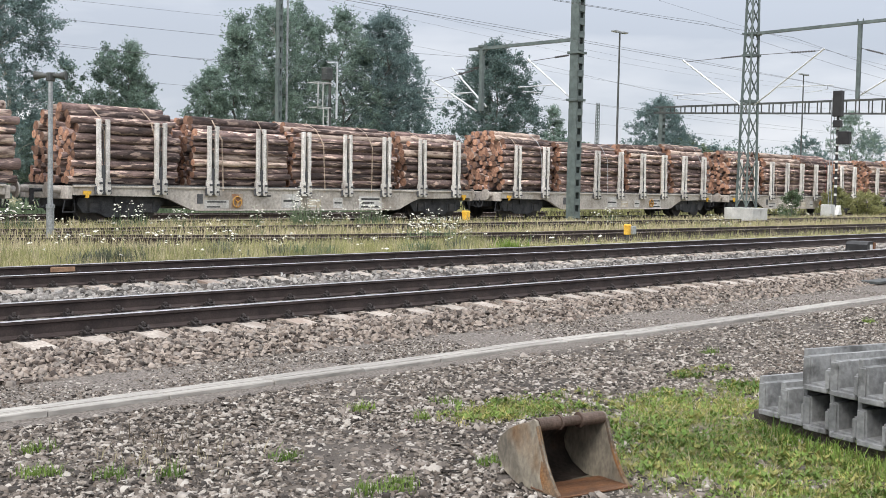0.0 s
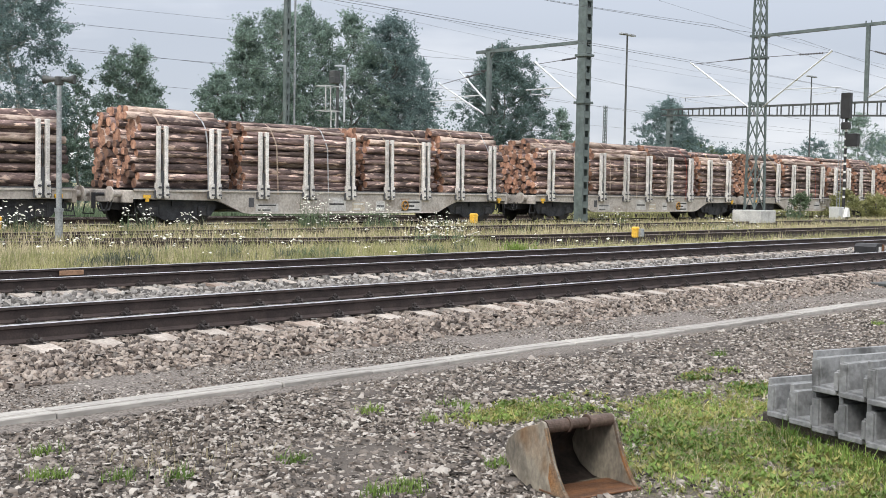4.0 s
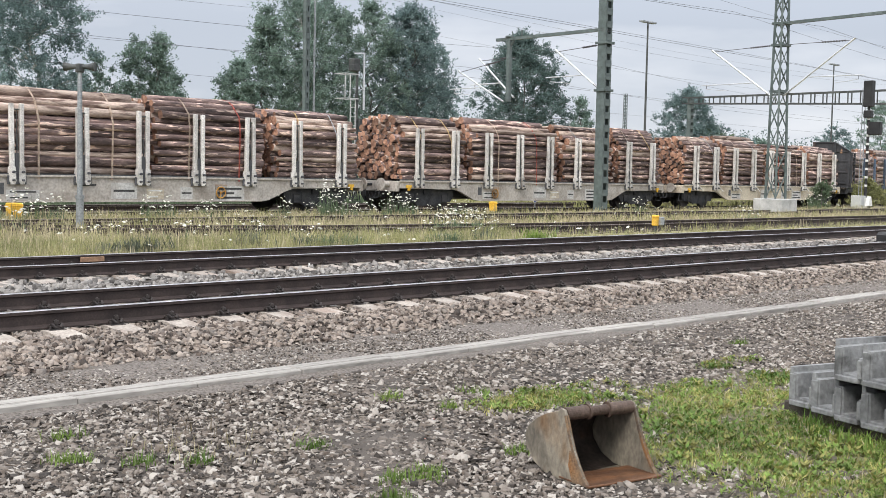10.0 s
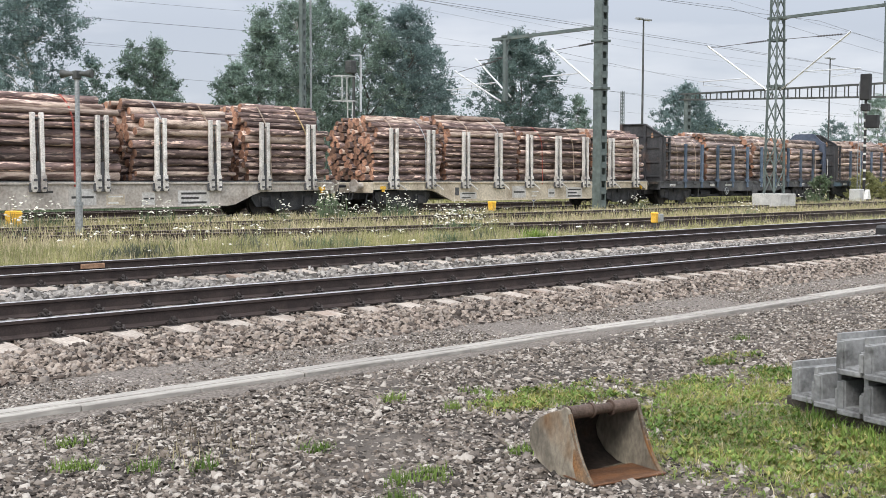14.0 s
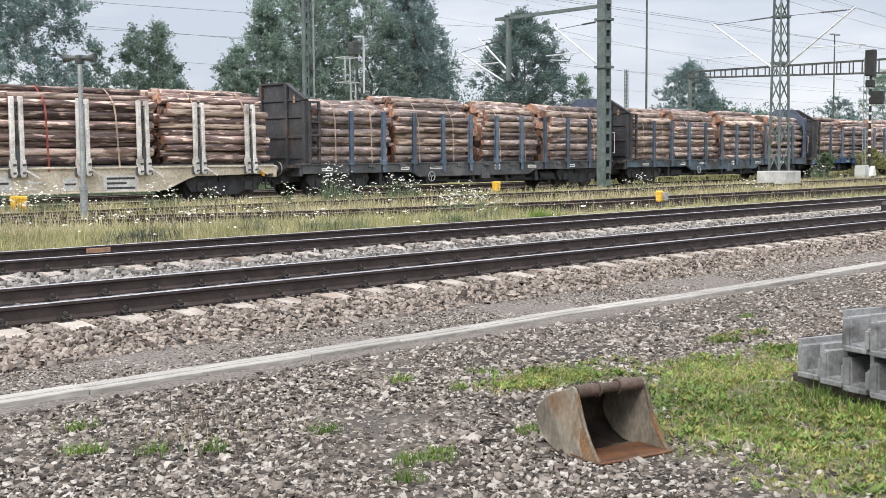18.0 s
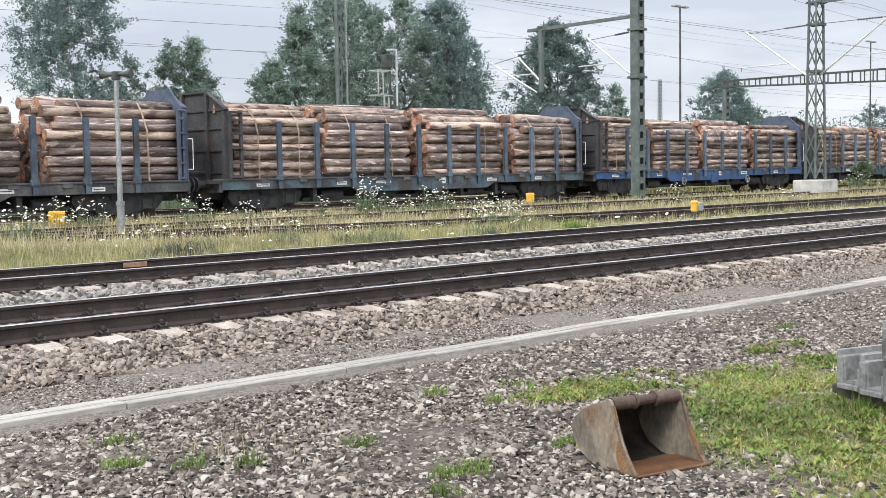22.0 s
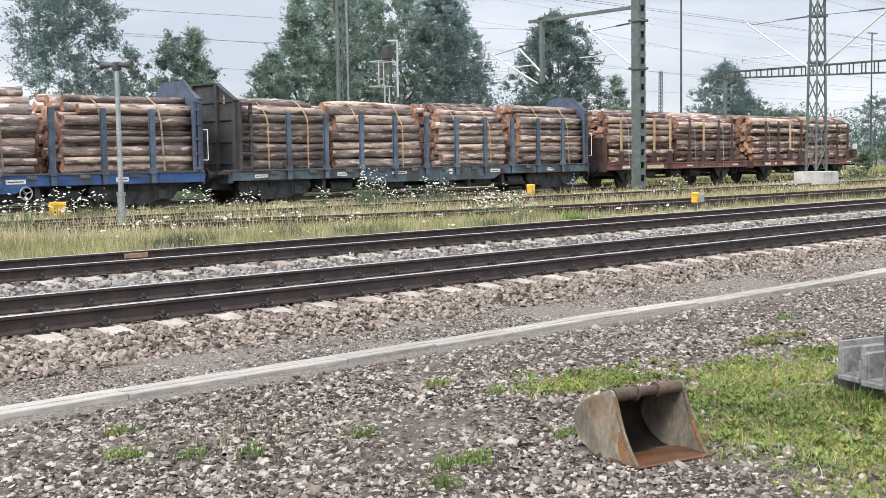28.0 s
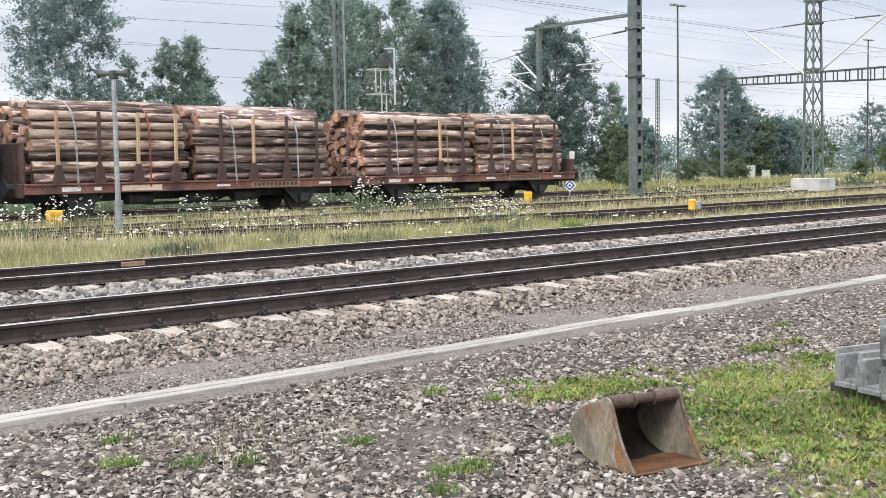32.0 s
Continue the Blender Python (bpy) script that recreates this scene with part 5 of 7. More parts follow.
def battened_mast(x, y, z, top, half=0.19, label="", arm=None):
    m = thing("catenary_mast", label or "grey-green steel mast of two channels joined by batten plates", "mast")
    for s in (-1, 1):
        bm = bmesh.new()
        prism_plan = [(x + s * half, y - half), (x + s * half, y + half), (x + s * (half - 0.09), y + half), (x + s * (half - 0.09), y + half - 0.02), (x + s * (half - 0.02), y + half - 0.02), (x + s * (half - 0.02), y - half + 0.02), (x + s * (half - 0.09), y - half + 0.02), (x + s * (half - 0.09), y - half)]
        low = [bm.verts.new((a, b, z)) for a, b in prism_plan]
        high = [bm.verts.new((a, b, top)) for a, b in prism_plan]
        bm.faces.new(low)
        bm.faces.new(high)
        for i in range(8):
            bm.faces.new((low[i], low[(i + 1) % 8], high[(i + 1) % 8], high[i]))
        bmesh.ops.recalc_face_normals(bm, faces=bm.faces)
        part("channel", bm, MAT["mast"], m)
    k = int((top - z) / 0.52)
    bm = bmesh.new()
    box(bm, -half + 0.02, half - 0.02, -0.008, 0.008, -0.13, 0.13)
    me = bpy.data.meshes.new("batten_plate")
    bm.to_mesh(me)
    bm.free()
    me.materials.append(MAT["mast"])
    for i in range(k):
        for q in (-1, 1):
            share("batten_plate", me, m, pose(x, y + q * (half + 0.016), z + 0.3 + i * 0.52))
    bm = bmesh.new()
    box(bm, x - 0.42, x + 0.42, y - 0.42, y + 0.42, z - 0.5, z + 0.06, 0.05)
    part("footing", bm, MAT["concrete"], m)
    return m


def collar(parent, x, y, z, half):
    bm = bmesh.new()
    for s in (-1, 1):
        box(bm, x - half - 0.1, x + half + 0.1, y + s * (half + 0.04) - 0.03, y + s * (half + 0.04) + 0.03, z - 0.05, z + 0.05, 0.008)
        box(bm, x + s * (half + 0.04) - 0.03, x + s * (half + 0.04) + 0.03, y - half - 0.1, y + half + 0.1, z - 0.05, z + 0.05, 0.008)
    part("collar", bm, MAT["mast"], parent)


def mast_one():
    x, y = 38.1, 28.9
    m = battened_mast(x, y, 0.3, 10.8, 0.2)
    for z in (7.15, 5.25):
        collar(m, x, y, z, 0.2)
    bm = bmesh.new()
    bar(bm, (x, y + 0.2, 7.70), (x, y + 5.9, 7.66), 0.13, 0.13)
    box(bm, x - 0.12, x + 0.12, y + 5.0, y + 5.3, 7.72, 7.80, 0.01)
    rod(bm, (x, y + 5.0, 7.7), (x, y + 5.0, 7.98), 0.025, sides=6)
    rod(bm, (x, y + 4.45, 7.7), (x, y + 4.45, 8.0), 0.03, sides=6)
    part("cross_arm", bm, MAT["mast"], m, "long grey cross arm")
    bm = bmesh.new()
    yy = 34.05
    box(bm, x - 0.09, x + 0.09, yy - 0.09, yy + 0.09, 4.95, 7.62, 0.012)
    bar(bm, (x, yy, 7.3), (x, yy - 0.3, 7.62), 0.06, 0.06)
    bar(bm, (x, yy, 7.3), (x, yy + 0.3, 7.62), 0.06, 0.06)
    part("hanging_post", bm, MAT["mast"], m, "short post hanging from the cross arm")
    cantilever(m, x, y + 0.2, y + 2.45, 5.3, 6.95, 7.1, 5.6)
    cantilever(m, x - 0.2, yy + 0.1, yy + 2.75, 4.95, 6.34, 6.75, 5.3)
    cantilever(m, x + 0.3, yy - 0.05, yy + 1.95, 5.15, 6.85, 6.9, 5.5)


mast_one()


def lattice(parent, x, y, z0, z1, w0, w1, leg=0.07, lace=0.036, deep=1.0, split=False):
    """Four angle legs and crossed bracing on every face; deep is the depth across the tracks for a width of one."""
    def half(z):
        return (w0 + (w1 - w0) * (z - z0) / (z1 - z0)) / 2
    for sx in (-1, 1):
        for sy in (-1, 1):
            bm = bmesh.new()
            bar(bm, (x + sx * half(z0), y + sy * half(z0) * deep, z0), (x + sx * half(z1), y + sy * half(z1) * deep, z1), leg, leg)
            part("leg", bm, MAT["mast"], parent)
    bm = bmesh.new()
    z = z0
    flip = 1
    while z < z1 - 0.2:
        h = half(z) * 2 * 1.25
        zn = min(z + h, z1)
        a, b = half(z), half(zn)
        c, d = a * deep, b * deep
        for s in (-1, 1):
            for p, q, wide, high in (((-flip * a, s * c, z), (flip * b, s * d, zn), lace, 0.014), ((s * a, -flip * c, z), (s * b, flip * d, zn), 0.014, lace), ((flip * a, s * (c - 0.02), z), (-flip * b, s * (d - 0.02), zn), lace, 0.014), ((s * (a - 0.02), flip * c, z), (s * (b - 0.02), -flip * d, zn), 0.014, lace)):
                bar(bm, (x + p[0], y + p[1], p[2]), (x + q[0], y + q[1], q[2]), wide, high)
                if split:
                    part("brace", bm, MAT["mast"], parent)
                    bm = bmesh.new()
        z, flip = zn, -flip
    if split:
        bm.free()
    else:
        part("bracing", bm, MAT["mast"], parent)


def mast_two():
    x, y = 48.6, 26.9
    m = thing("catenary_mast", "tall grey-green lattice mast on a concrete block", "mast")
    bm = bmesh.new()
    box(bm, x - 0.72, x + 0.72, y - 0.72, y + 0.72, 0.1, 0.94, 0.03)
    part("footing", bm, MAT["concrete"], m, "weathered concrete block")
    lattice(m, x, y, 0.94, 12.0, 0.90, 0.48, 0.085, 0.042, 0.56, True)
    for z in (8.88, 7.90, 5.82):
        collar(m, x, y, z, 0.24)
    bm = bmesh.new()
    bar(bm, (x, y + 0.35, 8.88), (x, 20.0, 9.03), 0.15, 0.13)
    part("cross_arm", bm, MAT["mast"], m, "long grey cross arm")
    bm = bmesh.new()
    box(bm, x - 0.08, x + 0.08, 21.71, 21.87, 5.75, 8.98, 0.012)
    for d in (-0.12, 0.12):
        rod(bm, (x, 21.79 + d, 9.0), (x, 21.79 + d, 9.16), 0.03, sides=6)
    part("hanging_post", bm, MAT["mast"], m)
    cantilever(m, x, y + 0.2, 30.39, 5.48, 7.82, 7.93, 5.95)
    cantilever(m, x, y - 0.2, 23.5, 5.62, 7.92, 7.92, 6.10, tip=True)
    cantilever(m, x, 21.7, 19.4, 5.9, 7.2, 7.9, 6.2)


mast_two()


def gantry():
    g = thing("signal_gantry", "long steel portal girder spanning the tracks", "gantry")
    x, top = 80.0, 8.28
    posts = ((52.0, 0.2),) + ((12.0, 0.2),)
    for y, z in posts:
        bm = bmesh.new()
        for s in (-1, 1):
            box(bm, x + s * 0.2 - 0.02, x + s * 0.2 + 0.02, y - 0.17, y + 0.17, z, top)
        part("post", bm, MAT["mast"], g)
        bm = bmesh.new()
        box(bm, -0.2, 0.2, -0.01, 0.01, -0.13, 0.13)
        me = bpy.data.meshes.new("batten_plate")
        bm.to_mesh(me)
        bm.free()
        me.materials.append(MAT["mast"])
        for i in range(15):
            for s in (-1, 1):
                share("batten_plate", me, g, pose(x, y + s * 0.18, z + 0.43 + i * 0.53))
    def depth(y):
        return 0.45 + 0.55 * min(1, max(0, (52 - y) / 18))
    for s in (-1, 1):
        bm = bmesh.new()
        bar(bm, (x + s * 0.3, 52.6, top), (x + s * 0.3, 10, top), 0.09, 0.10)
        bar(bm, (x + s * 0.3, 52.6, top - 0.45), (x + s * 0.3, 34, top - 1.0), 0.09, 0.10)
        bar(bm, (x + s * 0.3, 34, top - 1.0), (x + s * 0.3, 10, top - 1.0), 0.09, 0.10)
        part("chord", bm, MAT["darksteel"], g)
    y = 52.0
    while y > 12:
        bm = bmesh.new()
        for s in (-1, 1):
            box(bm, x + s * 0.3 - 0.03, x + s * 0.3 + 0.03, y - 0.04, y + 0.04, top - depth(y), top)
        bar(bm, (x - 0.3, y, top), (x + 0.3, y, top), 0.05, 0.05)
        part("strut", bm, MAT["darksteel"], g)
        y -= 0.95


gantry()


def yard_light(x, y, z, top, r=0.09):
    m = thing("yard_light", "slim dark floodlight pole with a flat twin lamp head", "street lamp")
    bm = bmesh.new()
    rod(bm, (x, y, z), (x, y, top), r, r * 0.6, sides=10)
    part("pole", bm, MAT["darksteel"], m)
    bm = bmesh.new()
    for s in (-1, 1):
        box(bm, x + s * 0.45 - 0.32, x + s * 0.45 + 0.32, y - 0.16, y + 0.16, top - 0.02, top + 0.10, 0.02)
    bar(bm, (x - 0.5, y, top), (x + 0.5, y, top), 0.06, 0.06)
    part("lamp_head", bm, MAT["galv"], m)


yard_light(63.9, 45.0, 0.2, 11.95)
yard_light(100.0, 50.0, 0.2, 12.4, 0.09)


def main_signal():
    x, y = 62.3, 29.0
    m = thing("colour_light_signal", "black colour-light signal on a dark striped pole with steel footing", "railway signal")
    bm = bmesh.new()
    rod(bm, (x, y, 0.9), (x, y, 6.9), 0.075, sides=10)
    part("pole", bm, MAT["signalblack"], m)
    bm = bmesh.new()
    for i in range(9):
        rod(bm, (x, y, 1.55 + i * 0.46), (x, y, 1.67 + i * 0.46), 0.08, sides=10)
    part("pole_band", bm, MAT["mark"], m, "white bands")
    for z0, z1, w, d in ((5.95, 7.38, 0.27, 0.0), (5.35, 5.75, 0.22, 0.0), (4.4, 5.12, 0.34, 0.42)):
        bm = bmesh.new()
        box(bm, x - 0.22, x + 0.12, y - d - w, y - d + w, z0, z1, 0.03)
        part("signal_head", bm, MAT["signalblack"], m)
        n = max(1, round((z1 - z0) / 0.45))
        for i in range(n):
            bm = bmesh.new()
            zc = z0 + (i + 0.5) * (z1 - z0) / n
            rod(bm, (x + 0.12, y - d, zc), (x + 0.32, y - d, zc), 0.14, sides=12, caps=False)
            part("visor", bm, MAT["signalblack"], m)
    bm = bmesh.new()
    for s in (-0.28, 0.28):
        rod(bm, (x + 0.3, y + 0.45 + s * 0.3, 1.0), (x + 0.3, y + 0.45 + s * 0.3, 7.0), 0.025, sides=6)
    for i in range(18):
        rod(bm, (x + 0.3, y + 0.36, 1.2 + i * 0.32), (x + 0.3, y + 0.54, 1.2 + i * 0.32), 0.015, sides=5)
    part("ladder", bm, MAT["galv"], m)
    bm = bmesh.new()
    box(bm, x - 0.62, x - 0.02, y - 0.05, y + 0.55, 0.1, 1.05, 0.03)
    part("base_cabinet", bm, MAT["cabinet"], m, "pale grey base cabinet")
    bm = bmesh.new()
    box(bm, x - 0.2, x + 0.2, y - 0.2, y + 0.2, 0.1, 0.92, 0.03)
    part("footing", bm, MAT["concrete"], m)


main_signal()


def speaker_post():
    x, y = 12.85, 24.35
    m = thing("loudspeaker_post", "slim galvanised post carrying two horn loudspeakers", "post")
    bm = bmesh.new()
    rod(bm, (x, y, 1.05), (x, y, 3.85), 0.062, 0.05, sides=12)
    part("pole", bm, MAT["galv"], m, smooth=False)
    bm = bmesh.new()
    rod(bm, (x, y, 0.15), (x, y, 1.05), 0.085, sides=12)
    rod(bm, (x, y, 1.0), (x, y, 1.08), 0.10, sides=12)
    part("base_sleeve", bm, MAT["galv"], m)
    for s in (-1, 1):
        bm = bmesh.new()
        d = Vector((0.62, -0.78, 0)) * s
        c = Vector((x, y, 3.95))
        rod(bm, c, c + d * 0.18, 0.04, 0.055, sides=12)
        rod(bm, c + d * 0.18, c + d * 0.36, 0.055, 0.105, sides=16, caps=False)
        rod(bm, c + d * 0.31, c + d * 0.355, 0.09, 0.098, sides=16)
        part("horn", bm, MAT["darksteel"], m, "dark horn loudspeaker")
    bm = bmesh.new()
    box(bm, x - 0.08, x + 0.08, y - 0.08, y + 0.08, 3.82, 4.02, 0.02)
    part("clamp", bm, MAT["darksteel"], m)


speaker_post()


def yellow_box(x, y, z, w, h, leg=0.25, label="small yellow plastic trackside box on a short leg", twin=False):
    m = thing("trackside_box", label, "electrical box", "yellow trackside boxes")
    bm = bmesh.new()
    box(bm, x - w / 2, x + w / 2, y - w / 2, y + w / 2, z + leg, z + leg + h, 0.03)
    box(bm, x - w / 2 - 0.01, x + w / 2 + 0.01, y - w / 2 - 0.01, y + w / 2 + 0.01, z + leg + h * 0.8, z + leg + h * 0.84, 0.004)
    part("housing", bm, MAT["yellow"], m)
    if twin:
        bm = bmesh.new()
        box(bm, x + 0.03, x + w / 2 + 0.10, y - w / 2 - 0.10, y - w / 2 + 0.02, z + leg + 0.02, z + leg + h - 0.05, 0.02)
        part("grey_housing", bm, MAT["galv"], m)
    bm = bmesh.new()
    rod(bm, (x, y, z - 0.1), (x, y, z + leg), 0.045, sides=8)
    part("leg", bm, MAT["darksteel"], m)


yellow_box(13.25, 28.5, 0.24, 0.33, 0.42, 0.12)
yellow_box(31.75, 29.0, 0.27, 0.24, 0.36, 0.14)
yellow_box(26.9, 18.5, 0.17, 0.17, 0.30, 0.25, twin=True)


def track_machine():
    x, y = 30.9, 13.6
    m = thing("point_machine", "dark point-machine box with a white label beside the rails", "track box")
    bm = bmesh.new()
    prism(bm, [(-0.28, 0), (0.28, 0), (0.28, 0.22), (0.17, 0.30), (-0.17, 0.30), (-0.28, 0.22)], -0.3, 0.3)
    bmesh.ops.transform(bm, matrix=pose(x, y, 0.1), verts=bm.verts)
    part("housing", bm, MAT["signalblack"], m)
    bm = bmesh.new()
    box(bm, x - 0.1, x + 0.06, y - 0.31, y - 0.302, 0.16, 0.32)
    part("label_plate", bm, MAT["mark"], m)
    bm = bmesh.new()
    box(bm, x + 0.1, x + 0.2, y - 0.33, y - 0.302, 0.12, 0.38)
    part("rusty_bracket", bm, MAT["rust"], m)


track_machine()


# ---- the excavator bucket in the grass ----
def bucket():
    at = pose(4.98, 3.81, 0.0, 0, 0, -13)
    b = thing("excavator_bucket", "rusty worn steel excavator bucket lying open on the ground", "excavator bucket", at=at)
    shell = [(0.0, 0.015), (0.22, 0.0), (0.38, 0.012), (0.49, 0.055), (0.56, 0.125), (0.578, 0.19), (0.545, 0.255), (0.47, 0.31), (0.37, 0.355), (0.27, 0.385)]
    width = 0.50
    bm = bmesh.new()
    rows = []
    for i, (y, z) in enumerate(shell):
        rows.append([bm.verts.new((x, y, z)) for x in np.linspace(0.0, width, 5)])
    for a, c in zip(rows, rows[1:]):
        for j in range(4):
            bm.faces.new((a[j], a[j + 1], c[j + 1], c[j])).smooth = True
    bmesh.ops.solidify(bm, geom=list(bm.faces), thickness=-0.012)
    part("shell", bm, MAT["shell"], b, "rust-brown curved shell, its inner shade painted dark")
    front = [(0.20, 0.372), (0.178, 0.315), (0.155, 0.255), (0.124, 0.185), (0.083, 0.115), (0.038, 0.055), (-0.010, 0.012)]
    for x in (0.0, width):
        bm = bmesh.new()
        prism(bm, [(p, q) for p, q in shell] + [(0.245, 0.405), (0.215, 0.398)] + front[:-1], x - 0.009, x + 0.009, axis="x")
        bmesh.ops.bevel(bm, geom=list(bm.edges), offset=0.003, segments=1, affect="EDGES")
        part("side_plate", bm, MAT["bucket"], b)
        bm = bmesh.new()
        prism(bm, front + [(p + 0.016, q - 0.004) for p, q in front[::-1]], x - 0.0105, x + 0.0105, axis="x")
        part("side_cutter", bm, MAT["worn_edge"], b, "rust-orange worn edge")
        bm = bmesh.new()
        out = -1 if x == 0 else 1
        prism(bm, [(0.0, 0.016), (0.13, 0.014), (0.165, 0.10), (0.158, 0.185), (0.13, 0.19), (0.088, 0.115), (0.040, 0.055)], x + out * 0.007, x + out * 0.0125, axis="x")
        part("wear_plate", bm, MAT["worn_edge"], b, "rust-stained wear plate")
    bm = bmesh.new()
    box(bm, -0.012, width + 0.012, -0.02, 0.25, 0.012, 0.026, 0.004)
    part("cutting_edge", bm, MAT["rust"], b, "rust-orange cutting edge")
    bm = bmesh.new()
    rod(bm, (0.01, 0.235, 0.372), (0.17, 0.235, 0.372), 0.037, sides=20)
    rod(bm, (0.17, 0.235, 0.372), (0.32, 0.235, 0.372), 0.029, sides=20)
    rod(bm, (0.32, 0.235, 0.372), (width - 0.01, 0.235, 0.372), 0.037, sides=20)
    for x in (0.17, 0.32):
        rod(bm, (x - 0.008, 0.235, 0.372), (x + 0.008, 0.235, 0.372), 0.045, sides=20)
    part("top_tube", bm, MAT["tube"], b, "dark round tube with two collars")

bucket()


# ---- stacked concrete cable troughs ----
def _trough(bm):
    """A concrete trough 1 m long lying along x: one tall and one low wall, a rebate for the lid, and a tongue at its end."""
    o = [(0.126, 0.014), (0.130, 0.272), (0.094, 0.272), (0.091, 0.234), (0.056, 0.228), (0.046, 0.058), (-0.070, 0.052), (-0.078, 0.170), (-0.122, 0.172), (-0.124, 0.014), (-0.105, 0.0), (0.108, 0.0)]
    prism(bm, o, 0.0, 1.0, axis="x")
    bmesh.ops.bevel(bm, geom=[e for e in bm.edges if e.calc_length() < 0.5], offset=0.004, segments=1, affect="EDGES")
    box(bm, -0.034, 0.004, -0.100, 0.098, 0.004, 0.040, 0.005)
    box(bm, -0.026, 0.004, -0.119, -0.083, 0.036, 0.160, 0.005)
    box(bm, -0.012, 0.004, 0.064, 0.122, 0.03, 0.222, 0.004)


TROUGH = shaped("cable_trough", _trough, MAT["trough"])


def troughs():
    turn = -17.0
    side = Vector((math.sin(radians(-turn)), math.cos(radians(-turn))))
    for row, first, count, z in ((0, 0, 10, 0.10), (1, 2, 8, 0.374)):
        for i in range(first, first + count):
            x, y = 7.635 - 0.133 * min(i, 2) - 0.101 * max(0, i - 2), 4.070 - 0.234 * i
            ob = tagged(new("cable_trough", TROUGH), "weathered grey concrete cable trough stacked on others", "cable trough", "stacked concrete troughs")
            slip = random.uniform(-0.012, 0.012)
            ob.matrix_basis = pose(x - 0.13 * side.x + slip, y - 0.13 * side.y, z, 0, 0, turn + random.uniform(-0.8, 0.8))
    for x, y in ((7.19, 2.86), (7.80, 2.66)):
        bm = bmesh.new()
        box(bm, -0.06, 0.06, -1.42, 1.42, 0.0, 0.10, 0.008)
        ob = tagged(finish("timber_batten", bm, MAT["wood_sleeper"]), "dark timber batten under the concrete troughs", "timber batten", "battens under the troughs")
        ob.matrix_basis = pose(x, y, 0.0, 0, 0, -25.5)


troughs()


# ---- behind the train ----
def far_things():
    m = battened_mast(35.6, 45.0, 0.2, 16.0, 0.12, "slim grey-green steel mast among the trees")
    bm = bmesh.new()
    rod(bm, (36.1, 45.0, 0.2), (36.1, 45.0, 15.5), 0.05, sides=8)
    part("down_pipe", bm, MAT["galv"], m)
    x, y = 36.4, 42.0
    s = thing("caged_signal", "old signal post with a maintenance cage before dark trees", "railway signal")
    bm = bmesh.new()
    for dx in (-0.5, -0.2):
        rod(bm, (x + dx, y, 0.2), (x + dx, y, 5.2), 0.03, sides=8)
    for i in range(11):
        rod(bm, (x - 0.5, y, 0.6 + 0.42 * i), (x - 0.2, y, 0.6 + 0.42 * i), 0.02, sides=6)
    part("ladder", bm, MAT["cabinet"], s)
    bm = bmesh.new()
    rod(bm, (x - 0.12, y, 0.2), (x - 0.12, y, 7.1), 0.07, sides=10)
    part("post", bm, MAT["darksteel"], s)
    bm = bmesh.new()
    box(bm, x - 0.1, x + 0.45, y - 0.2, y + 0.2, 3.3, 4.3, 0.03)
    part("case", bm, MAT["darksteel"], s)
    for z in (5.2, 6.35):
        bm = bmesh.new()
        for a, c in (((-1.1, 0), (-0.25, 0)), ((-1.1, 0.7), (-0.25, 0.7)), ((-1.1, 0), (-1.1, 0.7)), ((-0.25, 0), (-0.25, 0.7))):
            bar(bm, (x + a[0], y + a[1] - 0.3, z), (x + c[0], y + c[1] - 0.3, z), 0.035, 0.035)
        part("cage_ring", bm, MAT["cabinet"], s)
    for dx in (-1.1, -0.8):
        bm = bmesh.new()
        bar(bm, (x + dx, y - 0.3, 5.2), (x + dx, y - 0.3, 6.35), 0.035, 0.035)
        part("cage_post", bm, MAT["cabinet"], s)
    bm = bmesh.new()
    bar(bm, (x + 0.05, y - 0.3, 4.7), (x + 0.05, y - 0.3, 7.35), 0.07, 0.07)
    bar(bm, (x - 0.55, y - 0.3, 7.3), (x + 0.08, y - 0.3, 7.35), 0.07, 0.07)
    part("screen_frame", bm, MAT["alu"], s)
    bm = bmesh.new()
    box(bm, x - 0.5, x - 0.1, y - 0.2, y + 0.2, 6.5, 7.1, 0.03)
    part("signal_head", bm, MAT["darksteel"], s)
    for i, (cx, cy, w, h) in enumerate(((85.3, 54.3, 0.95, 1.3), (85.0, 52.7, 0.85, 1.2), (86.3, 52.0, 0.5, 0.8))):
        bm = bmesh.new()
        box(bm, cx - w / 2, cx + w / 2, cy - 0.25, cy + 0.25, 0.2, 0.2 + h, 0.03)
        box(bm, cx - w / 2 - 0.03, cx + w / 2 + 0.03, cy - 0.28, cy + 0.28, 0.2 + h, 0.26 + h, 0.02)
        tagged(finish("relay_cabinet", bm, MAT["cabinet"]), "pale grey trackside relay cabinet by the bushes", "cabinet", "relay cabinets")
    t = thing("lattice_post", "slim pale lattice post in the distance", "mast")
    lattice(t, 70.6, 51.5, 0.2, 8.0, 0.28, 0.18, 0.04, 0.02)


far_things()


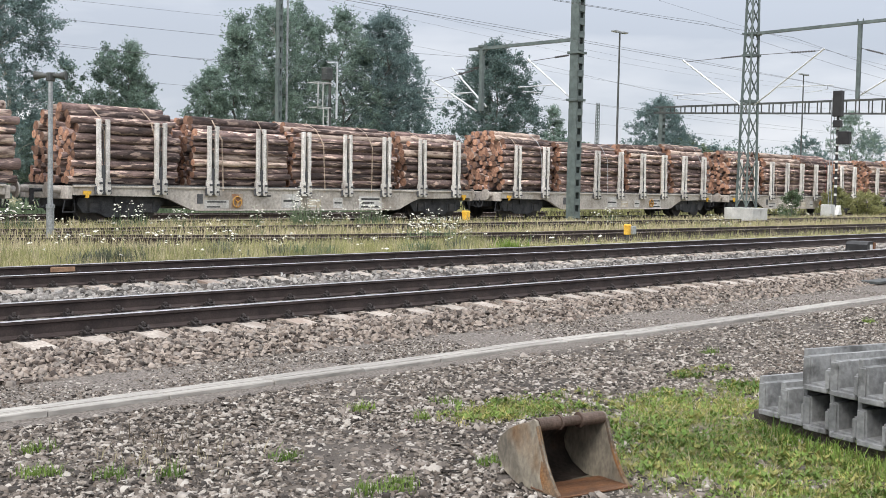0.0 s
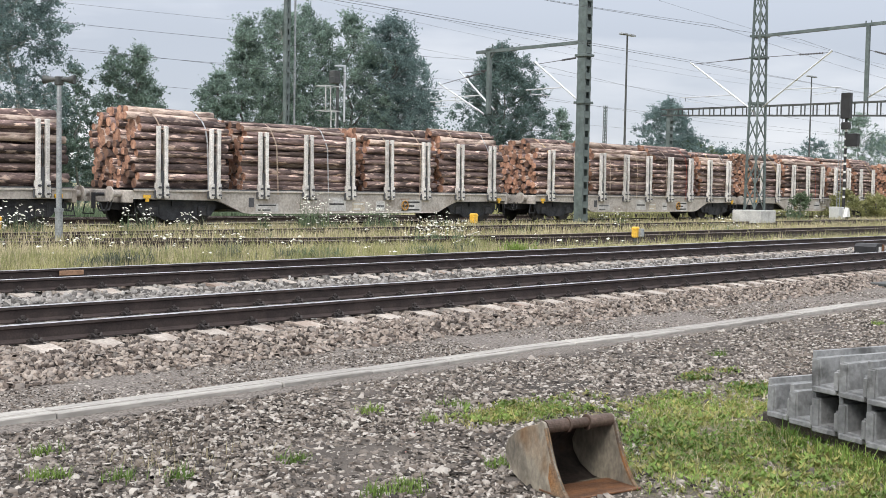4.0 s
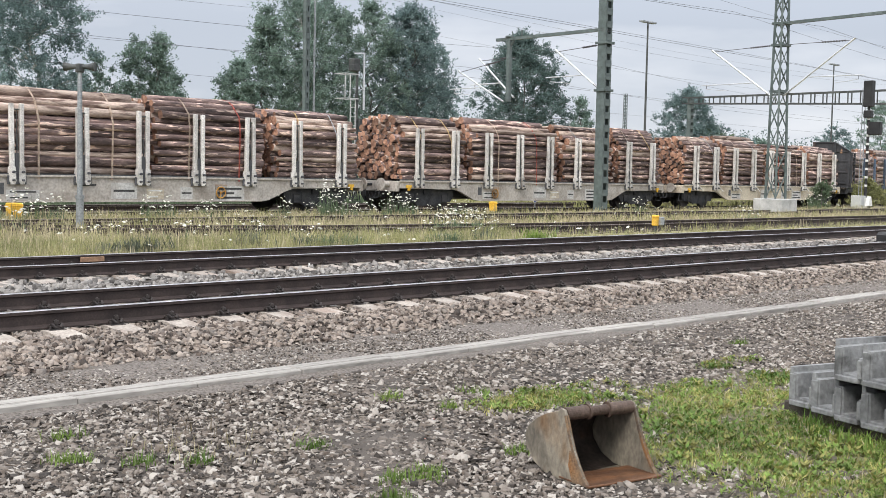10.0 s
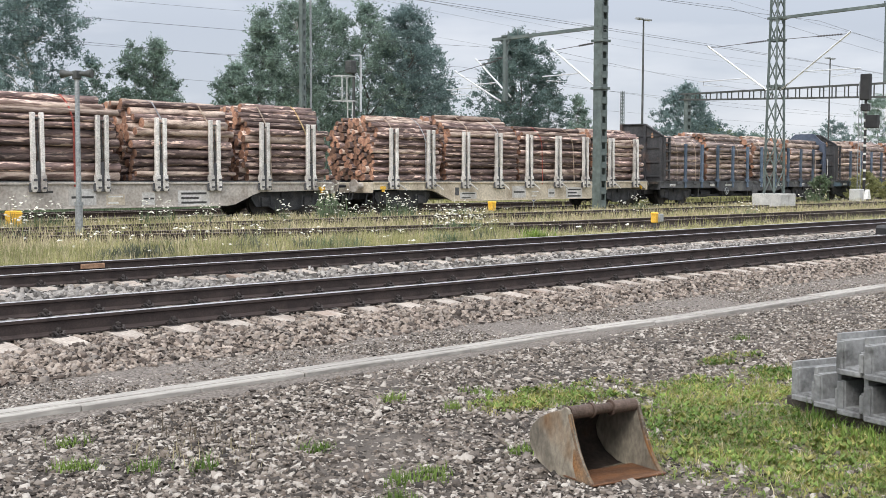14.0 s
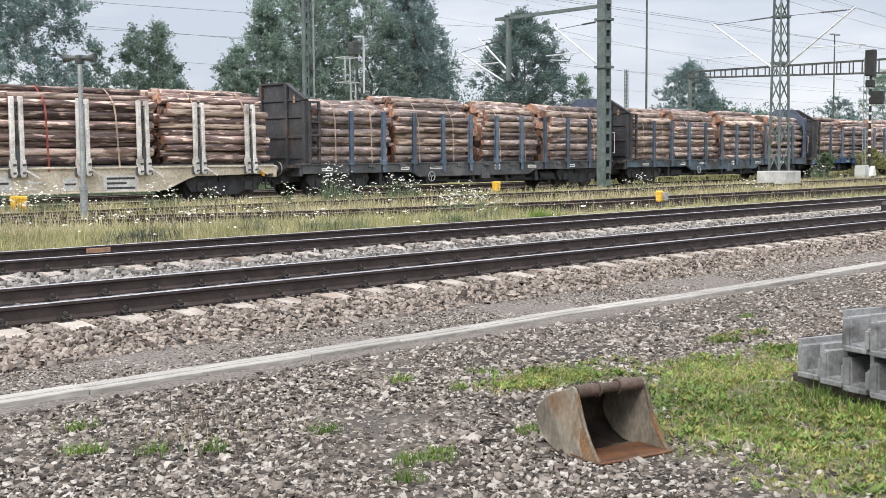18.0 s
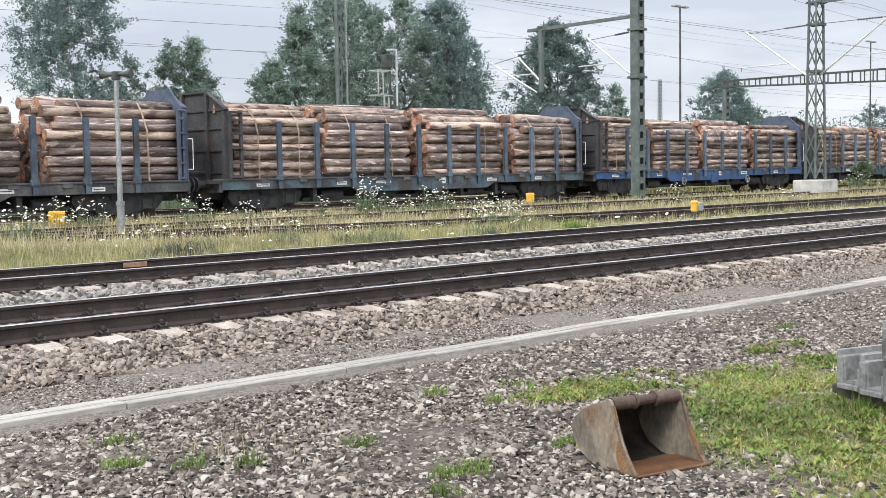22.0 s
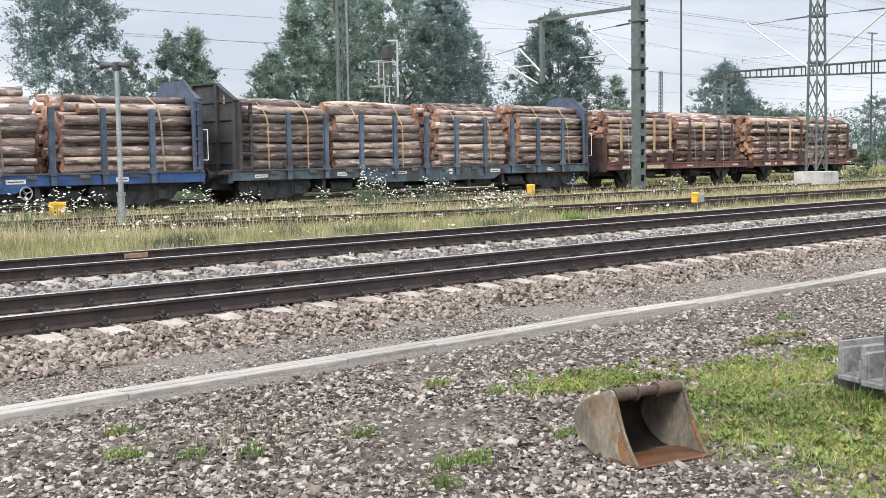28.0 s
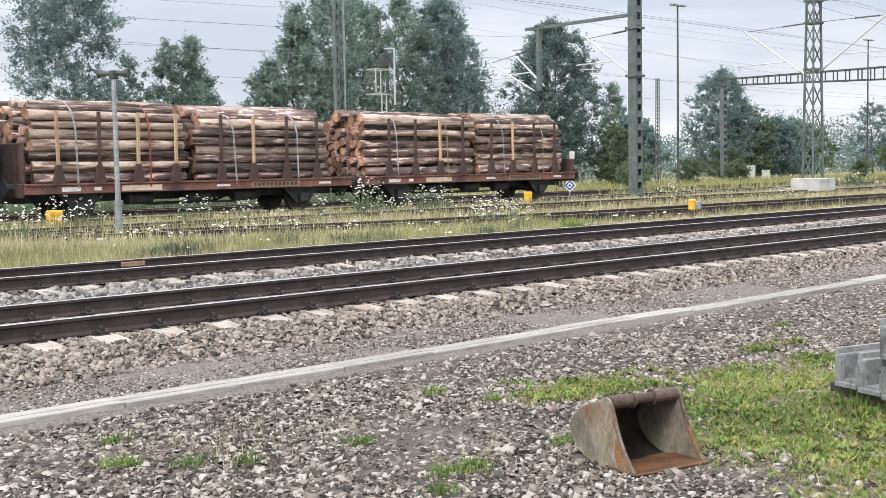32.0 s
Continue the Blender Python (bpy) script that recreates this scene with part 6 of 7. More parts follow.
# ---- small things beside the tracks ----
def small_things():
    bm = bmesh.new()
    box(bm, -0.9, 0.9, -0.28, 0.28, 0.0, 0.05, 0.008)
    ob = tagged(finish("cover_plate", bm, MAT["darksteel"]), "flat grey steel cover plate lying beside the ballast", "cover plate")
    ob.matrix_basis = pose(21.7, 9.12, 0.05, 0, 0, 3)
    bm = bmesh.new()
    box(bm, 8.72, 9.12, 15.79 + 0.7525 - 0.055, 15.79 + 0.7525 - 0.018, RAIL_A - 0.11, RAIL_A - 0.035, 0.006)
    tagged(finish("fish_plate", bm, MAT["orange"]), "faded orange joint plate on the dark rail", "rail joint")
    bm = bmesh.new()
    rod(bm, (11.9, 14.9, 0.1), (11.9, 14.9, 0.22), 0.016, sides=8)
    tagged(finish("marker_peg", bm, MAT["mark"]), "thin white marker peg beside the rail", "marker peg")
    for x, y, w in ((5.6, 5.64, 0.018), (5.12, 5.23, 0.022), (6.05, 5.9, 0.015)):
        bm = bmesh.new()
        box(bm, x - w, x + w, y - w * 0.7, y + w * 0.7, -0.01, w * 0.7, 0.006)
        tagged(finish("brick_fragment", bm, MAT["brick"]), "small red brick fragment in the gravel", "brick fragment", "brick fragments")
    bm = bmesh.new()
    box(bm, -2.6, 2.6, -0.5, 0.5, 0.0, 0.16, 0.02)
    ob = tagged(finish("timber_platform", bm, MAT["wood_sleeper"]), "low dark timber platform at the signal", "platform")
    ob.matrix_basis = pose(60.0, 28.2, 0.24, 0, 0, 0)
    p = thing("point_lantern", "white triangular point lantern on a dark foot", "railway signal", at=pose(59.3, 27.4, 0.2))
    bm = bmesh.new()
    prism(bm, [(-0.22, 0.35), (0.22, 0.35), (0.05, 0.85), (-0.05, 0.85)], -0.1, 0.1)
    part("lantern", bm, MAT["mark"], p)
    bm = bmesh.new()
    rod(bm, (0, 0, -0.1), (0, 0, 0.36), 0.06, sides=8)
    part("foot", bm, MAT["darksteel"], p)
    d = thing("track_sign", "small blue and white diamond sign low beside the track", "sign", at=pose(40.6, 34.5, 0.25, 0, 0, -42))
    bm = bmesh.new()
    rod(bm, (0, 0.02, -0.1), (0, 0.02, 0.4), 0.025, sides=8)
    part("post", bm, MAT["galv"], d)
    for k, (r, m) in enumerate(((0.30, "mark"), (0.24, "signblue"), (0.15, "mark"), (0.07, "signblue"))):
        bm = bmesh.new()
        prism(bm, [(-r, 0.55), (0, 0.55 - r), (r, 0.55), (0, 0.55 + r)], -0.012 - 0.005 * k, -0.004 - 0.005 * k)
        part("panel", bm, MAT[m], d)


small_things()


# ---- overhead wires ----
def wires():
    w = thing("overhead_line", "thin dark overhead wires sagging between the masts", "overhead line", kind="structure")
    def run(name, pts, r, sag):
        bm = bmesh.new()
        for a, b in zip(pts, pts[1:]):
            a, b = Vector(a), Vector(b)
            k = 10
            prev = a
            for i in range(1, k + 1):
                t = i / k
                p = a.lerp(b, t)
                p.z -= sag * 4 * t * (1 - t)
                rod(bm, prev, p, r, sides=4, caps=False)
                prev = p
        part(name, bm, MAT["wire"], w)
    for y, z, sg in ((31.3, 6.95, 0.9), (36.6, 6.6, 0.7), (22.9, 7.9, 0.8), (19.4, 7.1, 0.8)):
        run("carrier_wire", [(-30, y - 1.5, z), (38.1, y + 0.1, z), (98, y + 2.2, z)], 0.0055, sg)
        run("contact_wire", [(-30, y - 1.5, z - 1.45), (38.1, y + 0.1, z - 1.45), (98, y + 2.2, z - 1.45)], 0.005, 0.03)
    for y, z in ((28.9, 10.3), (45.5, 9.6), (46.0, 11.1), (45.0, 11.3)):
        run("feeder_wire", [(-30, y - 1, z), (38.1, y, z), (110, y + 2.0, z)], 0.005, 0.8)


wires()


# ---- trees ----
def pipes(runs, sides=6):
    """Open tapered tubes from rows of (a, b, radius, radius): vertices and faces."""
    k = len(runs)
    a = np.array([r[0][:] for r in runs])
    b = np.array([r[1][:] for r in runs])
    ra, rb = np.array([r[2] for r in runs]), np.array([r[3] for r in runs])
    d = b - a
    d /= np.linalg.norm(d, axis=1, keepdims=True) + 1e-9
    ref = np.where(np.abs(d[:, 2:]) < 0.9, np.array([[0.0, 0.0, 1.0]]), np.array([[1.0, 0.0, 0.0]]))
    u = np.cross(d, ref)
    u /= np.linalg.norm(u, axis=1, keepdims=True)
    v = np.cross(d, u)
    t = 6.2832 * np.arange(sides) / sides
    ring = np.cos(t)[None, :, None] * u[:, None] + np.sin(t)[None, :, None] * v[:, None]
    lo, hi = a[:, None] + ring * ra[:, None, None], b[:, None] + ring * rb[:, None, None]
    verts = np.concatenate([lo, hi], 1).reshape(-1, 3)
    j = np.arange(sides)
    n = (j + 1) % sides
    f = np.stack([j, n, n + sides, j + sides], -1)
    return verts, (f[None] + 2 * sides * np.arange(k)[:, None, None]).reshape(-1, 4)


def tree(name, x, y, height, spread, seed, leaf="leaf_a", bark="tree_bark", low=0.1, wide=0.45, shoulder=0.7, dense=1.0, label="", size=0.064, gaps=0.3):
    """A tapered trunk, limbs to every clump, and sprays of small leaves reaching out of each clump."""
    r = random.Random(seed)
    g = np.random.default_rng(seed)
    t = thing(name, label, name, "trees behind the tracks" if name == "tree" else "bushes behind the tracks", pose(x, y, 0.18))
    k = int((15 * spread * height + 25) * dense)
    f = low + (1 - low) * g.uniform(0, 1, k) ** 0.85
    a = g.uniform(0, 6.2832, k)
    reach = np.interp(f, [low, wide, (1 + wide) / 2, 0.93, 1.0], [0.55, 1.0, shoulder, 0.52 * shoulder, 0.05]) * spread
    lobe = np.array([noise.noise((1.3 * math.cos(p), 1.3 * math.sin(p) + seed, q * 5.5)) for p, q in zip(a, f)])
    lump = np.array([noise.noise((2.6 * math.cos(p), 2.6 * math.sin(p) + seed, q * 13 + 7)) for p, q in zip(a, f)])
    out = reach * (0.95 + 0.34 * lobe + 0.34 * lump) * np.sqrt(g.uniform(0.05, 1.0, k))
    c = np.stack([np.cos(a) * out, np.sin(a) * out, f * height * (0.97 + 0.06 * lump)], -1)
    holes = np.array([noise.noise((p[0] * 1.3 + seed, p[1] * 1.3, p[2] * 1.3)) for p in c])
    c = c[holes > -0.55 + gaps * 0.6]
    runs = []
    p = Vector((0, 0, -0.3))
    stem = [p]
    n = 9
    ra = 0.010 * height
    for i in range(n):
        q = Vector((r.uniform(-0.03, 0.03) * height, r.uniform(-0.03, 0.03) * height, height * 0.93 * (i + 1) / n))
        runs.append((p, q, ra * (1 - i / n) + 0.015, ra * (1 - (i + 1) / n) + 0.015))
        stem.append(q)
        p = q
    for q in c[::7]:
        q = Vector(q)
        s = stem[max(0, min(n - 1, int((q.z - 0.3 * math.hypot(q.x, q.y)) / (height * 0.93) * n)))]
        m = s.lerp(q, 0.55) + Vector((0, 0, 0.12 * (q - s).length))
        w = 0.008 + 0.004 * (q - s).length
        runs += [(s, m, w * 1.4, w), (m, q, w, 0.008)]
    wood = new("trunk", sheet_mesh("trunk", *pipes(runs, 5), [MAT[bark]]))
    wood.parent = t
    sprays, per = 6, 22
    m = len(c) * sprays
    d = g.normal(0, 1, (m, 3)) * (1, 1, 0.8)
    home = np.repeat(c, sprays, 0)
    d += 0.8 * home * (1, 1, 0) / (np.linalg.norm(home[:, :2], axis=1, keepdims=True) + 0.3) + np.array([0, 0, 0.75])
    d /= np.linalg.norm(d, axis=1, keepdims=True)
    long = g.uniform(0.3, 1.0, m) ** 1.4 * (0.42 + 0.055 * height)
    leaves = m * per
    at = g.uniform(0, 1, leaves)
    far = np.repeat(long, per) * at
    c = np.repeat(home, per, 0) + np.repeat(d, per, 0) * far[:, None] + g.normal(0, 1, (leaves, 3)) * (0.04 + 0.09 * (1 - at) * np.repeat(long, per))[:, None]
    c[:, 2] -= 0.12 * far * far
    s = size * g.uniform(0.55, 1.35, leaves)
    u = g.normal(0, 1, (leaves, 3)) + np.repeat(d, per, 0) * 0.7
    u /= np.linalg.norm(u, axis=1, keepdims=True)
    v = np.cross(u, g.normal(0, 1, (leaves, 3)))
    v /= np.linalg.norm(v, axis=1, keepdims=True)
    u, v = u * s[:, None], v * s[:, None] * 0.62
    verts = np.stack([c - u * 1.05, c + u * 0.6 - v, c + u * 0.75 + v], 1).reshape(-1, 3)
    crown = new("crown", sheet_mesh("crown", verts, np.arange(leaves * 3).reshape(-1, 3), [MAT[leaf]]))
    crown.parent = t
    return t


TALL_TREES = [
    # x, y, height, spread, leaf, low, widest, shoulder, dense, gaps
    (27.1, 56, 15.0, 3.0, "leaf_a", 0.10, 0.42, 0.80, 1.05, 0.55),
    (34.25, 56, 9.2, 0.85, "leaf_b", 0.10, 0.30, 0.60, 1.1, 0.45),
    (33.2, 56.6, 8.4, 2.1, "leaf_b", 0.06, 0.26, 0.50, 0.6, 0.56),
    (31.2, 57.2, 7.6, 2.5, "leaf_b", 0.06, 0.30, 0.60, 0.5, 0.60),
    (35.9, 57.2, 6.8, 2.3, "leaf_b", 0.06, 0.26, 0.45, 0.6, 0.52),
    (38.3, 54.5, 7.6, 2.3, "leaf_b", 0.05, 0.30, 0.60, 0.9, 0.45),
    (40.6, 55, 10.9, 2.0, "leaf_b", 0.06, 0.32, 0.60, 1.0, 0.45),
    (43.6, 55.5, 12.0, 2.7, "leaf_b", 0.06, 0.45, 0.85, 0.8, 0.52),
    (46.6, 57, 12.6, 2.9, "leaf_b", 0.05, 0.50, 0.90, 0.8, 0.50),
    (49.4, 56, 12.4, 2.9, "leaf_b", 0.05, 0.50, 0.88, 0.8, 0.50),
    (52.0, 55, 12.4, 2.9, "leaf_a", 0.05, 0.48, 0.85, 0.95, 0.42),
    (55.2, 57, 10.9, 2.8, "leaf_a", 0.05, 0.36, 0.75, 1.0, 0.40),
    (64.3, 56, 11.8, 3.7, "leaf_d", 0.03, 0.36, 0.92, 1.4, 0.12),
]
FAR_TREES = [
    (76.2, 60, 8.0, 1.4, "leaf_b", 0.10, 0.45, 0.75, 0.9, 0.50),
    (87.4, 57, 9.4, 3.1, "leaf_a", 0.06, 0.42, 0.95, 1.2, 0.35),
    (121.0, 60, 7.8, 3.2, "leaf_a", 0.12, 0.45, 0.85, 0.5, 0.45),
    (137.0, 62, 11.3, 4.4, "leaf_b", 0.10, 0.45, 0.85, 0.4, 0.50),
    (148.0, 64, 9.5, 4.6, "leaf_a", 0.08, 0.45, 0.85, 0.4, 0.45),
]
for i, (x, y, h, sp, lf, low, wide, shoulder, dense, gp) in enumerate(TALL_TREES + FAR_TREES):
    tree("tree", x, y, h, sp, 100 + i, lf, "birch" if gp > 0.5 else "tree_bark", low, wide, shoulder, dense, "%s tree with %s foliage behind the tracks" % ("slender" if sp < 2.5 else "broad", {"leaf_a": "dense dark green haze-paled", "leaf_d": "dense deep green haze-paled", "leaf_c": "loose olive-green", "leaf_b": "loose green haze-greyed"}[lf]), gaps=gp)

BUSHES = [(29.8, 58, 4.6, 2.2), (22.5, 60, 5.6, 2.6), (36.6, 60, 4.6, 2.2), (38.6, 62, 4.8, 2.4), (67.5, 53, 4.2, 2.2), (76, 58, 5.0, 2.8), (80, 61, 5.6, 3.0), (91.5, 57, 6.4, 3.0), (96, 57, 5.6, 3.0), (101, 58, 5.6, 3.2), (107, 60, 5.0, 3.2), (84, 54.5, 2.6, 2.0), (71, 49, 1.8, 1.4), (78, 49.5, 1.6, 1.3), (62, 47, 1.5, 1.5), (58, 44.5, 1.4, 1.4), (112, 52, 4.0, 3.0), (120, 56, 5.0, 3.6), (67, 31.2, 1.7, 1.2), (69.5, 30.3, 1.5, 1.1), (57.0, 28.9, 1.5, 0.6)]
for i, (x, y, h, sp) in enumerate(BUSHES):
    tree("bush", x, y, h, sp, 300 + i, "leaf_c" if i == 20 else "meadow" if i > 17 else "leaf_c" if h < 3 else ("leaf_b", "leaf_c", "leaf_a")[i % 3], "tree_bark", 0.04, 0.4, 0.8, 0.4 if i == 20 else 0.9, "thin grey-green shrub beside the signal" if i == 20 else "%s bush at the edge of the railway yard" % ("low" if h < 3 else "tall leafy"), size=0.06 if h < 3 else 0.085, gaps=0.25)


def far_woods():
    """A line of woods closing the view, hazy by its paled leaf colour."""
    g = np.random.default_rng(5)
    n = 150000
    x = -20 + 330 * g.uniform(0, 1, n)
    y = g.uniform(66, 84, n)
    top = 5.2 + 1.6 * np.sin(x * 0.11) + 1.0 * np.sin(x * 0.37 + 1) + 0.6 * np.sin(x * 0.9)
    z = g.uniform(0, 1, n) ** 0.8 * top
    s = g.uniform(0.07, 0.17, n)
    u = g.normal(0, 1, (n, 3))
    u /= np.linalg.norm(u, axis=1, keepdims=True)
    v = np.cross(u, g.normal(0, 1, (n, 3)))
    v /= np.linalg.norm(v, axis=1, keepdims=True)
    c = np.stack([x, y, z], -1)
    u, v = u * s[:, None], v * s[:, None] * 0.8
    verts = np.stack([c - u, c + u * 0.7 - v, c + u * 0.7 + v], 1).reshape(-1, 3)
    tagged(new("far_woods", sheet_mesh("far_woods", verts, np.arange(n * 3).reshape(-1, 3), [MAT["leaf_d"]])), "far line of dark green woods behind the yard, leaf colour paled for haze", "woods", kind="stuff")


far_woods()


# ---- grass and flowers ----
def blades(name, x, y, z, height, width, mat, label, bend=0.35, per=3, plain=False):
    """Tapered, bent blades; each foot grows a few. Plain ones have no bend of their own."""
    n = len(x) * per
    bx, by, bz, h = (np.repeat(a, per) for a in (x, y, z, height))
    h = h * rng.uniform(0.5, 1.15, n)
    bx, by = bx + rng.normal(0, 0.02, n) * (1 + 3 * h), by + rng.normal(0, 0.02, n) * (1 + 3 * h)
    a = rng.uniform(0, 6.283, n)
    dx, dy = np.cos(a), np.sin(a)
    lean = rng.uniform(0.05, bend, n) * h
    w = width * rng.uniform(0.6, 1.3, n)
    px, py = -dy * w, dx * w
    def at(f, k):
        return np.stack([bx + dx * lean * f * f + px * k, by + dy * lean * f * f + py * k, bz + h * f * (1 - 0.12 * f)], -1)
    if plain:
        v = np.stack([at(0, -1), at(0, 1), at(1.0, 0.35), at(1.0, -0.35)], 1).reshape(-1, 3)
        return tagged(new(name, sheet_mesh(name, v, np.arange(4 * n).reshape(-1, 4), [MAT[mat]])), label, "grass", kind="stuff")
    v = np.stack([at(0, -1), at(0, 1), at(0.55, 0.8), at(0.55, -0.8), at(1.0, 0.12), at(1.0, -0.12)], 1).reshape(-1, 3)
    k = 6 * np.arange(n)[:, None]
    f = np.concatenate([k + np.array([[0, 1, 2, 3]]), k + np.array([[3, 2, 4, 5]])], 0)
    return tagged(new(name, sheet_mesh(name, v, f, [MAT[mat]])), label, "grass", kind="stuff")


def yard_grass():
    n = 56000
    x, y = rng.uniform(3.5, 13, n), rng.uniform(2.2, 6.6, n)
    keep = (turf(x, y) > rng.uniform(0.08, 1.0, n)) & ~in_bucket(x, y)
    x, y = x[keep], y[keep]
    blades("grass", x, y, ground_z(x, y) - 0.01, rng.uniform(0.015, 0.065, len(x)) * (0.6 + 0.9 * rng.random(len(x)) ** 3), 0.0036, "grass", "short green grass growing through the gravel", 0.9)
    k = rng.random(len(x)) < 0.5
    blades("dry_grass", x[k], y[k], ground_z(x[k], y[k]) - 0.01, rng.uniform(0.02, 0.075, k.sum()), 0.0034, "olive", "yellow-olive grass among the green", 1.2)
    k = rng.random(len(x)) < 0.10
    blades("dry_grass", x[k], y[k], ground_z(x[k], y[k]) - 0.01, rng.uniform(0.03, 0.09, k.sum()), 0.0026, "hay", "dry straw-coloured grass among the green", 1.2)
    cx = np.array([3.40, 3.14, 3.18, 5.84, 5.93, 4.45, 3.70, 3.43, 4.30, 4.42, 4.55, 10.6, 14.9, 5.3, 4.05, 6.5])
    cy = np.array([6.66, 6.12, 6.08, 6.35, 5.80, 5.50, 5.60, 5.81, 4.60, 4.52, 4.60, 6.24, 6.4, 4.6, 4.35, 6.1])
    w = rng.integers(0, len(cx), 700)
    x, y = cx[w] + rng.normal(0, 0.05, 700), cy[w] + rng.normal(0, 0.04, 700)
    blades("grass", x, y, ground_z(x, y) - 0.01, rng.uniform(0.03, 0.11, len(x)), 0.0035, "grass", "small green tufts in the gravel", 0.9)
    x, y = 4.12 + rng.normal(0, 0.10, 12), 6.3 + rng.normal(0, 0.10, 12)
    blades("dry_grass", x, y, ground_z(x, y) - 0.01, rng.uniform(0.10, 0.30, 12), 0.0022, "withered", "withered brown weed standing in the gravel", 0.6, 3)
    x, y = 3.95 + rng.normal(0, 0.25, 40), 5.8 + rng.normal(0, 0.2, 40)
    blades("dry_grass", x, y, ground_z(x, y) - 0.01, rng.uniform(0.04, 0.14, 40), 0.003, "hay", "thin dry stalks in the gravel", 1.0, 3)
    w = rng.uniform(0, 1, (260, 2))
    x, y = 7.55 - 1.25 * w[:, 0] - 0.25 * w[:, 1], 3.85 - 2.3 * w[:, 0] + 0.1 * w[:, 1]
    blades("grass", x, y, ground_z(x, y), rng.uniform(0.05, 0.17, len(x)), 0.004, "grass", "taller grass beside the concrete troughs", 0.8)


def meadow_grass():
    def strip(n, y0, y1, x0=5, x1=75):
        u = rng.uniform(0, 1, n)
        x = x0 + (x1 - x0) * u ** 1.35
        y = rng.uniform(y0, y1, n)
        lines = np.array([line_c(v) for v in x])
        worn = (np.abs(y - lines) < 1.0) | (np.abs(y - 26.0) < 0.9)
        worn |= (np.abs(y - lines) < 2.4) & (x > 22) & (rng.random(n) < 0.9)
        k = (x > y * 0.33) & ((x < 23) | (rng.random(n) < 0.5)) & (~worn | (rng.random(n) < np.where(x < 22, 0.30, 0.05)))
        return x[k], y[k]
    def tall(x, y):
        return np.array([0.85 + 0.7 * noise.noise((a * 0.8, b * 0.8, 3.0)) for a, b in zip(x, y)])
    x, y = strip(34000, 17.4, 20.8)
    blades("meadow_grass", x, y, ground_z(x, y), rng.uniform(0.12, 0.40, len(x)) * tall(x, y), 0.0048, "meadow", "yellow-green meadow grass between the tracks", 0.5)
    x, y = strip(24000, 17.5, 24.0)
    blades("dry_grass", x, y, ground_z(x, y), rng.uniform(0.10, 0.42, len(x)) * (0.6 + 0.6 * rng.random(len(x)) ** 2), 0.005, "hay", "dry straw grass between the tracks", 0.5, plain=True)
    x, y = strip(22000, 22.5, 29.3)
    blades("meadow_grass", x, y, ground_z(x, y), rng.uniform(0.12, 0.38, len(x)), 0.010, "hay", "dry pale grass over the old sidings", 0.6, plain=True)
    x, y = strip(14000, 22.5, 29.3)
    blades("meadow_grass", x, y, ground_z(x, y), rng.uniform(0.12, 0.40, len(x)), 0.010, "meadow", "yellow-green grass over the old sidings", 0.6, plain=True)
    x, y = strip(4000, 27.6, 29.2)
    blades("meadow_grass", x, y, ground_z(x, y), rng.uniform(0.12, 0.34, len(x)), 0.008, "hay", "tall weeds along the train's track", 0.5)
    x, y = rng.uniform(12, 38, 6000), rng.uniform(0, 1, 6000)
    y = 37.6 + 0.038 * x + 5.0 * y
    blades("weeds", x, y, ground_z(x, y), rng.uniform(0.25, 0.75, len(x)), 0.018, "leaf_c", "green weeds beyond the train", 0.6)
    x, y = rng.uniform(45, 150, 12000), rng.uniform(34, 54, 12000)
    blades("meadow_grass", x, y, ground_z(x, y), rng.uniform(0.2, 0.6, len(x)), 0.02, "meadow", "rough grass below the bushes", 0.5, plain=True)


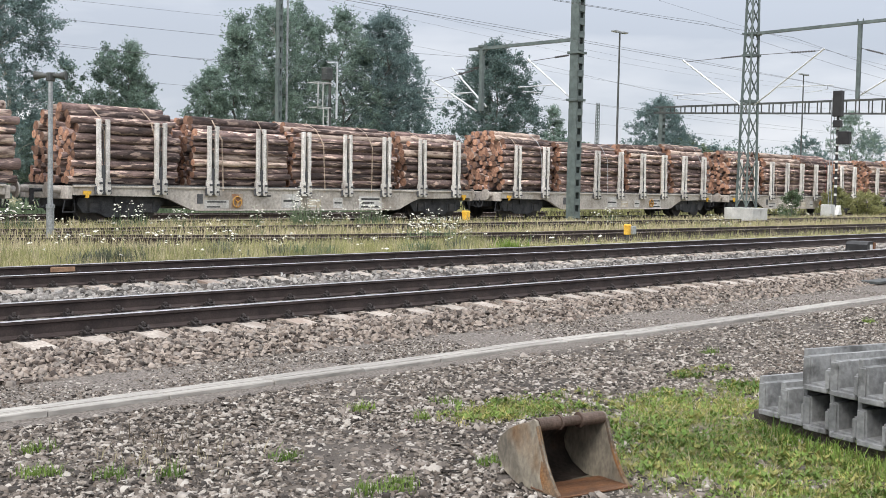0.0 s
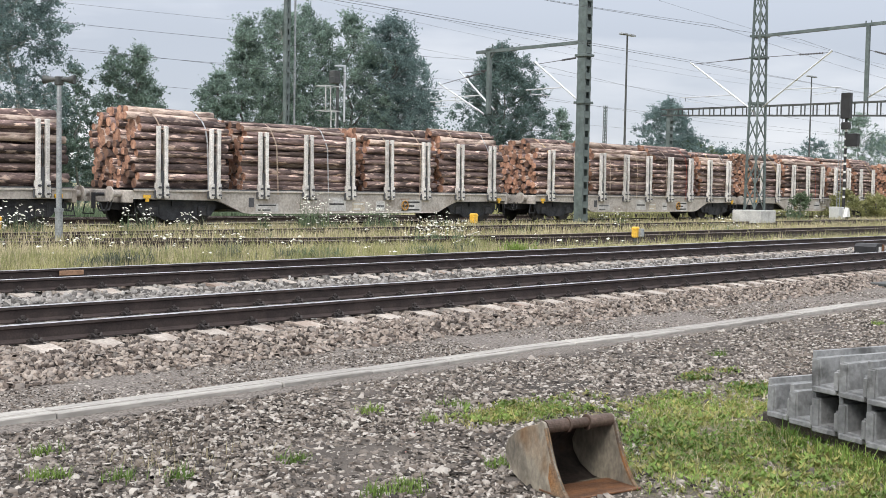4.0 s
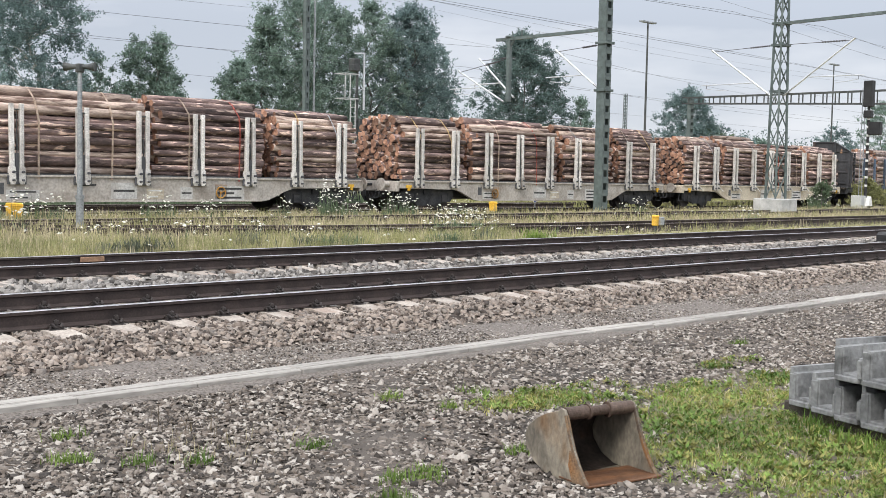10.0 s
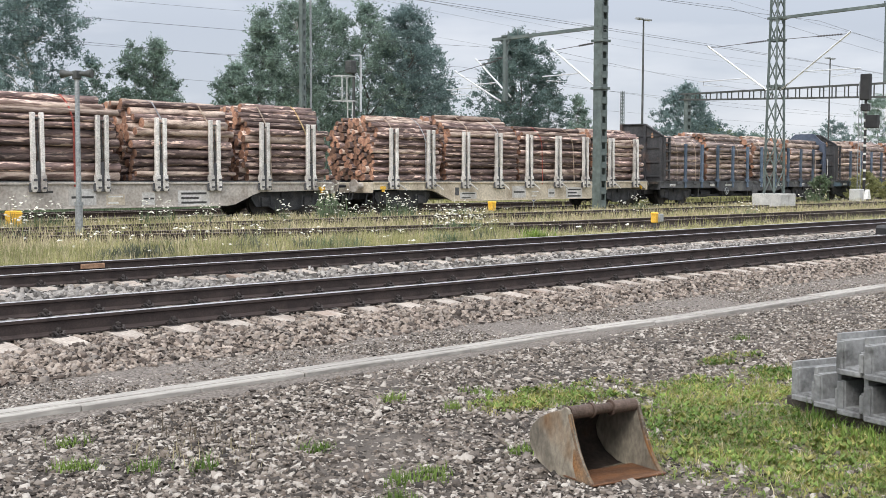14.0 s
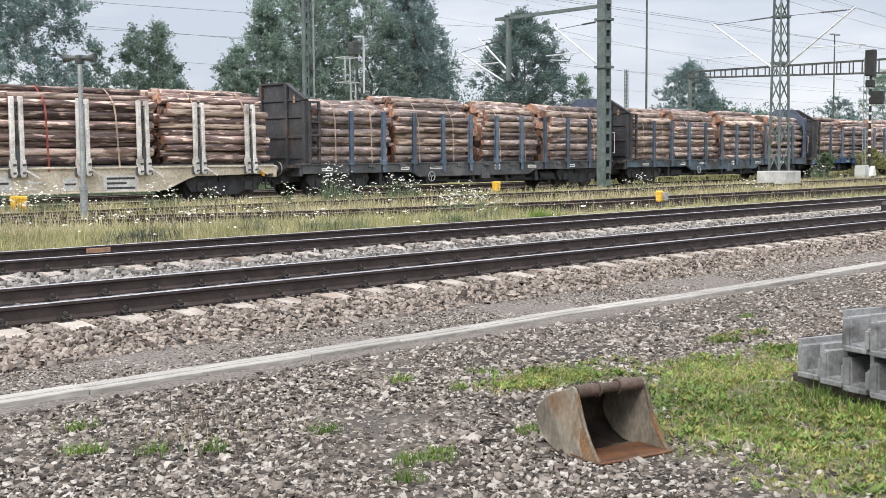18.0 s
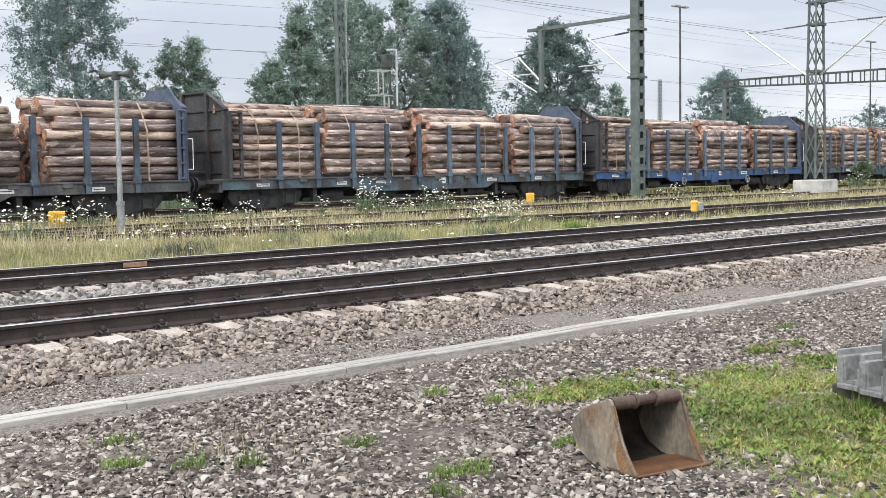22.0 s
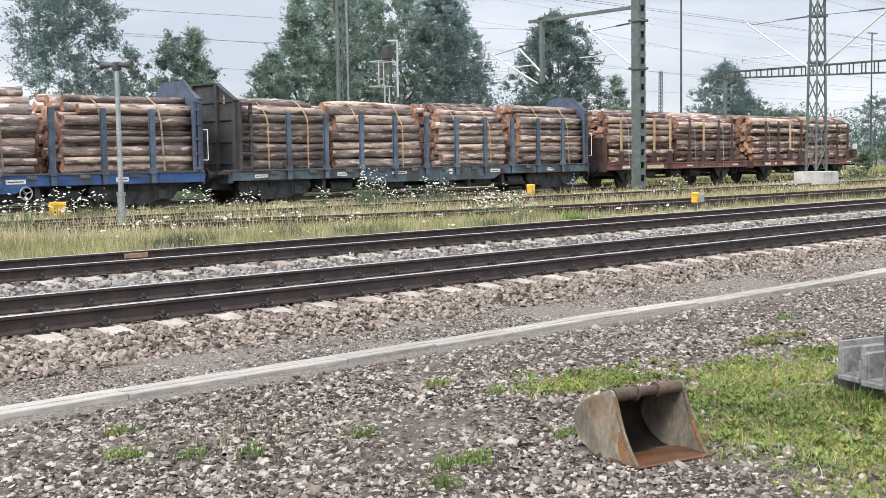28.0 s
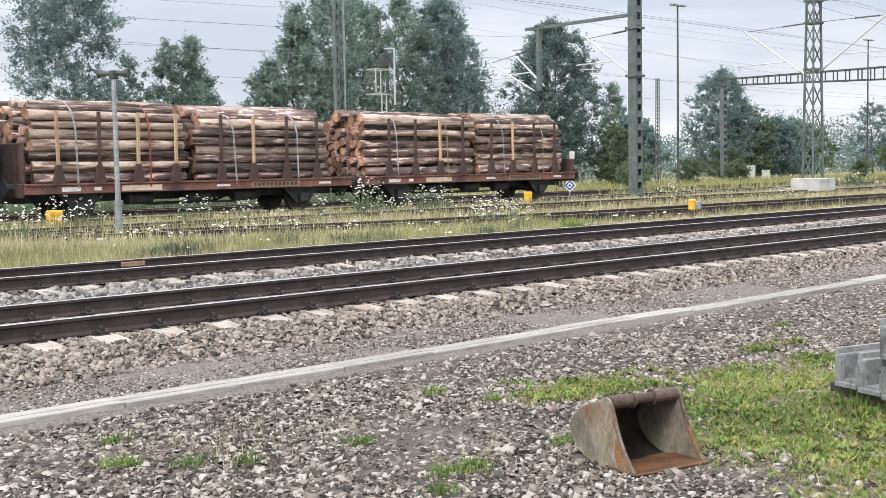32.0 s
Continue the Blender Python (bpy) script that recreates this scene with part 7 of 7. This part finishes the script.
def flowers():
    """Wild carrot: branching leafy stems that carry domed white umbels, thick in a few clumps."""
    clumps = (
        # x, y, half width along, across, plants, least and greatest height
        (17.2, 28.3, 0.35, 0.3, 26, 0.5, 0.95), (19.1, 28.4, 0.22, 0.3, 16, 0.4, 0.85), (21.6, 28.4, 0.25, 0.3, 10, 0.4, 0.8),
        (23.2, 28.2, 0.35, 0.3, 46, 0.6, 1.55), (24.3, 28.3, 0.3, 0.3, 14, 0.4, 0.75), (26.3, 28.4, 0.55, 0.3, 44, 0.5, 1.1),
        (22.0, 21.3, 0.55, 0.4, 46, 0.3, 0.75), (13.6, 28.4, 0.7, 0.4, 50, 0.4, 1.05), (10.5, 24.4, 0.6, 0.6, 30, 0.4, 0.95),
        (29.0, 28.4, 0.8, 0.3, 26, 0.3, 0.7), (40.0, 28.2, 0.5, 0.4, 20, 0.4, 0.8), (40.0, 23.5, 0.5, 0.4, 14, 0.3, 0.6), (56.0, 28.6, 0.7, 0.5, 26, 0.5, 1.1),
    )
    loose = (
        (13.0, 20.8, 2.8, 1.6, 40, 0.25, 0.5), (18.5, 25.0, 3.0, 1.6, 20, 0.3, 0.55), (26.0, 27.6, 4.0, 0.8, 20, 0.3, 0.6), (20.0, 19.3, 4.0, 0.9, 22, 0.25, 0.45), (34.0, 24.0, 5.0, 1.6, 10, 0.3, 0.5))
    xs, ys, hs = [], [], []
    for cx, cy, sx, sy, n, lo, hi in clumps + loose:
        d = rng.normal(0, 1, (n, 2))
        xs.append(cx + d[:, 0] * sx)
        ys.append(np.clip(cy + d[:, 1] * sy, 17.6, 29.1))
        hs.append((lo + (hi - lo) * rng.uniform(0, 1, n)) * np.exp(-0.12 * (d ** 2).sum(1)))
    x, y, h = np.concatenate(xs), np.concatenate(ys), np.concatenate(hs)
    z = ground_z(x, y)
    blades("flower_stems", x, y, z, h * 0.97, 0.007, "leaf_c", "thin green stems of wild carrot", 0.22, 3)
    blades("flower_leaves", x, y, z, h * 0.6, 0.016, "leaf_c", "feathery green leaves of wild carrot", 1.1, 4)
    n = len(x)
    per = 2
    hx, hy, hz = np.repeat(x, per) + rng.normal(0, 0.07, n * per), np.repeat(y, per) + rng.normal(0, 0.07, n * per), np.repeat(z + h, per) - np.abs(rng.normal(0, 0.09, n * per)) * np.repeat(h, per)
    wide = rng.uniform(0.025, 0.062, n * per)
    tilt = rng.normal(0, 0.22, (n * per, 2))
    m = n * per
    wide = wide * 0.82
    a = 6.2832 * np.arange(6) / 6
    dx, dy = np.cos(a)[None] * wide[:, None] * rng.uniform(0.75, 1.15, (m, 6)), np.sin(a)[None] * wide[:, None] * rng.uniform(0.75, 1.15, (m, 6))
    rim = np.stack([hx[:, None] + dx, hy[:, None] + dy, hz[:, None] + dx * tilt[:, :1] + dy * tilt[:, 1:] - 0.012], -1)
    top = np.stack([hx, hy, hz + 0.012], -1)[:, None]
    verts = np.concatenate([rim, top], 1).reshape(-1, 3)
    j = np.arange(6)
    fan = np.stack([j, (j + 1) % 6, np.full(6, 6)], -1)
    faces = (fan[None] + 7 * np.arange(m)[:, None, None]).reshape(-1, 3)
    tagged(new("wild_flowers", sheet_mesh("wild_flowers", verts, faces, [MAT["umbel"]])), "flat white umbels of wild carrot in the dry grass", "flowers", kind="stuff")
    for cx, cy, sx, n, hi, mat, label in ((10.8, 18.3, 0.35, 90, 0.42, "mugwort", "dark grey-green weeds in the meadow"), (13.4, 18.6, 0.2, 40, 0.5, "mugwort", "dark grey-green weeds in the meadow"), (14.6, 18.4, 0.12, 22, 0.45, "mugwort", "dark grey-green weeds in the meadow"), (20.0, 18.6, 0.2, 24, 0.4, "mugwort", "dark grey-green weeds in the meadow"), (21.0, 17.8, 0.16, 90, 0.42, "grass", "fresh green weed clump beside the rails"), (15.2, 18.2, 0.3, 50, 0.4, "leaf_c", "green weeds in the meadow"), (18.2, 17.9, 0.3, 50, 0.45, "leaf_c", "green weeds in the meadow")):
        x, y = cx + rng.normal(0, sx, n), cy + rng.normal(0, 0.15, n)
        blades("weed_clump", x, y, ground_z(x, y), rng.uniform(0.15, hi, n), 0.010, mat, label, 0.7, 5)


def weeds():
    """Low broad leaves, clover and dock, in rosettes."""
    n = 24000
    x, y = rng.uniform(3.8, 12.5, n), rng.uniform(2.4, 6.5, n)
    keep = (turf(x, y) > rng.uniform(0.05, 1.0, n)) & ~in_bucket(x, y)
    x, y = x[keep], y[keep]
    per = 7
    bx, by = np.repeat(x, per), np.repeat(y, per)
    m = len(bx)
    lush = np.array([noise.noise((a * 2.6, b * 2.6, 15.0)) for a, b in zip(x, y)])
    size = np.repeat(rng.uniform(0.006, 0.018, len(x)) * (1 + 0.45 * (lush > 0.12)), per) * rng.uniform(0.7, 1.3, m)
    a = rng.uniform(0, 6.283, m)
    d = np.stack([np.cos(a), np.sin(a), rng.uniform(0.1, 1.1, m)], -1)
    d /= np.linalg.norm(d, axis=1, keepdims=True)
    s = np.stack([-np.sin(a), np.cos(a), np.zeros(m)], -1)
    c = np.stack([bx, by, ground_z(bx, by) + rng.uniform(0.0, 0.03, m)], -1)
    L = size[:, None]
    v = np.stack([c, c + d * L + s * L * 0.45, c + d * L * 2.1, c + d * L - s * L * 0.45], 1).reshape(-1, 3)
    tagged(new("weeds", sheet_mesh("weeds", v, np.arange(m * 4).reshape(-1, 4), [MAT["grass"], MAT["olive"]], np.repeat(rng.random(m // per) < 0.35, per))), "low broad-leaved green weeds among the grass", "weeds", kind="stuff")


yard_grass()
weeds()
meadow_grass()
flowers()


# ---- what moves ----
def motions():
    for ob, u in ROLLING:
        walk(ob, [(t, train_pose(u - GONE[t])) for t in range(33)])
    keys, t = [0.0], 0.0
    while t < 31.999:
        t = min(32.0, t + 0.62 / (gone(min(32, t + 0.05)) - gone(max(0, t - 0.05))) * 0.1)
        t = min(32.0, math.ceil(t * FPS - 1e-6) / FPS)
        keys.append(t)
    for w, dx in WHEELSETS:
        walk(w, [(t, Matrix.Translation((dx, 0, 0.46)) @ Matrix.Rotation(-gone(t) / 0.46, 4, "Y")) for t in keys])


motions()
